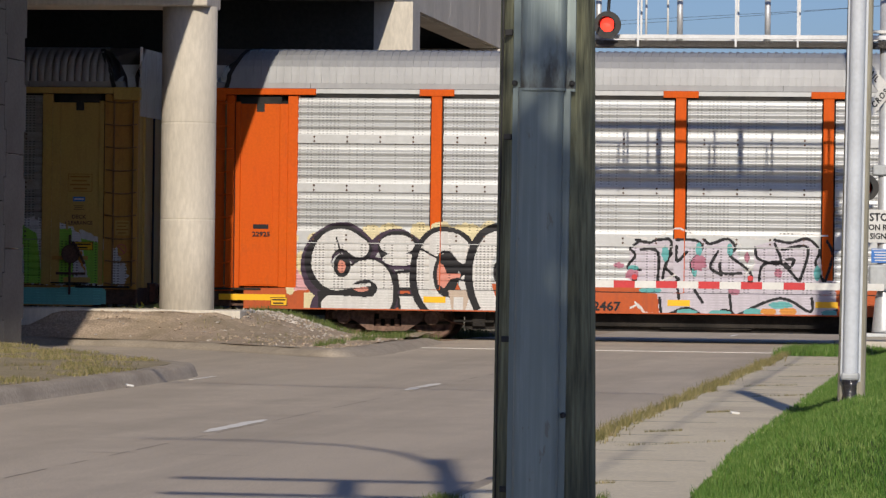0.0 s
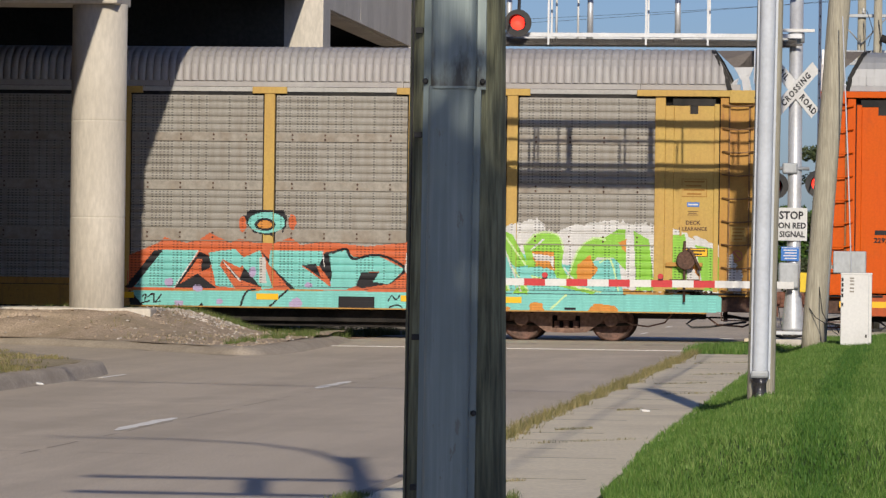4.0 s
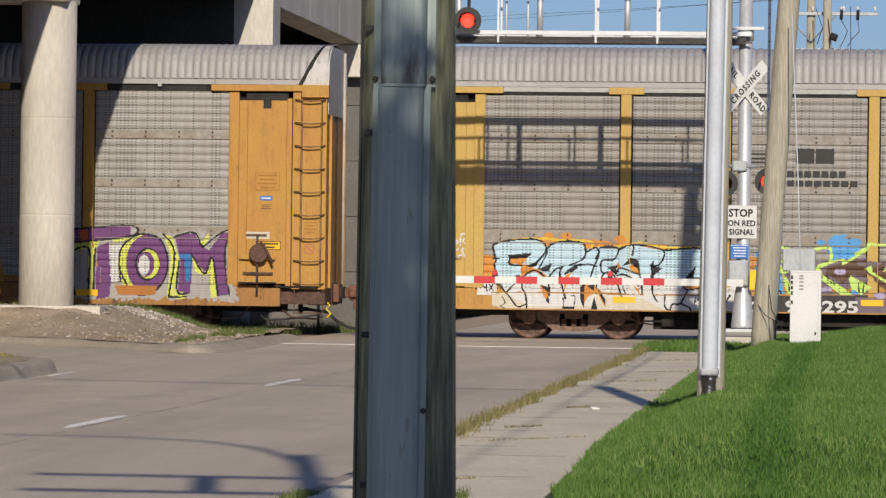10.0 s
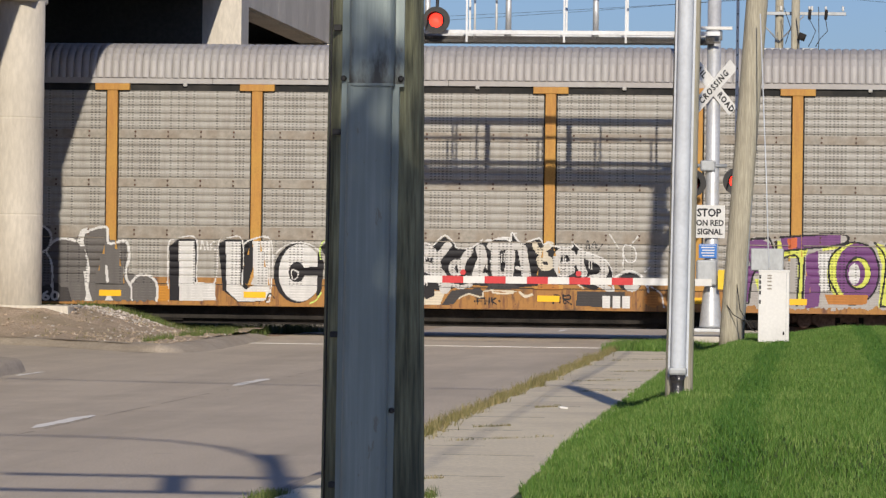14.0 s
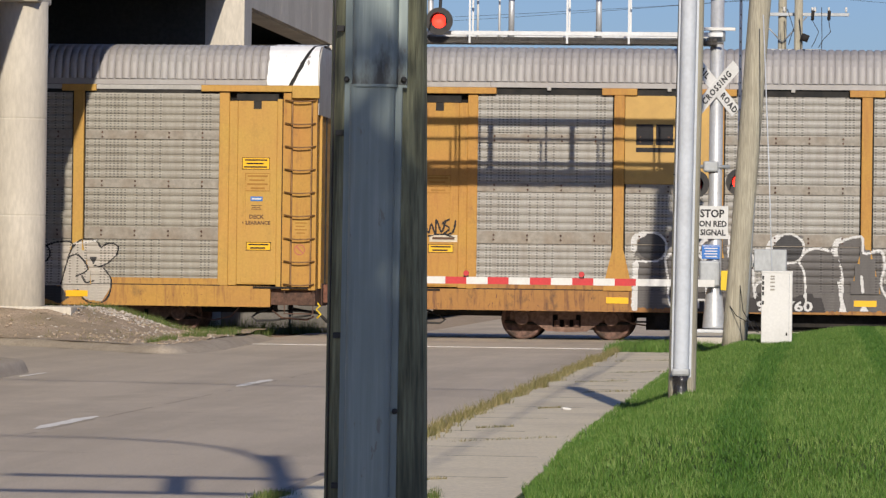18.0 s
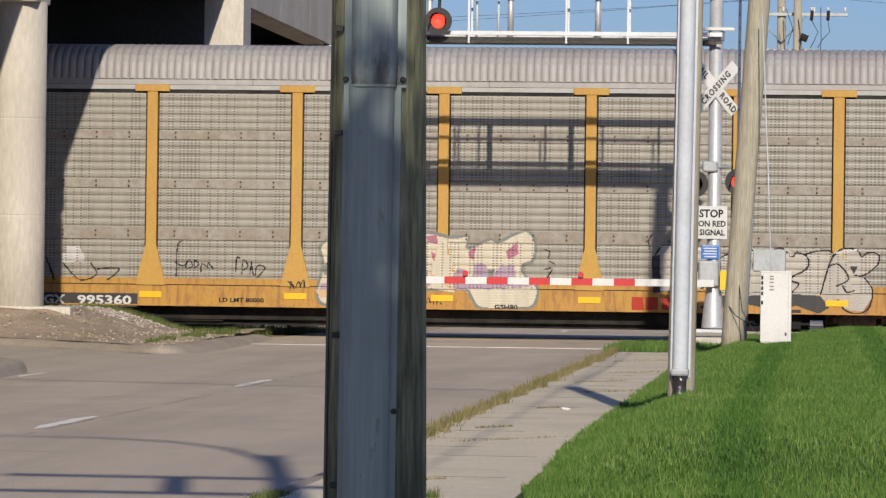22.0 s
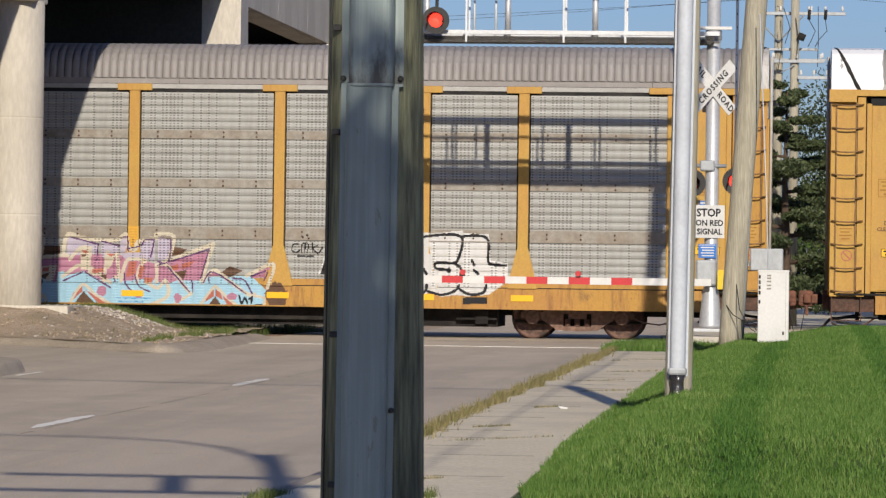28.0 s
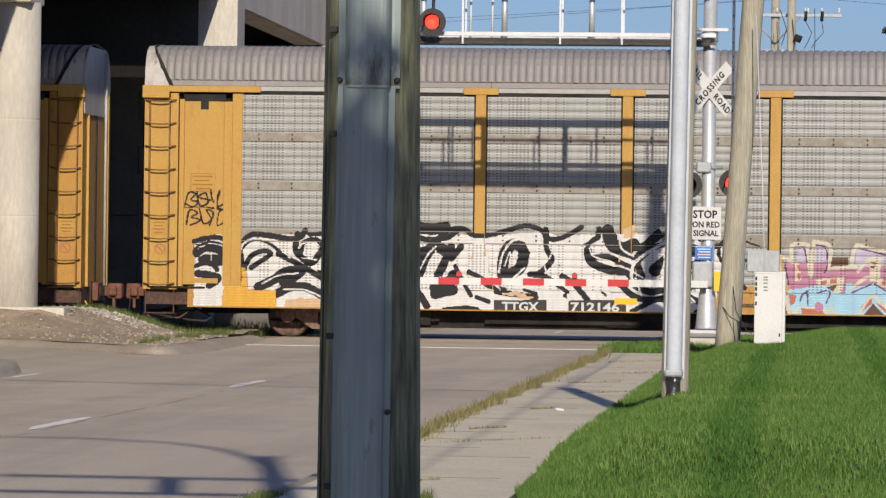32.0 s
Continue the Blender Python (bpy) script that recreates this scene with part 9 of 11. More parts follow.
g.line("sky_p", 0.018, "15.14,0.63 15.63,0.63")
g.dry()

g = Spray(car_e, "swirling black and white abstract lettering")
g.fill("whiteg", "1.02,1.90 1.21,1.98 1.56,2.02 2.03,1.91 2.15,2.03 3.16,2.04 3.71,2.08 4.64,2.21 5.11,2.18 5.26,2.10 5.85,2.07 6.74,2.08 6.76,0.58 2.68,0.53 2.67,0.93 2.12,0.94 2.08,1.37 1.69,1.33 1.58,0.55 1.03,0.54", 0.02)
g.line("ink", 0.100, "1.02,1.88 1.25,1.94 1.52,1.96 1.76,1.83 1.80,1.67")
g.line("ink", 0.230, "1.10,1.67 1.33,1.78 1.61,1.71 1.57,1.52 1.22,1.51")
g.line("ink", 0.153, "1.76,1.56 1.88,1.75 1.96,1.48 1.92,1.41")
g.line("ink", 0.115, "2.00,1.89 2.19,2.03 2.54,2.01 2.85,1.96 3.13,1.98 3.24,2.12")
g.line("ink", 0.084, "3.32,2.04 3.90,2.09 4.49,2.13 5.11,2.25")
g.line("ink", 0.100, "2.04,1.37 2.16,1.60 2.39,1.70 2.55,1.64 2.16,1.37")
g.line("ink", 0.069, "1.92,1.68 2.15,1.91 2.46,1.89 2.74,1.69")
g.line("ink", 0.192, "2.32,0.99 2.63,1.14 2.86,1.30 3.17,1.31 2.83,1.07")
g.line("ink", 0.115, "2.70,1.65 3.02,1.50 3.29,1.35 3.64,1.16 3.88,1.16")
g.line("ink", 0.130, "3.09,2.04 3.05,1.73 3.29,1.50 3.41,1.50 3.52,1.66")
g.line("ink", 0.100, "3.15,1.69 3.21,1.88 3.44,1.95 3.58,1.81 3.48,1.62")
g.line("ink", 0.192, "4.88,2.06 4.69,1.79 4.46,1.51 4.23,1.20 4.07,1.01")
g.line("ink", 0.077, "4.00,0.95 4.23,1.24")
g.line("ink", 0.176, "2.71,0.87 2.94,0.99 3.26,1.00 3.57,0.85 3.73,0.73")
g.line("ink", 0.169, "4.08,0.82 4.35,0.76 4.62,0.82 4.78,0.90")
g.line("ink", 0.046, "4.79,0.94 4.91,0.90 4.89,0.75")
g.line("ink", 0.115, "5.22,2.22 5.42,2.03 5.73,1.97 6.04,2.00 6.31,2.19")
g.line("ink", 0.176, "5.50,2.24 5.81,2.15 6.00,2.23")
g.line("ink", 0.192, "5.27,1.29 5.35,1.53 5.54,1.68")
g.line("ink", 0.215, "5.55,1.34 5.66,1.64 5.81,1.84 6.01,1.80")
g.line("ink", 0.169, "6.01,1.30 6.16,1.57 6.35,1.81")
g.line("ink", 0.192, "5.78,0.88 6.01,1.03 6.21,1.00")
g.line("ink", 0.230, "6.17,1.04 5.90,0.88")
g.line("ink", 0.138, "5.36,0.99 5.47,1.10 5.67,0.95")
g.line("ink", 0.084, "6.24,1.50 6.36,1.15 6.56,0.85")
g.line("ink", 0.038, "4.62,1.13 5.20,1.16 5.66,1.18")
g.line("ink", 0.054, "5.23,1.83 5.46,1.72 5.58,1.80")
g.line("ink", 0.130, "6.39,1.77 6.43,1.96")
g.line("ink", 0.153, "6.10,0.61 6.45,0.62")
g.line("ink", 0.115, "5.40,0.79 5.63,0.64")
g.line("ink", 0.061, "3.52,1.31 3.68,1.27 3.99,1.35")
g.line("ink", 0.069, "3.64,1.47 3.72,1.66")
g.line("ink", 0.092, "1.06,1.39 1.30,1.47 1.49,1.32")
g.line("ink", 0.153, "1.10,1.24 1.50,1.17 1.34,1.01")
g.line("whiteg", 0.027, "1.10,1.74 1.37,1.84 1.68,1.77")
g.line("whiteg", 0.023, "1.14,1.59 1.33,1.67 1.37,1.51")
g.line("whiteg", 0.034, "1.92,1.52 2.00,1.83 2.27,1.95 2.66,1.84 2.94,1.57")
g.line("whiteg", 0.031, "3.13,1.77 3.17,1.85 3.32,1.89")
g.line("whiteg", 0.046, "3.32,1.73 3.44,1.85")
g.line("whiteg", 0.027, "4.19,1.20 4.42,1.55 4.69,1.83 4.88,2.06")
g.line("whiteg", 0.034, "4.49,1.55 4.61,1.71")
g.line("whiteg", 0.031, "2.40,1.06 2.71,1.22 3.10,1.27")
g.line("whiteg", 0.031, "2.83,0.95 3.26,0.94 3.69,0.75")
g.line("whiteg", 0.038, "5.58,1.34 5.70,1.65 5.85,1.80")
g.line("whiteg", 0.038, "5.70,1.53 5.74,1.65 5.68,1.41")
g.line("whiteg", 0.031, "6.05,1.34 6.20,1.61")
g.line("whiteg", 0.031, "5.82,0.92 5.78,1.18 5.89,1.38 5.93,1.69")
g.line("whiteg", 0.031, "5.20,1.18 5.63,1.18 6.28,1.21")
g.line("whiteg", 0.031, "5.44,0.91 5.71,0.61")
g.line("whiteg", 0.031, "4.19,0.78 4.50,0.76")
g.line("whiteg", 0.023, "6.40,1.04 6.24,1.46")
g.line("whiteg", 0.027, "5.47,1.37 5.54,1.57")
g.line("whiteg", 0.034, "1.22,1.13 1.42,1.13")
g.line("whiteg", 0.023, "3.17,1.58 3.48,1.54")
g.line("whiteg", 0.031, "6.01,1.03 6.17,1.15")
g.fill("yellow_p", "1.58,0.55 1.62,0.92 1.73,1.33 2.04,1.37 2.11,0.92 2.67,0.93 2.68,0.55")
g.fill("yellow_p", "5.07,0.89 5.38,0.89 5.36,0.53 5.05,0.52")
g.fill("peach", "2.87,0.76 3.49,0.79 3.73,0.58 2.83,0.57", 0.03)
g.fill("brownp", "1.75,1.27 1.98,1.29 2.00,1.10 1.75,1.09")
g.fill("whiteg", "5.09,1.74 6.41,2.03 6.88,2.04 7.97,2.16 8.75,1.94 9.14,1.91 10.30,2.08 10.32,0.62 5.42,0.51", 0.02)
g.fill("whiteg", "6.80,2.03 10.30,2.15 10.30,1.81 6.81,1.73", 0.02)
g.line("ink", 0.169, "5.21,1.36 5.44,1.63 5.60,1.75")
g.line("ink", 0.230, "5.49,1.28 5.64,1.67 5.83,1.83 6.03,1.75")
g.line("ink", 0.169, "5.88,1.25 6.03,1.56 6.14,1.83")
g.line("ink", 0.230, "5.84,1.02 6.11,1.10 6.19,1.26")
g.line("ink", 0.207, "5.84,0.90 6.19,0.98")
g.line("ink", 0.138, "5.29,1.05 5.49,0.94 5.69,0.63")
g.line("ink", 0.084, "6.23,1.45 6.39,1.14 6.55,0.87")
g.line("ink", 0.130, "6.15,1.60 6.34,1.84")
g.line("ink", 0.100, "5.24,2.17 5.48,2.02 5.83,1.98 6.14,2.18 6.41,2.18 6.57,2.07 6.88,2.07 7.19,2.15 7.58,2.26 7.89,2.20 8.09,2.01 8.36,2.05 8.71,2.25")
g.line("ink", 0.230, "5.40,2.19 5.79,2.18 6.02,2.22")
g.line("ink", 0.230, "7.16,1.31 7.20,1.69 7.35,1.89 7.55,1.85")
g.line("ink", 0.230, "7.20,1.27 7.51,1.43 7.59,1.77")
g.line("ink", 0.100, "6.50,1.34 6.74,1.22 6.89,1.07 7.21,1.00")
g.line("ink", 0.115, "7.05,0.96 7.33,0.92 7.60,0.89 7.83,0.85")
g.line("ink", 0.069, "7.60,1.00 7.83,0.93")
g.line("ink", 0.115, "7.71,1.31 7.98,1.28 8.30,1.13 8.61,0.98 8.80,0.79")
g.line("ink", 0.115, "8.01,2.20 8.03,1.82 8.13,1.59 7.87,1.31")
g.line("ink", 0.038, "8.29,1.49 8.52,1.46")
g.line("ink", 0.046, "8.87,1.40 9.15,1.39")
g.line("ink", 0.130, "8.83,1.83 8.91,1.64 9.26,1.45 9.65,1.38 9.81,1.15")
g.line("ink", 0.115, "8.79,1.87 9.02,2.02 9.06,2.22")
g.line("ink", 0.253, "9.29,2.06 9.33,1.87 9.53,1.84")
g.line("ink", 0.153, "9.60,1.91 9.91,1.88 10.22,2.15")
g.line("ink", 0.115, "9.34,1.18 9.69,1.07 9.93,0.84 10.20,0.96")
g.line("ink", 0.192, "9.77,1.34 10.04,1.27 10.23,1.58")
g.line("ink", 0.153, "9.93,1.03 10.23,1.15")
g.line("ink", 0.092, "8.41,0.90 8.69,0.82")
g.line("ink", 0.153, "6.04,0.56 6.43,0.60 6.67,0.57")
g.line("ink", 0.092, "6.66,0.84 6.90,0.76")
g.line("ink", 0.061, "8.33,1.24 8.76,0.98")
g.line("ink", 0.192, "10.26,1.73 10.11,1.46")
g.line("whiteg", 0.034, "5.52,1.36 5.68,1.67 5.83,1.83")
g.line("whiteg", 0.031, "5.72,1.13 5.80,1.48 5.83,1.75")
g.line("whiteg", 0.038, "5.18,1.18 5.57,1.13 5.84,1.21 6.27,1.20")
g.line("whiteg", 0.034, "5.41,1.13 5.77,0.75 5.73,0.59")
g.line("whiteg", 0.031, "6.26,1.53 6.34,1.37")
g.line("whiteg", 0.042, "7.09,1.34 7.16,1.69 7.35,1.96 7.58,1.97 7.70,1.78")
g.line("whiteg", 0.031, "7.20,1.46 7.28,1.69 7.31,1.73 7.34,1.54")
g.line("whiteg", 0.046, "6.97,1.11 7.28,1.15 7.59,1.43")
g.line("whiteg", 0.031, "7.98,1.55 8.06,1.32 8.37,1.17 8.61,0.94")
g.line("whiteg", 0.031, "8.05,1.90 8.13,1.78 8.09,1.63")
g.line("whiteg", 0.054, "8.83,1.79 9.14,1.72 9.45,1.57 9.69,1.45 9.92,1.30")
g.line("whiteg", 0.031, "9.56,2.11 9.72,2.22 9.80,2.07 9.64,1.95")
g.line("whiteg", 0.031, "9.06,1.98 8.87,1.87")
g.line("whiteg", 0.027, "8.95,1.60 9.22,1.49")
g.line("whiteg", 0.034, "9.73,1.15 9.69,1.38 9.84,1.61 10.26,2.08")
g.line("whiteg", 0.031, "9.92,1.15 10.12,1.07")
g.line("whiteg", 0.034, "6.43,0.91 6.27,1.26")
g.line("whiteg", 0.031, "6.81,1.30 7.13,1.00")
g.fill("peach", "7.13,0.92 7.44,0.98 7.79,0.85 7.72,0.81", 0.03)
g.fill("peach", "9.52,2.22 9.75,2.30 9.79,2.15 9.60,2.03", 0.04)
g.fill("grey", "7.00,0.79 8.05,0.81 8.05,0.55 7.00,0.54")
g.fill("grey", "8.47,0.80 9.59,0.82 9.59,0.57 8.48,0.55")
g.fill("yellow_p", "5.12,0.91 5.37,0.92 5.37,0.55 5.12,0.55")
g.line("amber_p", 0.031, "5.14,0.89 5.37,0.90")
g.fill("whiteg", "8.21,1.86 8.84,1.91 9.08,1.87 9.78,1.69 10.40,2.04 10.95,2.05 11.49,1.90 11.80,2.04 11.88,1.98 11.61,1.67 11.58,1.51 11.97,1.10 11.39,1.09 11.35,0.59 8.58,0.55 8.38,1.09", 0.02)
g.line("ink", 0.069, "9.03,2.24 9.05,2.10 8.88,1.96 8.82,1.79")
g.line("ink", 0.169, "8.84,1.79 8.92,1.56 9.28,1.41 9.63,1.37 9.83,1.11")
g.line("ink", 0.115, "8.92,1.64 9.23,1.68 9.55,1.53 9.82,1.42")
g.line("ink", 0.253, "9.23,2.18 9.31,1.95 9.54,1.84 9.74,1.92")
g.line("ink", 0.077, "9.15,2.14 9.27,1.83 9.55,1.72 9.82,1.65")
g.line("ink", 0.084, "9.74,1.65 10.01,1.88 10.32,2.12")
g.line("ink", 0.115, "9.82,1.57 10.09,1.84 10.48,1.96 10.79,1.95 11.10,1.86")
g.line("ink", 0.253, "10.17,1.42 10.48,1.66 10.87,1.81")
g.line("ink", 0.192, "10.45,1.39 10.80,1.43 11.03,1.59")
g.line("ink", 0.230, "10.37,1.58 10.52,1.81")
g.line("ink", 0.130, "10.48,2.23 10.71,2.20 10.87,2.24")
g.line("ink", 0.100, "10.87,2.20 11.10,2.01 11.38,1.90 11.57,2.02 11.84,2.04")
g.line("ink", 0.069, "11.42,1.86 11.42,1.71 11.57,1.55 11.88,1.62 12.19,1.70")
g.line("ink", 0.092, "11.57,1.55 11.60,1.36 11.73,1.21 11.93,1.10")
g.line("ink", 0.115, "11.00,1.24 11.27,1.28 11.58,1.25")
g.line("ink", 0.153, "9.90,1.30 9.82,1.49")
g.line("ink", 0.153, "9.79,1.11 10.10,0.99 10.41,1.08")
g.line("ink", 0.130, "9.48,1.14 9.75,0.91 10.03,0.84 10.42,0.88")
g.line("ink", 0.115, "10.65,1.08 10.88,0.89 11.24,0.74")
g.line("ink", 0.100, "10.73,1.04 11.04,1.12 11.35,1.09")
g.line("ink", 0.115, "8.34,1.28 8.58,1.13 8.85,0.82")
g.line("ink", 0.077, "8.15,1.16 8.46,0.97")
g.line("ink", 0.046, "9.21,0.91 9.13,0.98")
g.line("ink", 0.100, "9.72,0.60 10.10,0.80")
g.line("ink", 0.153, "11.00,0.58 11.31,0.66")
g.line("ink", 0.038, "11.84,2.04 12.23,1.91")
g.line("whiteg", 0.034, "8.88,1.83 8.96,1.68 9.31,1.56 9.71,1.41")
g.line("whiteg", 0.042, "9.46,2.11 9.51,1.84 9.74,1.69")
g.line("whiteg", 0.061, "9.75,1.11 9.71,1.34 9.78,1.57 10.09,1.81 10.48,2.00 10.95,1.97 11.14,1.86")
g.line("whiteg", 0.054, "10.29,1.85 10.37,1.69 10.29,1.34 10.10,1.15")
g.line("whiteg", 0.034, "10.49,1.42 10.52,1.66 10.79,1.74 10.80,1.54 10.68,1.39")
g.line("whiteg", 0.034, "10.33,1.15 10.72,1.35 11.07,1.51")
g.line("whiteg", 0.046, "11.11,1.78 11.26,1.59 11.50,1.55")
g.line("whiteg", 0.031, "10.48,2.08 10.79,2.08 11.06,1.93")
g.line("whiteg", 0.027, "9.63,1.45 9.94,1.26")
g.line("whiteg", 0.034, "9.91,0.92 9.79,1.26")
g.line("whiteg", 0.027, "10.18,0.92 10.34,0.96")
g.line("whiteg", 0.034, "10.69,1.08 10.96,0.81")
g.line("whiteg", 0.023, "10.99,1.31 11.31,1.36")
g.fill("grey", "8.50,0.81 9.60,0.83 9.61,0.56 8.51,0.55")
g.fill("peach", "9.62,2.26 9.73,2.26 9.74,2.07 9.62,2.07", 0.04)
g.dry()



# lettering and plates on the wagons
g = Spray(car_e, "black scrawled tag on the end door", 2.5)
g.line("ink", 0.034, "0.82,2.58 0.90,2.84 1.04,2.82 0.94,2.70 1.10,2.66 0.98,2.56 0.86,2.62")
g.line("ink", 0.034, "1.06,2.86 1.12,2.60 1.28,2.64 1.24,2.84 1.10,2.76 1.34,2.70")
g.line("ink", 0.034, "1.34,2.90 1.40,2.66 1.52,2.88 1.46,2.58 1.66,2.66")
g.line("ink", 0.034, "0.86,2.22 0.92,2.50 1.08,2.44 0.96,2.36 1.14,2.30 0.94,2.20")
g.line("ink", 0.034, "1.12,2.52 1.20,2.24 1.36,2.32 1.26,2.50 1.40,2.44 1.32,2.20")
g.line("ink", 0.034, "1.36,2.54 1.64,2.50 1.52,2.48 1.48,2.20 1.62,2.28")
g.line("ink", 0.022, "0.78,2.54 1.20,2.56 1.68,2.52")
g.dry()
g = Spray(car_c, "black scrawled tag on the end door")
g.line("ink", 0.034, "0.92,2.36 1.00,2.08 1.06,2.26 1.14,2.06 1.16,2.34 1.26,2.10 1.34,2.32")
g.line("ink", 0.034, "1.44,2.36 1.28,2.28 1.42,2.18 1.30,2.06 1.48,2.10 1.54,2.32")
g.line("ink", 0.024, "1.00,2.02 1.26,2.06 1.52,2.00")
g.dry()

stencil(car_b, "TTGX", 7.24, 0.69, 0.70, 0.24, "white")
stencil(car_b, "994295", 8.62, 0.71, 1.43, 0.25, "white")
stencil(car_b, "LD LMT 80000", 11.40, 0.67, 0.88, 0.09, "white")
stencil(car_c, "TTGX", 6.56, 0.76, 0.56, 0.19, "white")
stencil(car_c, "991760", 8.03, 0.73, 1.10, 0.21, "white")
mark_bar(car_c, 19.47, 0.75, 0.15, 0.24, "white")
mark_bar(car_c, 19.67, 0.75, 0.15, 0.24, "white")
mark_bar(car_c, 19.86, 0.75, 0.15, 0.24, "white")
mark_bar(car_d, 8.12, 0.68, 2.45, 0.27, "grey")
stencil(car_d, "TTGX", 7.50, 0.68, 0.78, 0.19, "white")
stencil(car_d, "995360", 8.68, 0.68, 1.09, 0.19, "white")
stencil(car_d, "LD LMT 80000", 11.43, 0.71, 0.90, 0.09, "ink")
stencil(car_d, "GSH80", 16.69, 0.64, 0.46, 0.10, "ink")
stencil(car_e, "TTGX", 7.53, 0.67, 0.73, 0.19, "white")
stencil(car_e, "712146", 9.00, 0.68, 0.96, 0.19, "white")
stencil(car_e, "LD LMT 80000", 11.78, 0.75, 0.70, 0.08, "ink")
stencil(car_a, "302467", 8.05, 0.72, 0.82, 0.19, "ink")
stencil(car_a, "22925", 1.24, 2.06, 0.36, 0.10, "ink")
mark_bar(car_a, 1.23, 2.21, 0.31, 0.09, "ink")
mark_bar(car_a, 7.23, 0.72, 0.38, 0.18, "ink")
mark_bar(car_b, 7.42, 3.69, 0.86, 0.03, "inkgrey")
mark_bar(car_b, 7.42, 3.61, 0.86, 0.03, "inkgrey")
mark_bar(car_b, 7.42, 3.53, 0.86, 0.03, "inkgrey")
for x_, w_ in ((8.26, 0.36), (8.65, 0.36)):
    mark_bar(car_b, x_, 3.66, w_, 0.29, "inkgrey")
for k_ in range(7):
    mark_bar(car_b, 7.98 + 0.168 * k_, 3.31, 0.135, 0.12, "inkgrey")
for k_ in range(8):
    mark_bar(car_b, 7.985 + 0.176 * k_, 3.12, 0.14, 0.12, "inkgrey")


def plate(car, x, z, w, h, base, rows, ink="ink", rim=True, name="placard"):
    """A small notice: thin plate, rim and bars for its lines."""
    y = min(face_y(x, z, False), 0.0) - 0.006
    p = part(name, boxed(-w / 2, w / 2, 0.0, 0.004, -h / 2, h / 2), base, car)
    p.matrix_local = pose(x, y, z)
    bm = bmesh.new()
    if rim:
        for a in (-1, 1):
            box(bm, -w / 2, w / 2, -0.003, 0.0, a * (h / 2 - 0.008) - 0.006, a * (h / 2 - 0.008) + 0.006)
            box(bm, a * (w / 2 - 0.008) - 0.006, a * (w / 2 - 0.008) + 0.006, -0.003, 0.0, -h / 2, h / 2)
        part("rim", bm, ink_of(ink), p)
    else:
        bm.free()
    for k in range(rows):
        zz = h / 2 - (k + 0.75) * h / (rows + 0.5)
        ww = w * (0.40, 0.34, 0.42, 0.28, 0.37)[k % 5]
        part("text_bar", boxed(-ww, ww * (1.0, 0.8, 0.95)[k % 3], -0.004, 0.0, zz - h / rows * 0.17, zz + h / rows * 0.17), ink_of(ink), p)
    return p


def crossed_disc(car, x, z, r):
    """The faded red no-walking disc by a ladder."""
    bm = bmesh.new()
    n = 24
    for a, b in ((r, r * 0.82),):
        o = [bm.verts.new((math.cos(6.2832 * k / n) * a, -0.002, math.sin(6.2832 * k / n) * a)) for k in range(n)]
        i = [bm.verts.new((math.cos(6.2832 * k / n) * b, -0.002, math.sin(6.2832 * k / n) * b)) for k in range(n)]
        for k in range(n):
            bm.faces.new((o[k], o[(k + 1) % n], i[(k + 1) % n], i[k]))
    v = box(bm, -r * 0.9, r * 0.9, -0.003, -0.001, -0.014, 0.014)
    bmesh.ops.rotate(bm, matrix=Matrix.Rotation(radians(45), 3, "Y"), verts=v)
    part("warning_disc", bm, ink_of("brick"), car, "faded red warning disc").matrix_local = pose(x, 0.016, z)


for car_, pt in ((car_b, "lemon"), (car_c, "amber"), (car_d, "yellow"), (car_e, "yellow"), (car_f, "yellow")):
    for xc, flip_ in ((1.20, 1), (CAR_L - 1.20, -1)):
        crossed_disc(car_, 0.33 if flip_ > 0 else CAR_L - 0.33, 1.72, 0.11)
        if car_ is car_b and flip_ > 0:
            continue
        plate(car_, xc - 0.02 * flip_, 3.05, 0.50, 0.36, M[pt], 4, "brownp")
        if flip_ < 0:
            plate(car_, xc, 2.72, 0.24, 0.09, M["blue"], 1, "white", False)
            plate(car_, xc, 2.55, 0.26, 0.12, M[pt], 3, "brown", False)
        plate(car_, xc + 0.05, 1.78, 0.50, 0.17, M["reflector"], 2)
        plate(car_, 0.33 if flip_ > 0 else CAR_L - 0.33, 2.15, 0.30, 0.30, M[pt], 4, "brownp", False).matrix_local = pose(0.31 if flip_ > 0 else CAR_L - 0.31, 0.014, 2.15)
plate(car_d, CAR_L - 1.22, 3.42, 0.56, 0.24, M["reflector"], 3)
plate(car_c, 1.30, 1.98, 0.55, 0.14, ink_of("creamw"), 1, "brown", False)
plate(car_c, CAR_L - 1.40, 1.98, 0.55, 0.14, ink_of("creamw"), 1, "brown", False)
plate(car_b, 1.25, 1.57, 0.55, 0.06, M["lemon"], 1, "brown", True)
for k_ in range(5):
    mark_bar(car_b, 1.66, 3.02 + 0.085 * k_, 0.045, 0.055, "brownp")
plate(car_a, 1.62, 0.72, 0.34, 0.17, M["reflector"], 2)
plate(car_e, 1.62, 1.62, 0.26, 0.20, M["reflector"], 3)
part("side_band", boxed(0.4, 1.75, -0.034, -0.028, 0.74, 0.86), M["reflector"], car_a)

for car_, xd_ in ((car_b, CAR_L - 1.2), (car_d, CAR_L - 1.2), (car_e, CAR_L - 1.2), (car_d, 1.2)):
    words("DECK", 0.11, ink_of("brown"), car_, (xd_, -0.005, 2.36))
    words("CLEARANCE", 0.10, ink_of("brown"), car_, (xd_, -0.005, 2.24))

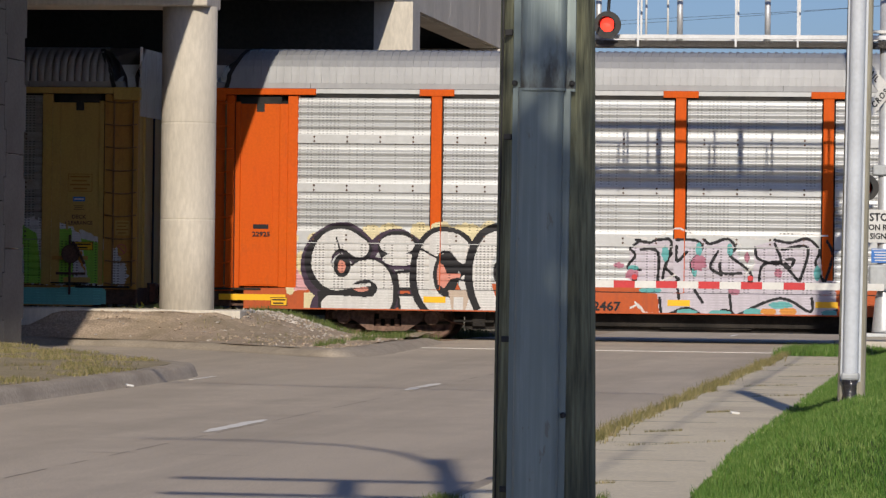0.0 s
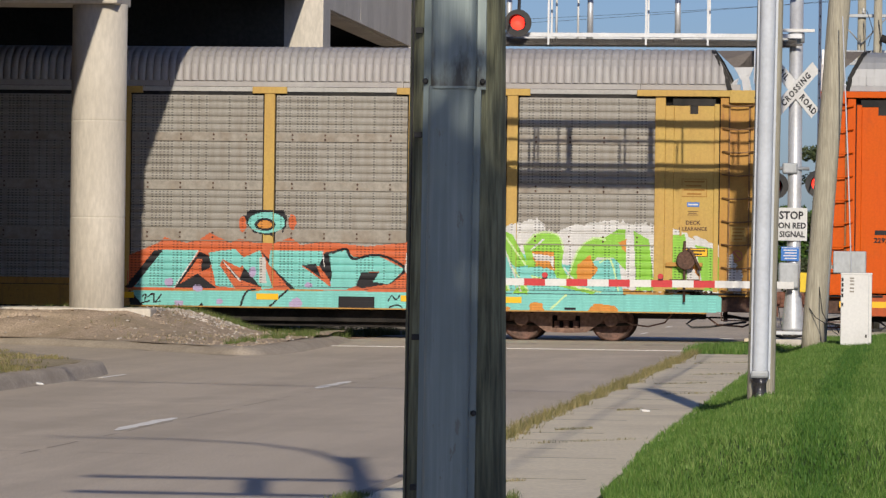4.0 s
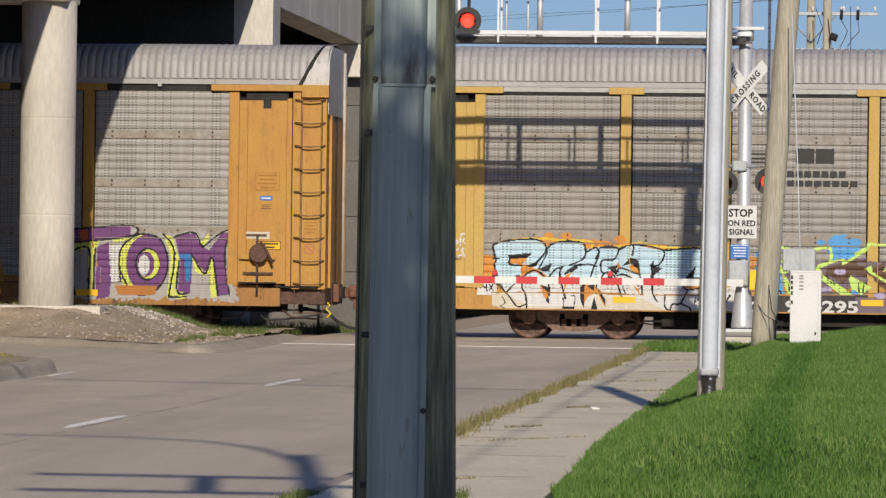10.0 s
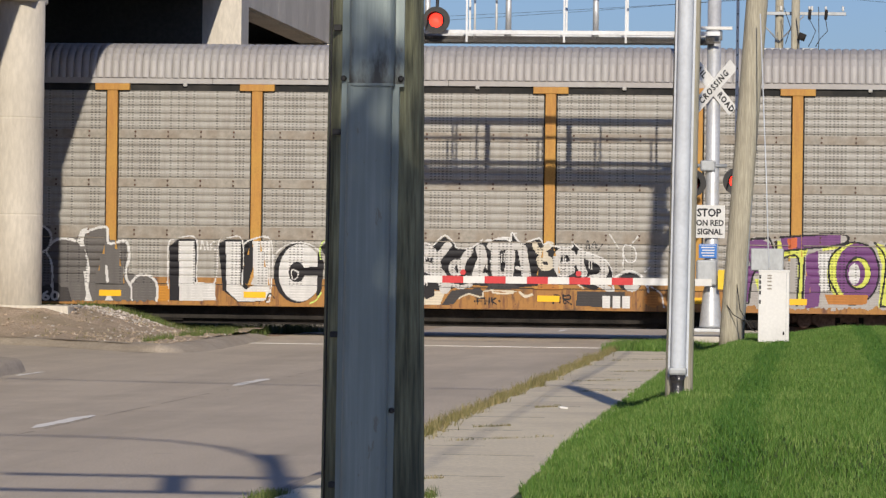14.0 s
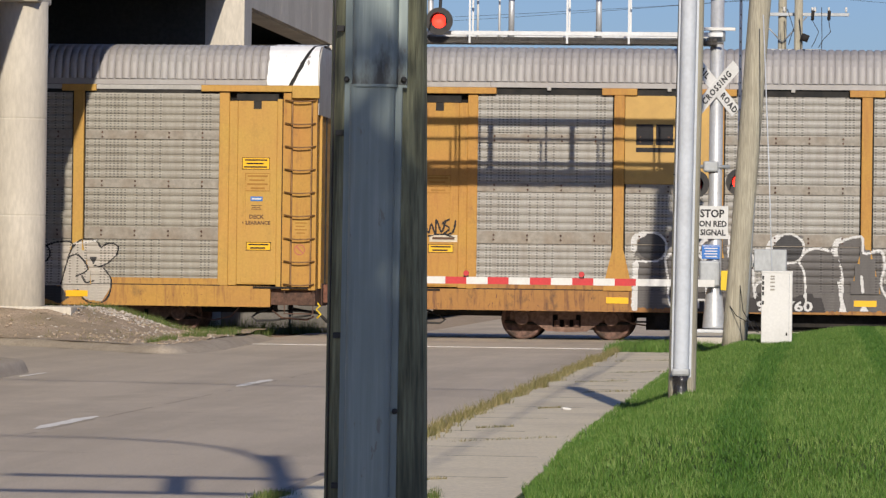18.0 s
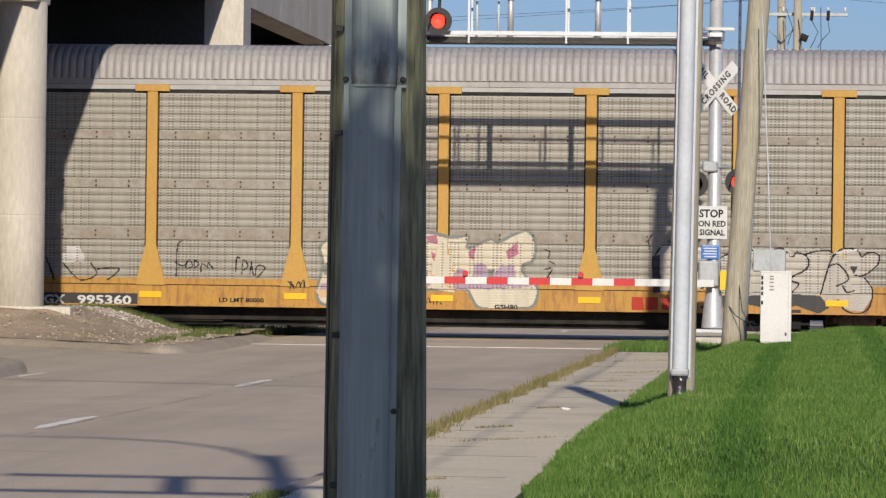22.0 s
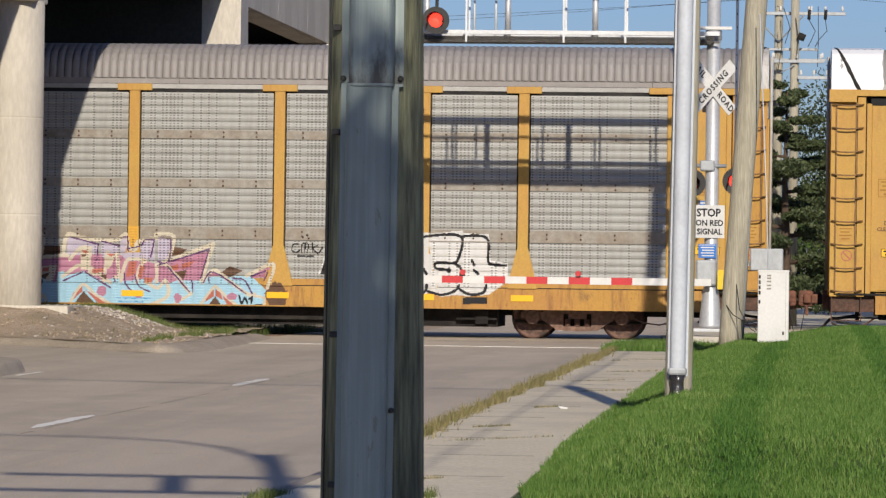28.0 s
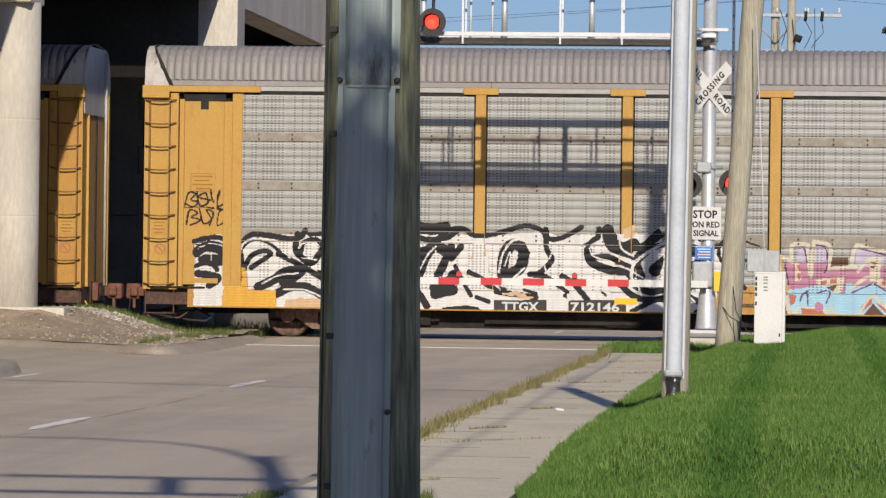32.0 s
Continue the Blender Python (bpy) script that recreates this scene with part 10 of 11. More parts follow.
# the yellow plate with a dark mark on the amber wagon
pl = part("logo_plate", boxed(4.86, 6.59, -0.012, 0.03, 3.09, 4.83, 0.006), M["plate_yellow"], car_c, "weathered yellow plate with a dark mark")
for x0_ in (5.08, 5.47, 5.86):
    part("mark", boxed(x0_, x0_ + 0.34, -0.017, -0.011, 3.86, 4.27, 0.004), ink_of("ink"), pl)
part("mark", boxed(5.08, 6.20, -0.017, -0.011, 3.72, 3.81), ink_of("ink"), pl)

# the shield plate on the yellow wagon
pl = part("shield_plate", boxed(4.87, 6.64, -0.012, 0.03, 3.08, 4.85, 0.006), M["plate_yellow"], car_d, "yellow plate with a painted shield")


def shield(k, mat, y, name, label="", z_hi=9, z_lo=-9):
    """A heater shield outline, scaled by k about its middle, cut between two heights."""
    half = [(0.0, 0.66), (0.18, 0.62), (0.34, 0.70), (0.46, 0.74), (0.54, 0.60), (0.64, 0.45), (0.60, 0.20), (0.64, -0.15), (0.65, -0.40), (0.54, -0.62), (0.28, -0.70), (0.0, -0.80)]
    zs = [b * k for _, b in half]
    def wid(z):
        return float(np.interp(z, [b * k for _, b in half[3:]][::-1], [a * k for a, _ in half[3:]][::-1]))
    bm = bmesh.new()
    rows_ = []
    top = 0.66 * k
    for i in range(41):
        z = max(z_lo, -0.80 * k) + (min(z_hi, top) - max(z_lo, -0.80 * k)) * i / 40
        w = max(wid(z), 0.004)
        rows_.append((bm.verts.new((-w, y, z)), bm.verts.new((w, y, z))))
    for (a, b), (c, d) in zip(rows_, rows_[1:]):
        bm.faces.new((a, b, d, c))
    if z_hi > 5:
        for s in (-1, 1):
            v = [bm.verts.new((s * q[0] * k, y, q[1] * k)) for q in half[1:5]]
            bm.faces.new(v if s > 0 else v[::-1])
    o = part(name, bm, mat, pl, label)
    o.matrix_local = pose(5.755, 0, 3.99)
    return o


shield(1.0, ink_of("white"), -0.016, "shield_edge", "white-edged shield")
shield(0.95, ink_of("sky_deep"), -0.018, "shield_top", "deep blue top", 9, 0.10)
for k_ in range(7):
    x_ = -0.52 + 0.173 * k_
    zlo = -0.56 - 0.17 * (1 - abs(x_) / 0.55)
    part("shield_stripe", boxed(5.755 + x_ - 0.045, 5.755 + x_ + 0.045, -0.020, -0.016, 3.99 + zlo, 4.07), ink_of("flag_red"), pl)
for a_, b_, z_ in ((5.33, 6.17, 4.48), (5.29, 6.22, 4.24)):
    part("mark", boxed(a_, b_, -0.022, -0.018, z_ - 0.07, z_ + 0.07), ink_of("white"), pl)


# ---- poles, signal and signs ----
def wood_pole(at, r0, r1, h, label, material, lean=(0.0, 0.0), guard=None, rz=0):
    p = thing("utility_pole", at, label, "pole", rz=rz)
    bm = bmesh.new()
    prof = [(r0 + (r1 - r0) * k / 24, -0.15 + h * k / 24) for k in range(25)]
    lathe(bm, prof, "Z", (0, 0, 0), 40)
    random.seed(int(at[1]))
    for v in bm.verts:
        a = math.atan2(v.co.y, v.co.x)
        k = 1 + 0.012 * noise.noise((math.cos(a) * 3, math.sin(a) * 3, v.co.z * 0.8)) + 0.012 * noise.noise((math.cos(a) * 14, math.sin(a) * 14, v.co.z * 0.3))
        v.co = Vector((v.co.x * k + lean[0] * v.co.z, v.co.y * k + lean[1] * v.co.z, v.co.z))
    part("shaft", bm, material, p)
    return p


def u_guard(parent, x, y, w, d, z0, z1, material, name="conduit_guard", lip=0.022, lean=0.0, square=(0.4, 0.45)):
    """A pressed channel that covers a cable riser, with a flange on either side."""
    prof = [(-w / 2 - lip, 0.0), (-w / 2, -0.004)]
    for k in range(17):
        a = math.pi * k / 16
        prof.append((-w / 2 * math.copysign(abs(math.cos(a)) ** square[0], math.cos(a)), -0.006 - d * abs(math.sin(a)) ** square[1]))
    prof += [(w / 2, -0.004), (w / 2 + lip, 0.0), (w / 2 + lip, 0.02), (-w / 2 - lip, 0.02)]
    bm = bmesh.new()
    prism(bm, [(x + a, y + b) for a, b in prof], z0, z1)
    for v in bm.verts:
        v.co.x += lean * v.co.z
    return part(name, bm, material, parent)


# the pole close by, with its steel riser guard
NX, NY = -1.336, 12.5
near = wood_pole((NX, NY, 0.0), 0.1695, 0.085, 8.7, "creosoted utility pole with a steel conduit guard", M["wood_dark"], (-0.004, 0.0))
u_guard(near, -0.019, -0.150, 0.138, 0.045, 0.2, 2.068, M["guard"], lip=0.0195, lean=0.0045)
u_guard(near, -0.003, -0.147, 0.138, 0.056, 2.058, 4.6, M["guard"], lip=0.026)
for z, s in ((2.082, (-0.092, 0.084)), (1.07, (0.068,)), (2.9, (-0.085, 0.085))):
    for x in s:
        bm = bmesh.new()
        lathe(bm, [(0.009, -0.145), (0.009, -0.160), (0.004, -0.164)], "Y", (x, 0, z), 10)
        part("bolt", bm, M["cable"], near)
for z in (7.05, 6.2):
    part("crossarm", boxed(-1.95, 0.40, -0.20, -0.10, z, z + 0.11, 0.01), M["wood"], near)
bm = bmesh.new()
lathe(bm, [(0.08, 6.3), (0.10, 6.35), (0.10, 6.95), (0.06, 7.02)], "Z", (-0.75, -0.05, 0), 16)
part("transformer", bm, M["galv"], near)
part("lamp_arm", tubed([(0.0, -0.05, 7.6), (-0.15, -0.05, 8.4), (-0.35, -0.05, 9.0), (-0.8, -0.05, 9.5), (-1.5, -0.05, 9.75), (-2.6, -0.05, 9.8)], 0.06, 8, 0.03), M["galv"], near)
part("ground_wire", tubed([(-0.150, -0.085, 0.0), (-0.128, -0.09, 4.0)], 0.003, 6), M["cable"], near)
for z_ in (1.30, 1.92, 2.24, 0.84):
    part("staple", boxed(-0.128, -0.104, -0.128, -0.105, z_ - 0.010, z_ + 0.008, 0.002), M["cable"], near)


M["wrap"] = plain("black_plastic_wrap", (0.02, 0.02, 0.022), 0.25, var=0.5, fine=12, bumps=0.9, spec=0.8)
# pole with a pale riser by the walk
mid = wood_pole((-1.165, 36.5, 0.33), 0.124, 0.112, 5.1, "grey utility pole with a white conduit riser", M["wood_pale"], (0.012, 0))
u_guard(mid, -0.008, -0.103, 0.142, 0.085, 0.19, 3.95, M["white_pvc"], lip=0.019, lean=0.010, square=(0.9, 0.8))
u_guard(mid, -0.008, -0.100, 0.158, 0.094, 3.91, 4.9, M["white_pvc"], lip=0.016, lean=0.012, square=(0.9, 0.8))
u_guard(mid, -0.008, -0.099, 0.166, 0.100, 3.88, 4.02, M["white_pvc"], "coupling", lip=0.016, lean=0.011, square=(0.9, 0.8))
bm = bmesh.new()
lathe(bm, [(0.072, -0.05), (0.070, 0.04), (0.058, 0.10), (0.062, 0.15), (0.070, 0.205)], "Z", (-0.007, -0.15, 0), 20)
for v in bm.verts:
    v.co += Vector((1, 1, 0)) * 0.012 * noise.noise(v.co * 22)
part("foot_sleeve", bm, M["wrap"], mid, "black plastic-wrapped foot")
part("foot_collar", boxed(-0.089, 0.077, -0.20, -0.10, 0.20, 0.27, 0.02), M["galv"], mid)
for z_ in (0.6, 1.3, 2.0, 2.7):
    for x_ in (-0.108, 0.055):
        part("bolt", boxed(x_ + 0.01 * z_ - 0.006, x_ + 0.01 * z_ + 0.006, -0.122, -0.104, z_ - 0.006, z_ + 0.006), M["cable"], mid)
tagged(obj("service_cable", tubed([Vector((-1.10, 36.5, 5.35)).lerp(Vector((-13.3, 35.6, 7.6)), t / 14) - Vector((0, 0, 1.6 * (t / 14) * (1 - t / 14))) for t in range(15)], 0.03, 6), M["cable"]), "black service cable over the road to the bridge", "cable")
tagged(obj("service_cable", tubed([Vector((-1.10, 36.5, 5.35)).lerp(Vector((-0.80, 64.0, 7.4)), t / 14) - Vector((0, 0, 1.0 * (t / 14) * (1 - t / 14))) for t in range(15)], 0.02, 6), M["cable"]), "black service cable between the poles", "cable")

# leaning pole by the crossing
lean = wood_pole((-1.25, 64.0, 0.22), 0.178, 0.165, 10.5, "leaning weathered utility pole by the crossing", M["wood_pale"], (0.066, 0))
part("riser_pipe", tubed([(0.19, -0.05, 0.0), (0.19 + 0.1, -0.05, 2.2), (0.19 + 0.36, -0.03, 9.0)], 0.028, 8), M["galv"], lean)


part("strap", boxed(0.0, 0.05, 1.95, 1.99, 2.6, 6.4), M["alu"], lean, "perforated steel channel")
for k in range(16):
    part("strap_hole", boxed(0.018, 0.032, 1.944, 1.951, 2.7 + 0.22 * k, 2.73 + 0.22 * k), M["gasket"], lean)
for pts in (((0.10, -0.16, 1.0), (0.16, -0.5, 0.6), (0.34, -1.3, 0.32), (0.42, -1.6, 0.28)),
            ((0.18, -0.1, 0.42), (0.34, -0.9, 0.44), (0.44, -1.6, 0.30)),
            ((-0.05, -0.17, 0.66), (0.05, -0.3, 0.52), (0.20, -0.6, 0.44), (0.42, -1.4, 0.40))):
    part("loose_cable", tubed(pts, 0.007, 6), M["cable"], lean)
tagged(obj("service_cable", tubed([Vector((NX + 0.95, NY, 7.2)).lerp(Vector((-0.95, 64.0, 7.6)), t / 14) - Vector((0, 0, 1.2 * (t / 14) * (1 - t / 14))) for t in range(15)], 0.014, 6), M["cable"]), "black service cable between the poles", "cable")
part("drop_cable", tubed([(0.42, -0.6, 5.2), (0.55, -1.0, 2.6), (0.62, -1.4, 0.95)], 0.010, 6), M["white_pvc"], lean)


def cabinet():
    c = thing("utility_pedestal", (-0.555, 62.3, 0.36), "off-white utility pedestal box on the lawn", "utility box", rz=0)
    part("housing", boxed(-0.235, 0.235, -0.2, 0.2, -0.05, 1.07, 0.012), M["white_paint"], c)
    part("lid", boxed(-0.24, 0.24, -0.205, 0.205, 1.05, 1.085, 0.01), M["white_paint"], c)
    part("door_seam", boxed(0.185, 0.19, -0.203, -0.199, 0.0, 1.04), M["galv"], c)
    for k, z in enumerate((0.98, 0.90, 0.82, 0.74, 0.60)):
        part("marking", boxed(-0.225, -0.195, -0.2045, -0.2, z - 0.028, z + 0.028), M["sign_black"], c, "upright plain bars of a painted mark")
    for k, z in enumerate((1.0, 0.96, 0.91, 0.85, 0.80)):
        part("label_bar", boxed(-0.10, -0.035, -0.2045, -0.2, z - 0.012, z + 0.012), M["strip"], c)
    part("latch", boxed(0.14, 0.165, -0.204, -0.2, 0.10, 0.15), M["gasket"], c)


M["sign_black"] = plain("black_sign_ink", (0.02, 0.02, 0.022), 0.6, var=0.1, dirt_amt=0.0)
cabinet()


def lamp_head(parent, at, lit, r=0.25, hood=0.28):
    """A round flasher: backplate, lens, hood."""
    x, y, z = at
    bm = bmesh.new()
    lathe(bm, [(r, 0.0), (r, 0.02), (r * 0.5, 0.03), (r * 0.45, 0.16), (0.04, 0.2)], "Y", (x, y, z), 32)
    bp = part("backplate", bm, M["black"], parent, "round black backplate")
    bm = bmesh.new()
    lathe(bm, [(0.03, -0.035), (0.09, -0.028), (0.125, -0.01), (0.13, 0.0)], "Y", (x, y, z), 24)
    part("lens", bm, M["red_lamp"] if lit else M["dark_lens"], bp, "glowing red lens" if lit else "dark red lens")
    bm = bmesh.new()
    n = 14
    a0, a1 = radians(-20), radians(200)
    ins = [[bm.verts.new((x + math.cos(a0 + (a1 - a0) * k / n) * rr, y - dy, z + math.sin(a0 + (a1 - a0) * k / n) * rr)) for k in range(n + 1)] for rr, dy in ((0.145, 0.0), (0.145, hood))]
    for k in range(n):
        bm.faces.new((ins[0][k], ins[0][k + 1], ins[1][k + 1], ins[1][k]))
    bmesh.ops.solidify(bm, geom=bm.faces[:], thickness=0.006)
    part("hood", bm, M["black"], bp)
    return bp


M["dark_lens"] = plain("unlit_red_lens", (0.16, 0.01, 0.01), 0.25, var=0.05, dirt_amt=0)
CY = 74.7          # the signal's line along the road
MX = -1.90


def cantilever():
    g = thing("crossing_signal", (MX, CY, 0.0), "aluminium cantilever crossing signal with flashers, signs and a lattice deck", "railway signal")
    bm = bmesh.new()
    lathe(bm, [(0.21, 0.36), (0.21, 0.40), (0.15, 1.0), (0.125, 1.1), (0.125, 9.2)], "Z", (0.085, 0, 0), 28)
    part("mast", bm, M["alu"], g, "tall round aluminium mast")
    part("base_plate", boxed(-0.215, 0.385, -0.3, 0.3, 0.28, 0.345, 0.01), M["alu"], g)
    bm = bmesh.new()
    lathe(bm, [(0.127, 5.62), (0.15, 5.63), (0.15, 5.80), (0.127, 5.81)], "Z", (0.085, 0, 0), 24)
    part("collar", bm, M["galv"], g)
    part("collar_arm", boxed(-0.26, 0.42, -0.16, -0.10, 5.81, 5.87, 0.008), M["white_paint"], g)
    part("footing", boxed(-0.25, 0.42, -0.35, 0.35, -0.2, 0.2, 0.02), M["concrete"], g)
    return g


sig = cantilever()
M["grate"] = plain("dull_steel_grating", (0.14, 0.13, 0.12), 0.7, 0.3, var=0.3)


def deck():
    # walkway: two chords, grating, rail posts
    part("deck_beam", boxed(-6.3, 0.2, -0.34, -0.28, 5.685, 5.765, 0.006), M["alu"], sig)
    part("deck_beam", boxed(-6.3, 0.2, 0.28, 0.34, 5.685, 5.765, 0.006), M["alu"], sig)
    bm = bmesh.new()
    for k in range(212):
        x = -6.25 + k * 0.03
        box(bm, x, x + 0.013, -0.3, 0.3, 5.54, 5.66)
    box(bm, -6.3, 0.2, -0.30, -0.285, 5.55, 5.59)
    box(bm, -6.3, 0.2, 0.285, 0.30, 5.55, 5.59)
    box(bm, -6.3, 0.2, -0.02, 0.0, 5.58, 5.64)
    part("grating", bm, M["grate"], sig, "open steel grating of the walkway")
    for x in (-4.44, -2.65, -1.52, -0.42, -5.5, -6.28):
        part("rail_post", boxed(x - 0.018, x + 0.018, -0.36, -0.33, 5.54, 6.50), M["alu"], sig)
        part("rail_post", boxed(x - 0.018, x + 0.018, 0.33, 0.36, 5.54, 6.50), M["alu"], sig)
    part("hand_rail", tubed([(-6.3, -0.345, 6.50), (0.1, -0.345, 6.50)], 0.03, 8), M["alu"], sig)
    part("hand_rail", tubed([(-6.3, 0.345, 6.50), (0.1, 0.345, 6.50)], 0.03, 8), M["alu"], sig)
    for x in (-3.70, -2.09, -5.2):
        part("truss_post", tubed([(x, 0.0, 5.6), (x, 0.0, 6.66)], 0.055, 12), M["alu"], sig)
    part("truss_chord", tubed([(-6.3, 0.0, 6.69), (0.0, 0.0, 6.69)], 0.075, 12), M["alu"], sig)
    for x in (-3.93, -4.33):
        part("conduit", tubed([(x, 0.1, 5.6), (x, 0.1, 6.6)], 0.02, 8), M["white_paint"], sig)
deck()
lamp_head(sig, (-4.98, -0.62, 5.92), True)
part("lamp_bracket", tubed([(-4.98, -0.5, 5.95), (-4.98, -0.4, 6.3), (-4.98, 0.0, 6.9)], 0.03, 8), M["black"], sig)
lamp_head(sig, (-5.85, -0.62, 5.92), False)
part("lamp_bracket", tubed([(-5.85, -0.5, 5.95), (-5.85, -0.4, 6.3), (-5.85, 0.0, 6.9)], 0.03, 8), M["black"], sig)
lamp_head(sig, (-0.27, -0.25, 3.0), False)
lamp_head(sig, (0.53, -0.25, 3.04), True)
part("lamp_arm", tubed([(-0.35, -0.1, 3.32), (0.35, -0.1, 3.32)], 0.035, 10), M["galv"], sig)
part("lamp_junction", boxed(-0.14, 0.14, -0.18, 0.1, 3.22, 3.42, 0.03), M["galv"], sig)
bm = bmesh.new()
for a in (45, -45):
    c, s = math.cos(radians(a)), math.sin(radians(a))
    x0 = bmesh.ops.create_cube(bm, size=1.0)["verts"]
    for v in x0:
        q = Vector((v.co.x * 1.22, v.co.y * 0.012, v.co.z * 0.23))
        v.co = Vector((q.x * c - q.z * s, q.y + (0.014 if a < 0 else 0), q.x * s + q.z * c))
cb = part("crossbuck", bm, M["white_paint"], sig, "white crossbuck with black lettering")
cb.matrix_local = pose(0.09, -0.20, 4.76, 0, 0, 34)
words("CROSSING", 0.165, M["sign_black"], cb, (0, -0.012, 0), rx=90, roll=45, squeeze=0.85, space=1.28)
words("RAIL", 0.165, M["sign_black"], cb, (-0.30, 0.004, 0.30), rx=90, roll=-45, squeeze=0.85, space=1.2)
words("ROAD", 0.165, M["sign_black"], cb, (0.27, 0.004, -0.27), rx=90, roll=-45, squeeze=0.85, space=1.2)
ss = part("stop_sign", boxed(-0.30, 0.30, -0.006, 0.006, -0.30, 0.30), M["white_paint"], sig, "white STOP ON RED SIGNAL plate")
ss.matrix_local = pose(0.05, -0.18, 2.30, 0, 0, 25)
words("STOP", 0.20, M["sign_black"], ss, (-0.02, -0.008, 0.155))
words("ON RED", 0.148, M["sign_black"], ss, (0.0, -0.008, -0.03))
words("SIGNAL", 0.148, M["sign_black"], ss, (0.0, -0.008, -0.19))
bl = part("notice_plate", boxed(-0.165, 0.165, -0.006, 0.0, -0.13, 0.13, 0.004), M["blue"], sig, "blue emergency notice plate")
bl.matrix_local = pose(0.02, -0.17, 1.76, 0, 0, 8)
part("notice_border", boxed(-0.155, 0.155, -0.008, -0.005, 0.105, 0.115), M["white_paint"], bl)
for k in range(4):
    part("notice_bar", boxed(-0.12 + 0.02 * (k % 2), 0.12, -0.008, -0.005, 0.055 - 0.05 * k, 0.075 - 0.05 * k), M["white_paint"], bl)
part("gate_housing", boxed(-0.19, 0.19, -0.22, 0.12, 1.12, 1.60, 0.04), M["galv"], sig, "grey gate motor housing")
part("yellow_tag", boxed(0.21, 0.40, -0.30, -0.28, 1.06, 1.42, 0.01), M["yellow_tag"], sig)


def gate():
    g = thing("crossing_gate", (MX, CY - 0.35, 1.185), "lowered crossing gate arm in red and white bands with lamps", "gate")
    part("butt", boxed(-1.335, 0.1, -0.02, 0.02, -0.065, 0.065), M["white_paint"], g, "white band")
    for k in range(7):
        x = -1.335 - 0.777 * k
        part("band", boxed(x - 0.387, x, -0.02, 0.02, -0.065, 0.065), M["red_paint"], g, "red band")
        part("band", boxed(x - 0.777, x - 0.387, -0.02, 0.02, -0.065, 0.065), M["white_paint"], g, "white band")
    for x in (-2.33, -4.45, -6.4):
        bm = bmesh.new()
        lathe(bm, [(0.05, -0.05), (0.055, 0.0), (0.05, 0.05)], "Y", (x, 0, 0.13), 14)
        part("gate_lamp", bm, M["red_paint"], g, "small red gate lamp")
        part("lamp_foot", boxed(x - 0.045, x + 0.045, -0.045, 0.045, 0.062, 0.10, 0.01), M["black"], g)


gate()


# ---- grass, weeds and stones ----
def leaf_paint(name, lo, mid_, hi):
    m = bpy.data.materials.new(name)
    nt, b = nodes_of(m)
    g = nt.nodes.new("ShaderNodeNewGeometry")
    v = coords(nt)
    big = noise_of(nt, 0.9, 3, v)
    f = mth(nt, "ADD", mth(nt, "MULTIPLY", g.outputs["Random Per Island"], 0.6), mth(nt, "MULTIPLY", big, 0.5))
    nt.links.new(ramp(nt, f, [(0.15, lo), (0.55, mid_), (0.95, hi)]), b.inputs["Base Color"])
    b.inputs["Roughness"].default_value = 0.6
    b.inputs["Specular IOR Level"].default_value = 0.25
    b.inputs["Subsurface Weight"].default_value = 0.0
    return m


M["blade"] = leaf_paint("grass_blades", (0.036, 0.083, 0.012), (0.078, 0.168, 0.024), (0.22, 0.285, 0.085))
M["weed"] = leaf_paint("weed_blades", (0.075, 0.085, 0.025), (0.19, 0.165, 0.065), (0.36, 0.29, 0.15))
M["rough_grass"] = leaf_paint("rough_grass_blades", (0.045, 0.075, 0.018), (0.085, 0.125, 0.028), (0.20, 0.19, 0.075))


def blades(name, P, hmin, hmax, wide, material, label, category, seed=1, bend=0.5):
    """Grass as many single blades: three-cornered, bent, turned at random."""
    rng = np.random.default_rng(seed)
    n = len(P)
    P = np.asarray(P)
    h = rng.uniform(hmin, hmax, n)
    a = rng.uniform(0, 2 * np.pi, n)
    w = wide * rng.uniform(0.6, 1.4, n)
    d = np.stack([np.cos(a), np.sin(a), np.zeros(n)], 1)
    t = rng.uniform(0, 2 * np.pi, n)
    lean = rng.uniform(0, bend, n) * h
    tip = P + np.stack([np.cos(t) * lean, np.sin(t) * lean, h], 1)
    V = np.empty((n * 3, 3))
    V[0::3] = P - d * w[:, None]
    V[1::3] = P + d * w[:, None]
    V[2::3] = tip
    F = np.arange(n * 3).reshape(n, 3)
    me = bpy.data.meshes.new(name)
    me.vertices.add(n * 3)
    me.vertices.foreach_set("co", V.ravel())
    me.loops.add(n * 3)
    me.loops.foreach_set("vertex_index", F.ravel().astype(np.int32))
    me.polygons.add(n)
    me.polygons.foreach_set("loop_start", np.arange(0, n * 3, 3, dtype=np.int32))
    me.update(calc_edges=True)
    me.materials.append(material)
    return tagged(new(name, me), label, category, kind="stuff")


def lawn_points(n, seed):
    rng = np.random.default_rng(seed)
    out = []
    while len(out) < n:
        y = 24.9 + 50.0 * rng.random() ** 1.6
        lim = 0.0201 * y + 0.35
        x = rng.uniform(-2.03, lim)
        edge = -1.97 + 0.14 * smooth01(-34, -26, -y) + 0.05 * noise.noise((0, y * 1.3, 0)) + 0.04 * noise.noise((7, y * 5.0, 0))
        corner = 0.9 * max(0.0, 1 - (x - edge) / 0.14) ** 2
        if x > edge and y > 25.02 + corner + 0.05 * noise.noise((x * 2.0, 3, 0)) + 0.04 * noise.noise((x * 9.0, 5, 0)):
            out.append((x, y, max(turf_z(x, y), 0.058) - 0.004))
    return out


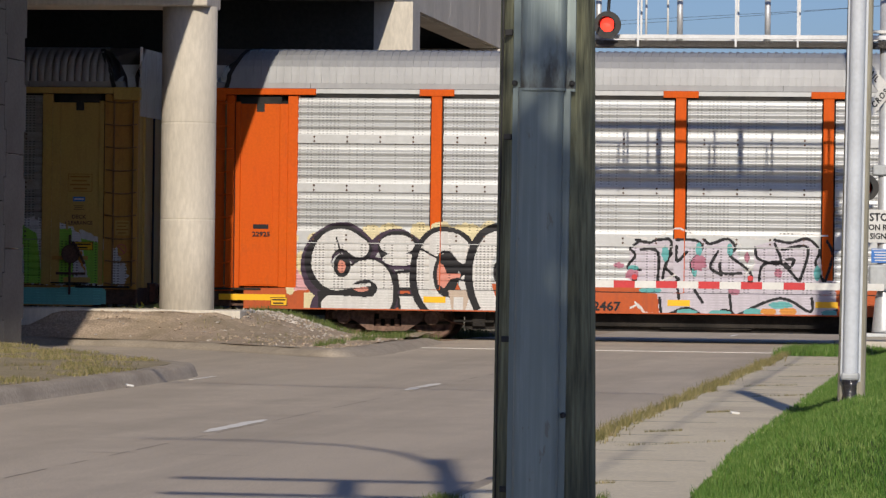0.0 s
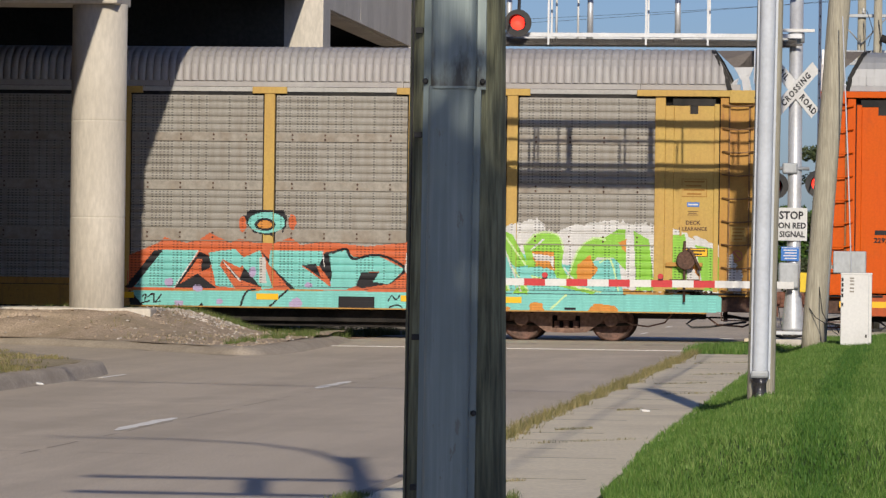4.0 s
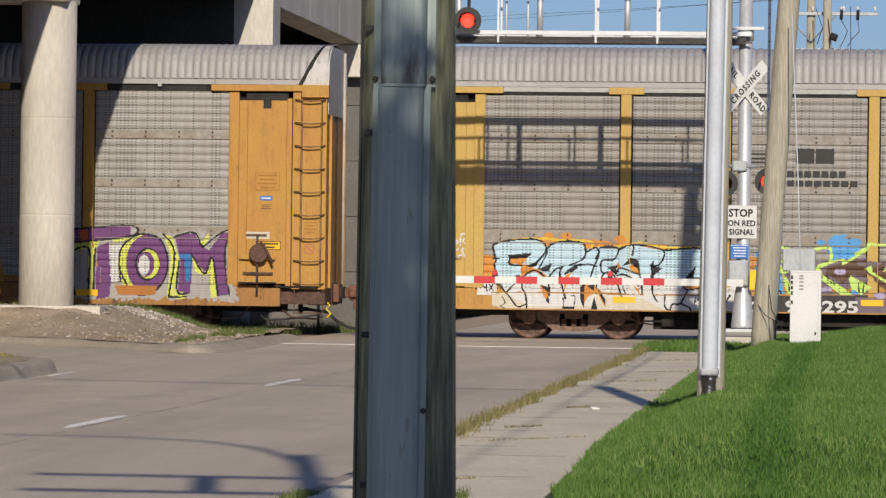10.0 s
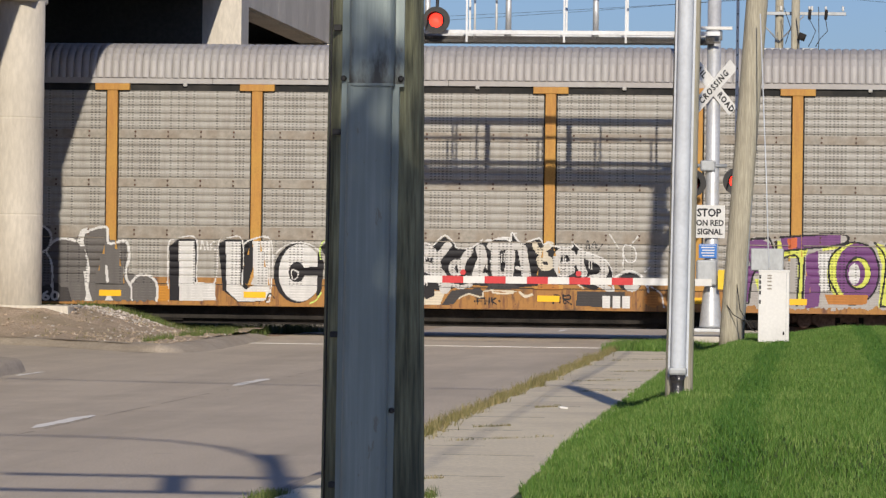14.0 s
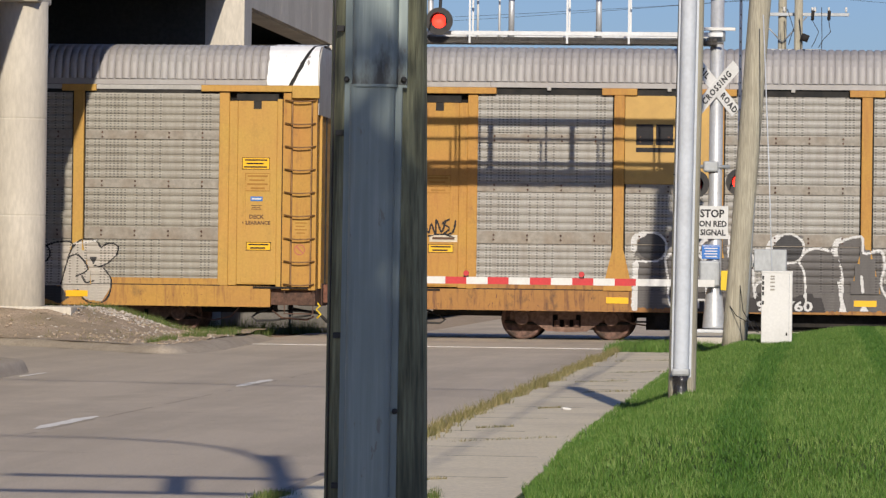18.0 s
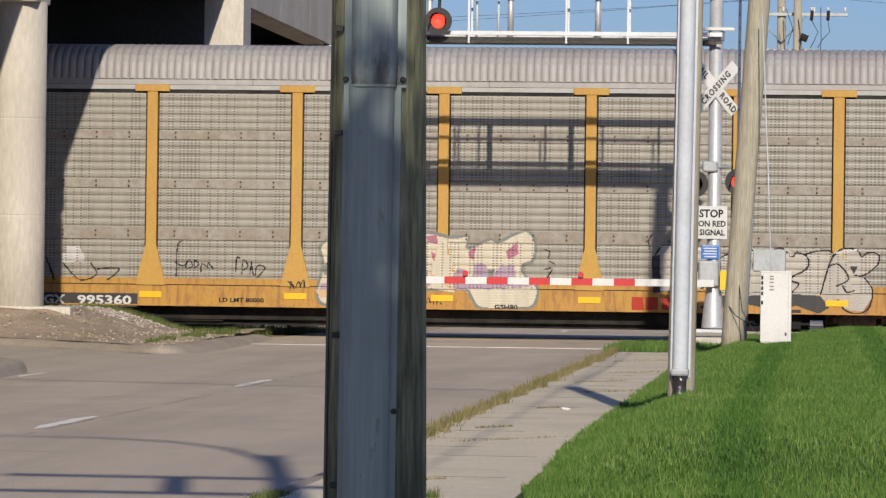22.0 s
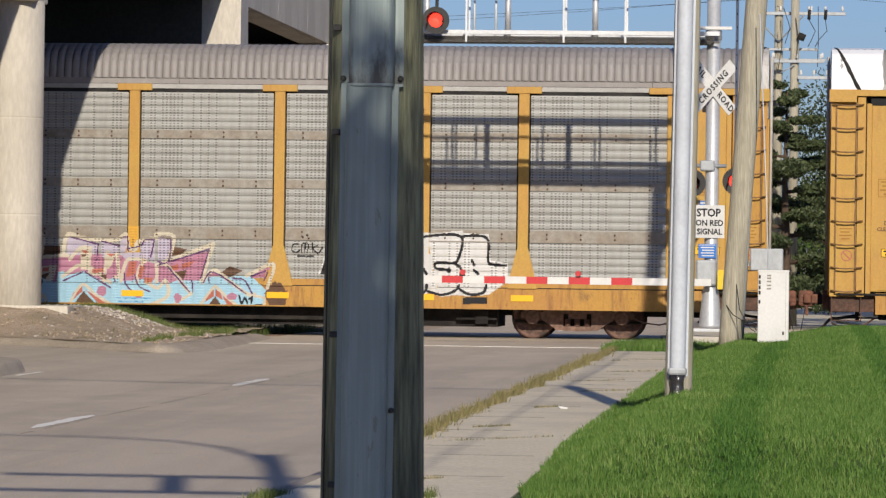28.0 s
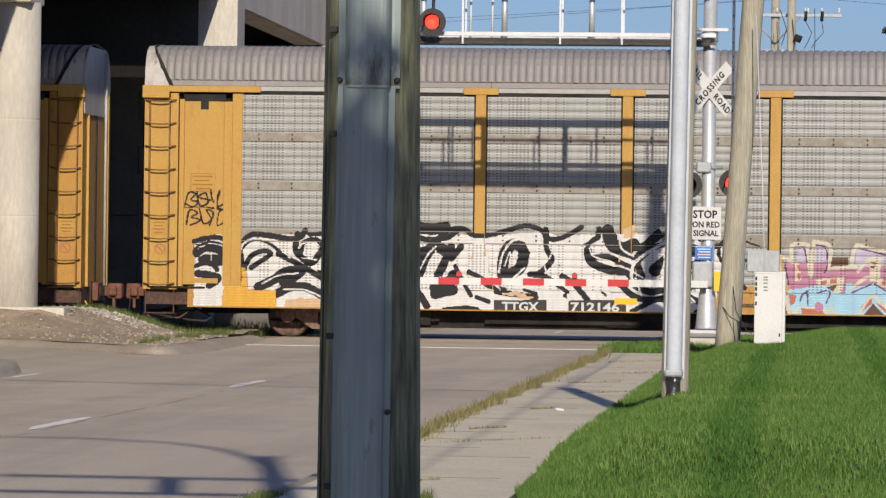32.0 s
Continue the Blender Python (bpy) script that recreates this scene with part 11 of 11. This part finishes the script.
M["blade_worn"] = leaf_paint("trodden_grass_blades", (0.024, 0.066, 0.010), (0.052, 0.135, 0.018), (0.135, 0.215, 0.045))
TRACKS = (-0.50, 0.85)          # darker bands left by the mower's wheels


def in_track(p):
    w = 0.16 + 0.07 * noise.noise((p[1] * 0.25, p[0] * 0.3, 3))
    return any(abs(p[0] - c - 0.06 * noise.noise((p[1] * 0.15, c, 0))) < w * (0.7 + 0.6 * random.random()) for c in TRACKS)


random.seed(17)
worn_, fresh_ = [], []
for p_ in lawn_points(225000, 4):
    (worn_ if in_track(p_) else fresh_).append(p_)
blades("grass", fresh_, 0.022, 0.066, 0.0048, M["blade"], "bright green mown grass on the bank", "grass", 2, 0.7)
blades("grass", worn_, 0.025, 0.065, 0.0055, M["blade_worn"], "darker mown grass in the mower's tracks", "grass", 3, 0.9)


def clump_points(n, seed, fx, y0, y1, thin=0.35):
    """Points along a seam, in clumps."""
    rng = np.random.default_rng(seed)
    out = []
    while len(out) < n:
        y = rng.uniform(y0, y1)
        if noise.noise((seed, y * 0.8, 0)) + 0.6 * noise.noise((seed, y * 3.1, 2)) > rng.uniform(-0.5, thin):
            x, z = fx(y, rng)
            out.append((x, y, z))
    return out


blades("kerb_weeds", clump_points(9500, 3, lambda y, r: (-3.25 + r.normal(0, 0.03 + 0.11 * abs(noise.noise((5, y * 0.7, 0)))) + 0.10 * noise.noise((2, y * 0.7, 0)), 0.04), 30, 68.5, 0.45), 0.015, 0.13, 0.0060, M["weed"], "yellow-green weeds along the kerb", "weeds", 5, 0.9)
blades("kerb_weeds", clump_points(650, 8, lambda y, r: (-3.33 + r.normal(0, 0.05), 0.03), 24.0, 25.4, 0.1), 0.02, 0.08, 0.006, M["rough_grass"], "rough grass tuft at the kerb", "weeds", 6, 0.8)
blades("kerb_weeds", clump_points(500, 9, lambda y, r: (-2.42 + r.normal(0, 0.06), 0.06), 24.0, 25.3, 0.1), 0.03, 0.09, 0.006, M["rough_grass"], "rough grass tuft on the walk", "weeds", 7, 0.8)
rng_ = np.random.default_rng(12)
blades("verge_grass", [(x, y, 0.05 + 0.02 * rng_.random()) for x, y in zip(rng_.normal(-2.7, 0.45, 9000), rng_.uniform(67.4, 73.5, 9000)) if -3.5 < x < -1.6], 0.04, 0.14, 0.007, M["blade"], "green grass by the crossing", "grass", 8, 0.7)
pts_ = []
for _ in range(8000):
    x_ = -11.2 - abs(rng_.normal(0, 2.0))
    y_ = 74.3 + abs(rng_.normal(0, 2.0))
    if y_ > 76.2:
        continue
    if noise.noise((x_ * 0.9, y_ * 0.9, 4)) > -0.15:
        pts_.append((x_, y_, mound_z(x_, y_) - 0.01))
for _ in range(5000):
    x_, y_ = rng_.uniform(-11.0, -10.45), rng_.uniform(66.5, 76.0)
    if noise.noise((x_ * 1.2, y_ * 0.8, 14)) > 0.05:
        pts_.append((x_, y_, mound_z(x_, y_) - 0.01))
blades("verge_grass", pts_, 0.03, 0.14, 0.006, M["rough_grass"], "rough green grass behind the island", "grass", 9, 0.7)
pts_ = [(rng_.uniform(-14.2, -10.6), y_, -0.112) for y_ in rng_.uniform(76.4, 79.6, 6500)]
blades("track_grass", pts_, 0.08, 0.34, 0.009, M["rough_grass"], "green grass beside the track", "grass", 14, 0.7)
pts_ = [(rng_.uniform(-21.0, -10.4), y_, -0.13 + dip(y_)) for y_ in rng_.uniform(83.8, 87.0, 7000)]
blades("track_grass", pts_, 0.15, 0.48, 0.012, M["rough_grass"], "tall rough grass beyond the rails", "grass", 18, 0.7)
pts_ = []
for _ in range(60000):
    x_, y_ = rng_.uniform(-15.5, -10.26), rng_.uniform(40, 63)
    if noise.noise((x_ * 1.1, y_ * 0.6, 9)) + 0.5 * noise.noise((x_ * 4, y_ * 3, 1)) > 0.12 and x_ < np.interp(y_, (50, 52.8, 55.2, 57.6, 60.8, 64.2), (-10.3, -10.6, -11.6, -12.6, -14.2, -16.0)):
        pts_.append((x_, y_, 0.164))
blades("verge_grass", pts_, 0.02, 0.07, 0.006, M["weed"], "thin dry grass on the verge", "grass", 10, 0.9)


pts_ = []
for _ in range(6000):
    x_, y_ = rng_.uniform(-17.5, -10.4), rng_.uniform(63.5, 75.5)
    if noise.noise((x_ * 1.3, y_ * 1.6, 21)) > 0.22 and y_ > mound_edge(x_) + 0.6:
        pts_.append((x_, y_, mound_z(x_, y_) - 0.005))
blades("island_weeds", pts_, 0.02, 0.09, 0.007, M["weed"], "dry weeds on the dirt island", "weeds", 15, 1.0)


def stones(name, P, smin, smax, material, label, seed):
    rng = np.random.default_rng(seed)
    base = np.array([(1, 0, 0), (-1, 0, 0), (0, 1, 0), (0, -1, 0), (0, 0, 0.6), (0, 0, -0.4)], float)
    tri = [(0, 2, 4), (2, 1, 4), (1, 3, 4), (3, 0, 4), (2, 0, 5), (1, 2, 5), (3, 1, 5), (0, 3, 5)]
    V, F = [], []
    for p in P:
        s = rng.uniform(smin, smax)
        q = base * rng.uniform(0.5, 1.2, (6, 3)) * s
        a = rng.uniform(0, 6.3)
        c, sn = math.cos(a), math.sin(a)
        n = len(V)
        for v in q:
            V.append((p[0] + v[0] * c - v[1] * sn, p[1] + v[0] * sn + v[1] * c, p[2] + v[2]))
        F += [tuple(n + k for k in f) for f in tri]
    return tagged(mesh_np(name, V, F, [material]), label, "stones", kind="stuff")


M["stone"] = plain("pale_stone", (0.56, 0.50, 0.44), 0.9, var=0.35, fine=3)
sp_ = []
for _ in range(500):
    x_ = rng_.normal(-12.3, 1.0)
    y_ = rng_.uniform(70.6, 75.5)
    if -17 < x_ < -10.8 and noise.noise((x_ * 1.5, y_ * 1.5, 0)) > -0.1:
        sp_.append((x_, y_, mound_z(x_, y_)))
for _ in range(420):
    x_, y_ = rng_.normal(-12.75, 0.45), rng_.normal(73.6, 0.7)
    sp_.append((x_, y_, mound_z(x_, y_)))
for _ in range(260):
    x_, y_ = rng_.uniform(-17, -10.3), rng_.uniform(64, 72)
    if y_ > mound_edge(x_) + 0.5:
        sp_.append((x_, y_, mound_z(x_, y_)))
clod_ = []
for _ in range(2600):
    x_, y_ = rng_.uniform(-19.0, -10.3), rng_.uniform(64.5, 74.5)
    if y_ > mound_edge(x_) + 0.55 and noise.noise((x_ * 1.1, y_ * 2.4, 31)) > -0.25:
        clod_.append((x_, y_, mound_z(x_, y_)))
stones("clods", clod_, 0.012, 0.06, M["dirt"], "crumbled earth on the dirt island", 8)
stones("gravel", sp_, 0.012, 0.052, M["stone"], "pale loose stones on the dirt island", 3)
stones("gravel", [(rng_.uniform(-10.3, -3.5), rng_.uniform(28, 78), 0.0) for _ in range(90)], 0.003, 0.011, M["stone"], "scattered grit on the road", 4)

# tar joints and cracks of the road
M["tar"] = plain("dark_joint_sealer", (0.24, 0.20, 0.17), 0.9, var=0.4)
for y_ in (31.3, 39.8, 52.4, 61.0):
    bm = bmesh.new()
    last = None
    for k in range(29):
        x_ = -10.3 + 6.9 * k / 28
        yy = y_ + 0.35 * noise.noise((x_ * 0.5, y_, 0))
        v = (bm.verts.new((x_, yy - 0.009, 0.0015)), bm.verts.new((x_, yy + 0.009, 0.0015)))
        if last and noise.noise((x_ * 1.4, y_, 5)) > 0.0:
            bm.faces.new((last[0], v[0], v[1], last[1]))
        last = v
    tagged(obj("road_joint", bm, M["tar"]), "dark sealed joint across the road", "joint", "road joints", kind="structure")
bm = bmesh.new()
last = None
for k in range(200):
    y_ = 20 + 52 * k / 199
    xx = -6.72 + 0.03 * noise.noise((0, y_ * 0.7, 0))
    v = (bm.verts.new((xx - 0.007, y_, 0.0015)), bm.verts.new((xx + 0.007, y_, 0.0015)))
    if last and noise.noise((3, y_ * 0.9, 5)) > -0.05:
        bm.faces.new((last[0], last[1], v[1], v[0]))
    last = v
tagged(obj("road_joint", bm, M["tar"]), "dark joint along the road's middle", "joint", "road joints", kind="structure")
for k, (y_, xa_, xb_) in enumerate(((33.6, -2.95, -2.05), (27.2, -2.7, -2.45), (36.0, -2.95, -2.65), (41.0, -2.75, -2.5), (46.5, -2.6, -2.0), (50.4, -2.9, -2.3), (55.0, -2.7, -2.0), (61.5, -3.0, -2.0))):
    blades("joint_weeds", [(xa_ + (xb_ - xa_) * q_, y_ + 1.5 * (q_ - 0.5) * (xb_ - xa_) + rng_.normal(0, 0.03), 0.058) for q_ in rng_.random(110)], 0.01, 0.035, 0.005, M["weed"], "weeds in a joint of the walk", "weeds", 20 + k, 1.2)


# ---- beyond the track ----
def leaf_cloud(bm_pts, size, seed, n):
    rng = np.random.default_rng(seed)
    V, F = [], []
    for _ in range(n):
        c, r = bm_pts[rng.integers(len(bm_pts))]
        u = rng.normal(0, 1, 3)
        u /= np.linalg.norm(u)
        p = np.array(c) + u * np.array(r) * rng.random() ** 0.45
        a = rng.normal(0, 1, 3)
        a /= np.linalg.norm(a)
        b = np.cross(a, rng.normal(0, 1, 3))
        b /= np.linalg.norm(b)
        s = size * rng.uniform(0.5, 1.5)
        k = len(V)
        V += [tuple(p - a * s), tuple(p + b * s * 0.45), tuple(p + a * s), tuple(p - b * s * 0.45)]
        F.append((k, k + 1, k + 2, k + 3))
    return V, F


M["needle"] = leaf_paint("pine_needles", (0.02, 0.032, 0.012), (0.055, 0.075, 0.03), (0.12, 0.14, 0.06))
M["broadleaf"] = leaf_paint("silver_green_leaves", (0.08, 0.11, 0.06), (0.20, 0.24, 0.15), (0.40, 0.43, 0.33))
M["greenleaf"] = leaf_paint("green_leaves", (0.03, 0.07, 0.012), (0.06, 0.12, 0.02), (0.13, 0.19, 0.04))


def tree(at, h, spread, material, seed, label, pine=False, low=0.15, n=5200, size=0.16):
    t = thing("tree", at, label, "tree")
    rng = random.Random(seed)
    bm = bmesh.new()
    tube(bm, [(0, 0, -0.2), (0.05 * h * 0.1, 0, h * 0.3), (-0.02, 0.05, h * 0.6), (0.02, 0, h * 0.95)], 0.028 * h, 10, True, 0.02)
    pts = []
    for k in range(26):
        z = h * (low + (0.97 - low) * k / 25)
        a = k * 2.4 + rng.uniform(-0.4, 0.4)
        reach = spread * ((1.05 - (z / h)) ** 0.7 if pine else math.sin(math.pi * min(0.98, (z / h - low) / (1 - low) * 0.85 + 0.15)) ** 0.6) * rng.uniform(0.6, 1.1)
        e = (math.cos(a) * reach, math.sin(a) * reach, z + (0.1 if pine else 0.35) * reach)
        tube(bm, [(0, 0, z), (e[0] * 0.5, e[1] * 0.5, z + (e[2] - z) * 0.6), e], 0.012 * h * (1.1 - z / h) + 0.012, 6, True, 0.008)
        for q in (0.45, 0.75, 1.0):
            c = (e[0] * q, e[1] * q, z + (e[2] - z) * q)
            r = (0.30 if pine else 0.36) * reach * (0.6 + 0.5 * q) + 0.12
            pts.append((c, (r, r, r * (0.38 if pine else 0.75))))
    part("trunk", bm, M["bark"], t)
    V, F = leaf_cloud(pts, size, seed, n)
    cr = mesh_np("crown", V, F, [material], t)
    return t


tree((-0.75, 119.0, -0.45), 7.4, 3.0, M["needle"], 3, "dark pine tree beyond the track", True, 0.10, 60000, 0.06)
tree((2.9, 124.0, -0.45), 9.4, 3.5, M["needle"], 5, "tall pine tree with sparse top beyond the track", True, 0.05, 75000, 0.065)
tree((2.3, 108.0, -0.45), 5.2, 1.5, M["broadleaf"], 7, "young silver-leaved tree beyond the track", False, 0.15, 12000, 0.055)
tree((7.0, 140.0, -0.45), 9.0, 3.6, M["greenleaf"], 8, "leafy green tree beyond the lot", False, 0.1, 14000, 0.12)
tree((2.6, 152.0, -0.45), 9.6, 4.2, M["needle"], 15, "broad dark tree behind the pines", False, 0.05, 40000, 0.08)
tree((-14.5, 330.0, -0.45), 8.5, 4.5, M["greenleaf"], 9, "leafy tree by the foot of the ramp", False, 0.05, 5000, 0.3)
tree((-9.0, 360.0, -0.45), 7.0, 4.0, M["greenleaf"], 11, "leafy tree far down the road", False, 0.05, 4000, 0.3)
tree((2.0, 330.0, -0.45), 8.5, 5.5, M["greenleaf"], 12, "leafy tree behind the lot", False, 0.05, 5000, 0.35)
tree((12.0, 300.0, -0.45), 9.0, 6.0, M["greenleaf"], 13, "leafy tree behind the lot", False, 0.05, 5000, 0.35)


def far_pole(x, y, h, arms, label):
    p = thing("power_pole", (x, y, -0.5), label, "pole", "power poles")
    bm = bmesh.new()
    tube(bm, [(0, 0, -0.1), (0, 0, h)], 0.16, 14, True, 0.12)
    part("shaft", bm, M["wood_pale"], p)
    for z, x0, x1 in arms:
        arm = part("crossarm", boxed(x0, x1, -0.22, -0.12, z, z + 0.10, 0.01), M["galv"], p)
        for k in range(4):
            bm = bmesh.new()
            lathe(bm, [(0.015, 0.0), (0.045, 0.05), (0.03, 0.09), (0.045, 0.13), (0.01, 0.17)], "Z", (x0 + 0.1 + (x1 - x0 - 0.2) * k / 3, -0.17, z + 0.12), 10)
            part("insulator", bm, M["white_paint"], arm)
    return p


pa_ = far_pole(-1.06, 126.0, 13.0, ((8.28, -1.0, 1.45), (9.72, -1.0, 2.05)), "weathered power pole with crossarms and fuses")
pb_ = far_pole(-0.56, 125.4, 13.0, ((7.72, 0.1, 1.5), (8.22, -1.5, 0.9)), "second weathered power pole beside it")
part("dark_band", tubed([(0, 0, 6.6), (0, 0, 7.1)], 0.165, 14), M["black"], pa_)
part("arm_brace", tubed([(0.0, -0.2, 8.9), (0.75, -0.2, 9.7)], 0.025, 6), M["galv"], pa_)
part("arm_brace", tubed([(0.0, -0.2, 8.9), (-0.75, -0.2, 9.7)], 0.025, 6), M["galv"], pa_)
part("lower_arm", boxed(-0.55, 1.2, -0.30, -0.24, 8.62, 8.70, 0.01), M["galv"], pa_)
for x_ in (0.42, 0.92):
    fu = part("fuse", tubed([(x_, -0.25, 9.55), (x_ + 0.02, -0.25, 9.85)], 0.05, 8), M["under"], pb_, "dark fuse cutout")
    part("fuse_cap", tubed([(x_, -0.25, 9.85), (x_, -0.25, 9.95)], 0.035, 8), M["white_paint"], fu)
part("transformer", tubed([(0.16, -0.2, 8.92), (0.24, -0.2, 9.12)], 0.12, 14), M["under"], pb_)
for k, pts in enumerate((((0.42, -0.25, 9.55), (0.62, -0.25, 9.2), (0.50, -0.25, 8.9), (0.40, -0.2, 8.72)), ((0.92, -0.25, 9.55), (0.98, -0.25, 9.2), (0.75, -0.25, 8.95), (0.62, -0.2, 8.72)), ((-0.35, -0.2, 9.9), (-0.15, -0.25, 9.3), (-0.3, -0.2, 8.8)),
                         ((0.70, -0.2, 9.95), (0.72, -0.22, 9.0), (0.70, -0.2, 8.1)), ((0.02, -0.22, 9.6), (0.1, -0.25, 9.0), (0.05, -0.2, 8.3)), ((-0.45, -0.2, 9.5), (-0.4, -0.25, 8.7), (-0.52, -0.2, 7.9)))):
    part("jumper_wire", tubed(pts, 0.012, 5), M["cable"], pb_)
part("guy_bar", tubed([(-0.45, -0.25, 7.9), (0.0, -0.2, 8.15)], 0.02, 6), M["galv"], pb_)


def wires():
    far_pole(-46.0, 141.0, 12.0, ((9.1, -0.9, 0.9),), "weathered power pole behind the overpass")
    far_pole(34.0, 140.0, 13.0, ((10.0, -0.9, 0.9),), "weathered power pole beyond the lot")
    for a, b, sag in (((-46.5, 140.8, 9.4), (-0.6, 125.2, 9.75), 0.5), ((-45.5, 140.8, 9.4), (-1.2, 125.8, 9.8), 0.7), ((0.3, 125.2, 9.75), (33.5, 139.8, 10.3), 0.6)):
        a, b = Vector(a), Vector(b)
        pts = [a.lerp(b, t / 16) - Vector((0, 0, sag * 4 * (t / 16) * (1 - t / 16))) for t in range(17)]
        tagged(obj("power_line", tubed(pts, 0.007, 4), M["cable"]), "thin black overhead power line", "cable", "power lines")


wires()


def relay_box():
    c = thing("signal_case", (-0.92, 69.5, 0.0), "grey metal signal case on a post", "utility box")
    part("case", boxed(-0.10, 0.46, -0.18, 0.18, 1.42, 1.80, 0.02), M["galv"], c)
    part("post", tubed([(0.1, 0, 0.0), (0.1, 0, 1.43)], 0.05, 10), M["galv"], c)
    bm = bmesh.new()
    lathe(bm, [(0.11, -0.05), (0.12, 0.0), (0.11, 0.08)], "Y", (-0.24, -0.1, 1.58), 18)
    part("meter", bm, M["galv"], c)
    part("bracket", boxed(-0.3, -0.1, -0.06, 0.0, 1.5, 1.56), M["galv"], c)


relay_box()


def do_not_enter():
    s = thing("road_sign", (-11.75, 91.0, -0.115), "DO NOT ENTER sign on a steel post", "sign")
    part("post", tubed([(0, 0.03, 0), (0, 0.03, 2.9)], 0.03, 8), M["galv"], s)
    f = part("plate", boxed(-0.38, 0.38, -0.006, 0.0, 2.15, 2.91, 0.004), M["white_paint"], s, "white square plate")
    bm = bmesh.new()
    lathe(bm, [(0.35, -0.009), (0.35, -0.006)], "Y", (0, 0, 2.53), 36)
    d = part("disc", bm, M["red_paint"], s, "red disc")
    part("bar", boxed(-0.26, 0.26, -0.012, -0.008, 2.47, 2.59), M["white_paint"], d)
    words("DO NOT", 0.13, M["white_paint"], d, (0, -0.012, 2.71))
    words("ENTER", 0.13, M["white_paint"], d, (0, -0.012, 2.35))


do_not_enter()
tagged(obj("traffic_barrier", boxed(-12.6, -11.2, 110.0, 110.5, -0.5, 1.1, 0.05), M["end_grey"]), "grey barrier slab by the abutment", "barrier")


def paper(at, label):
    p = obj("litter", boxed(-0.045, 0.045, -0.03, 0.03, 0.0, 0.025, 0.008), M["white_paint"])
    p.matrix_world = pose(*at, 4, 7, 25)
    tagged(p, label, "litter")


paper((-10.02, 47.3, 0.02), "crumpled white paper by the kerb")
paper((-2.45, 40.6, 0.06), "small scrap of white paper on the walk")

# a blown plastic bag
bm = bmesh.new()
bmesh.ops.create_icosphere(bm, subdivisions=3, radius=0.11)
for v in bm.verts:
    k = 1 + 0.35 * noise.noise(v.co * 16) + 0.2 * noise.noise(v.co * 40)
    v.co = Vector((v.co.x * k * 1.15, v.co.y * k, v.co.z * k * 0.9 + 0.095))
BAG = tagged(obj("plastic_bag", bm, M["white_paint"]), "crumpled white plastic bag blown over the road", "litter")
BAG.matrix_world = pose(-20, 63, 0.13)


def shade_tree():
    """The street tree over the camera whose shade lies on the near pole."""
    t = thing("tree", (2.6, 1.5, 0.0), "leafy street tree beside the pole", "tree")
    bm = bmesh.new()
    tube(bm, [(0, 0, -0.2), (0.05, 0, 2.4), (-0.2, 0.1, 4.4), (-0.9, 0.2, 6.2)], 0.2, 10, True, 0.07)
    pts = []
    rng = random.Random(6)
    for k in range(20):
        e = Vector((-2.4 + rng.uniform(-1.0, 1.2), 0.6 + rng.uniform(-1.3, 1.3), 5.38 + rng.uniform(-1.3, 0.78)))
        tube(bm, [(-0.3, 0.1, 4.6), tuple(Vector((-0.3, 0.1, 4.6)).lerp(e, 0.6) + Vector((0, 0, 0.3))), tuple(e)], 0.05, 6, True, 0.012)
        pts.append((tuple(e), (0.75, 0.75, 0.6)))
    part("trunk", bm, M["bark"], t)
    V, F = leaf_cloud(pts, 0.14, 21, 3600)
    mesh_np("crown", V, F, [M["greenleaf"]], t)


shade_tree()


# ---- what moves ----
def shift_at(t):
    return float(np.interp(t, [a for a, _ in SHIFT], [b for _, b in SHIFT]))


def motions():
    for car, west in CARS:
        walk(car, [(t, pose(west + s, 80.0, 0)) for t, s in SHIFT])
    ticks = [k / 7 for k in range(0, 225)]
    turn = [(t, -math.degrees((shift_at(t) - shift_at(0)) / 0.41)) for t in ticks]
    for ws, s in SPUN:
        walk(ws, [(t, pose(s, 0, 0.41, 0, -a, 0)) for t, a in turn])
    path = ((0, -20.0, 64.0, 0.13), (20, -20.0, 64.0, 0.13), (22.0, -14.2, 64.0, 0.05), (22.3, -12.8, 63.2, 0.02), (22.6, -11.58, 62.0, 0.0), (22.9, -10.12, 59.0, 0.0), (23.2, -9.2, 58.2, 0.0),
            (23.5, -8.33, 58.0, 0.03), (23.8, -7.5, 58.4, 0.02), (24.0, -7.0, 58.4, 0.0), (24.6, -6.4, 58.4, 0.0), (25.0, -5.8, 58.4, 0.0), (25.5, -4.4, 58.3, 0.0), (25.9, -3.5, 58.4, 0.02), (26.5, -2.0, 58.5, 0.15), (27.2, 0.9, 58.6, 0.5), (28.0, 3.5, 58.6, turf_z(3.5, 58.6)), (32, 3.5, 58.6, turf_z(3.5, 58.6)))
    walk(BAG, [(t, pose(x, y, z, 0, 12 * math.sin(k * 2.0), 30 * math.sin(k * 1.3))) for k, (t, x, y, z) in enumerate(path)])


motions()
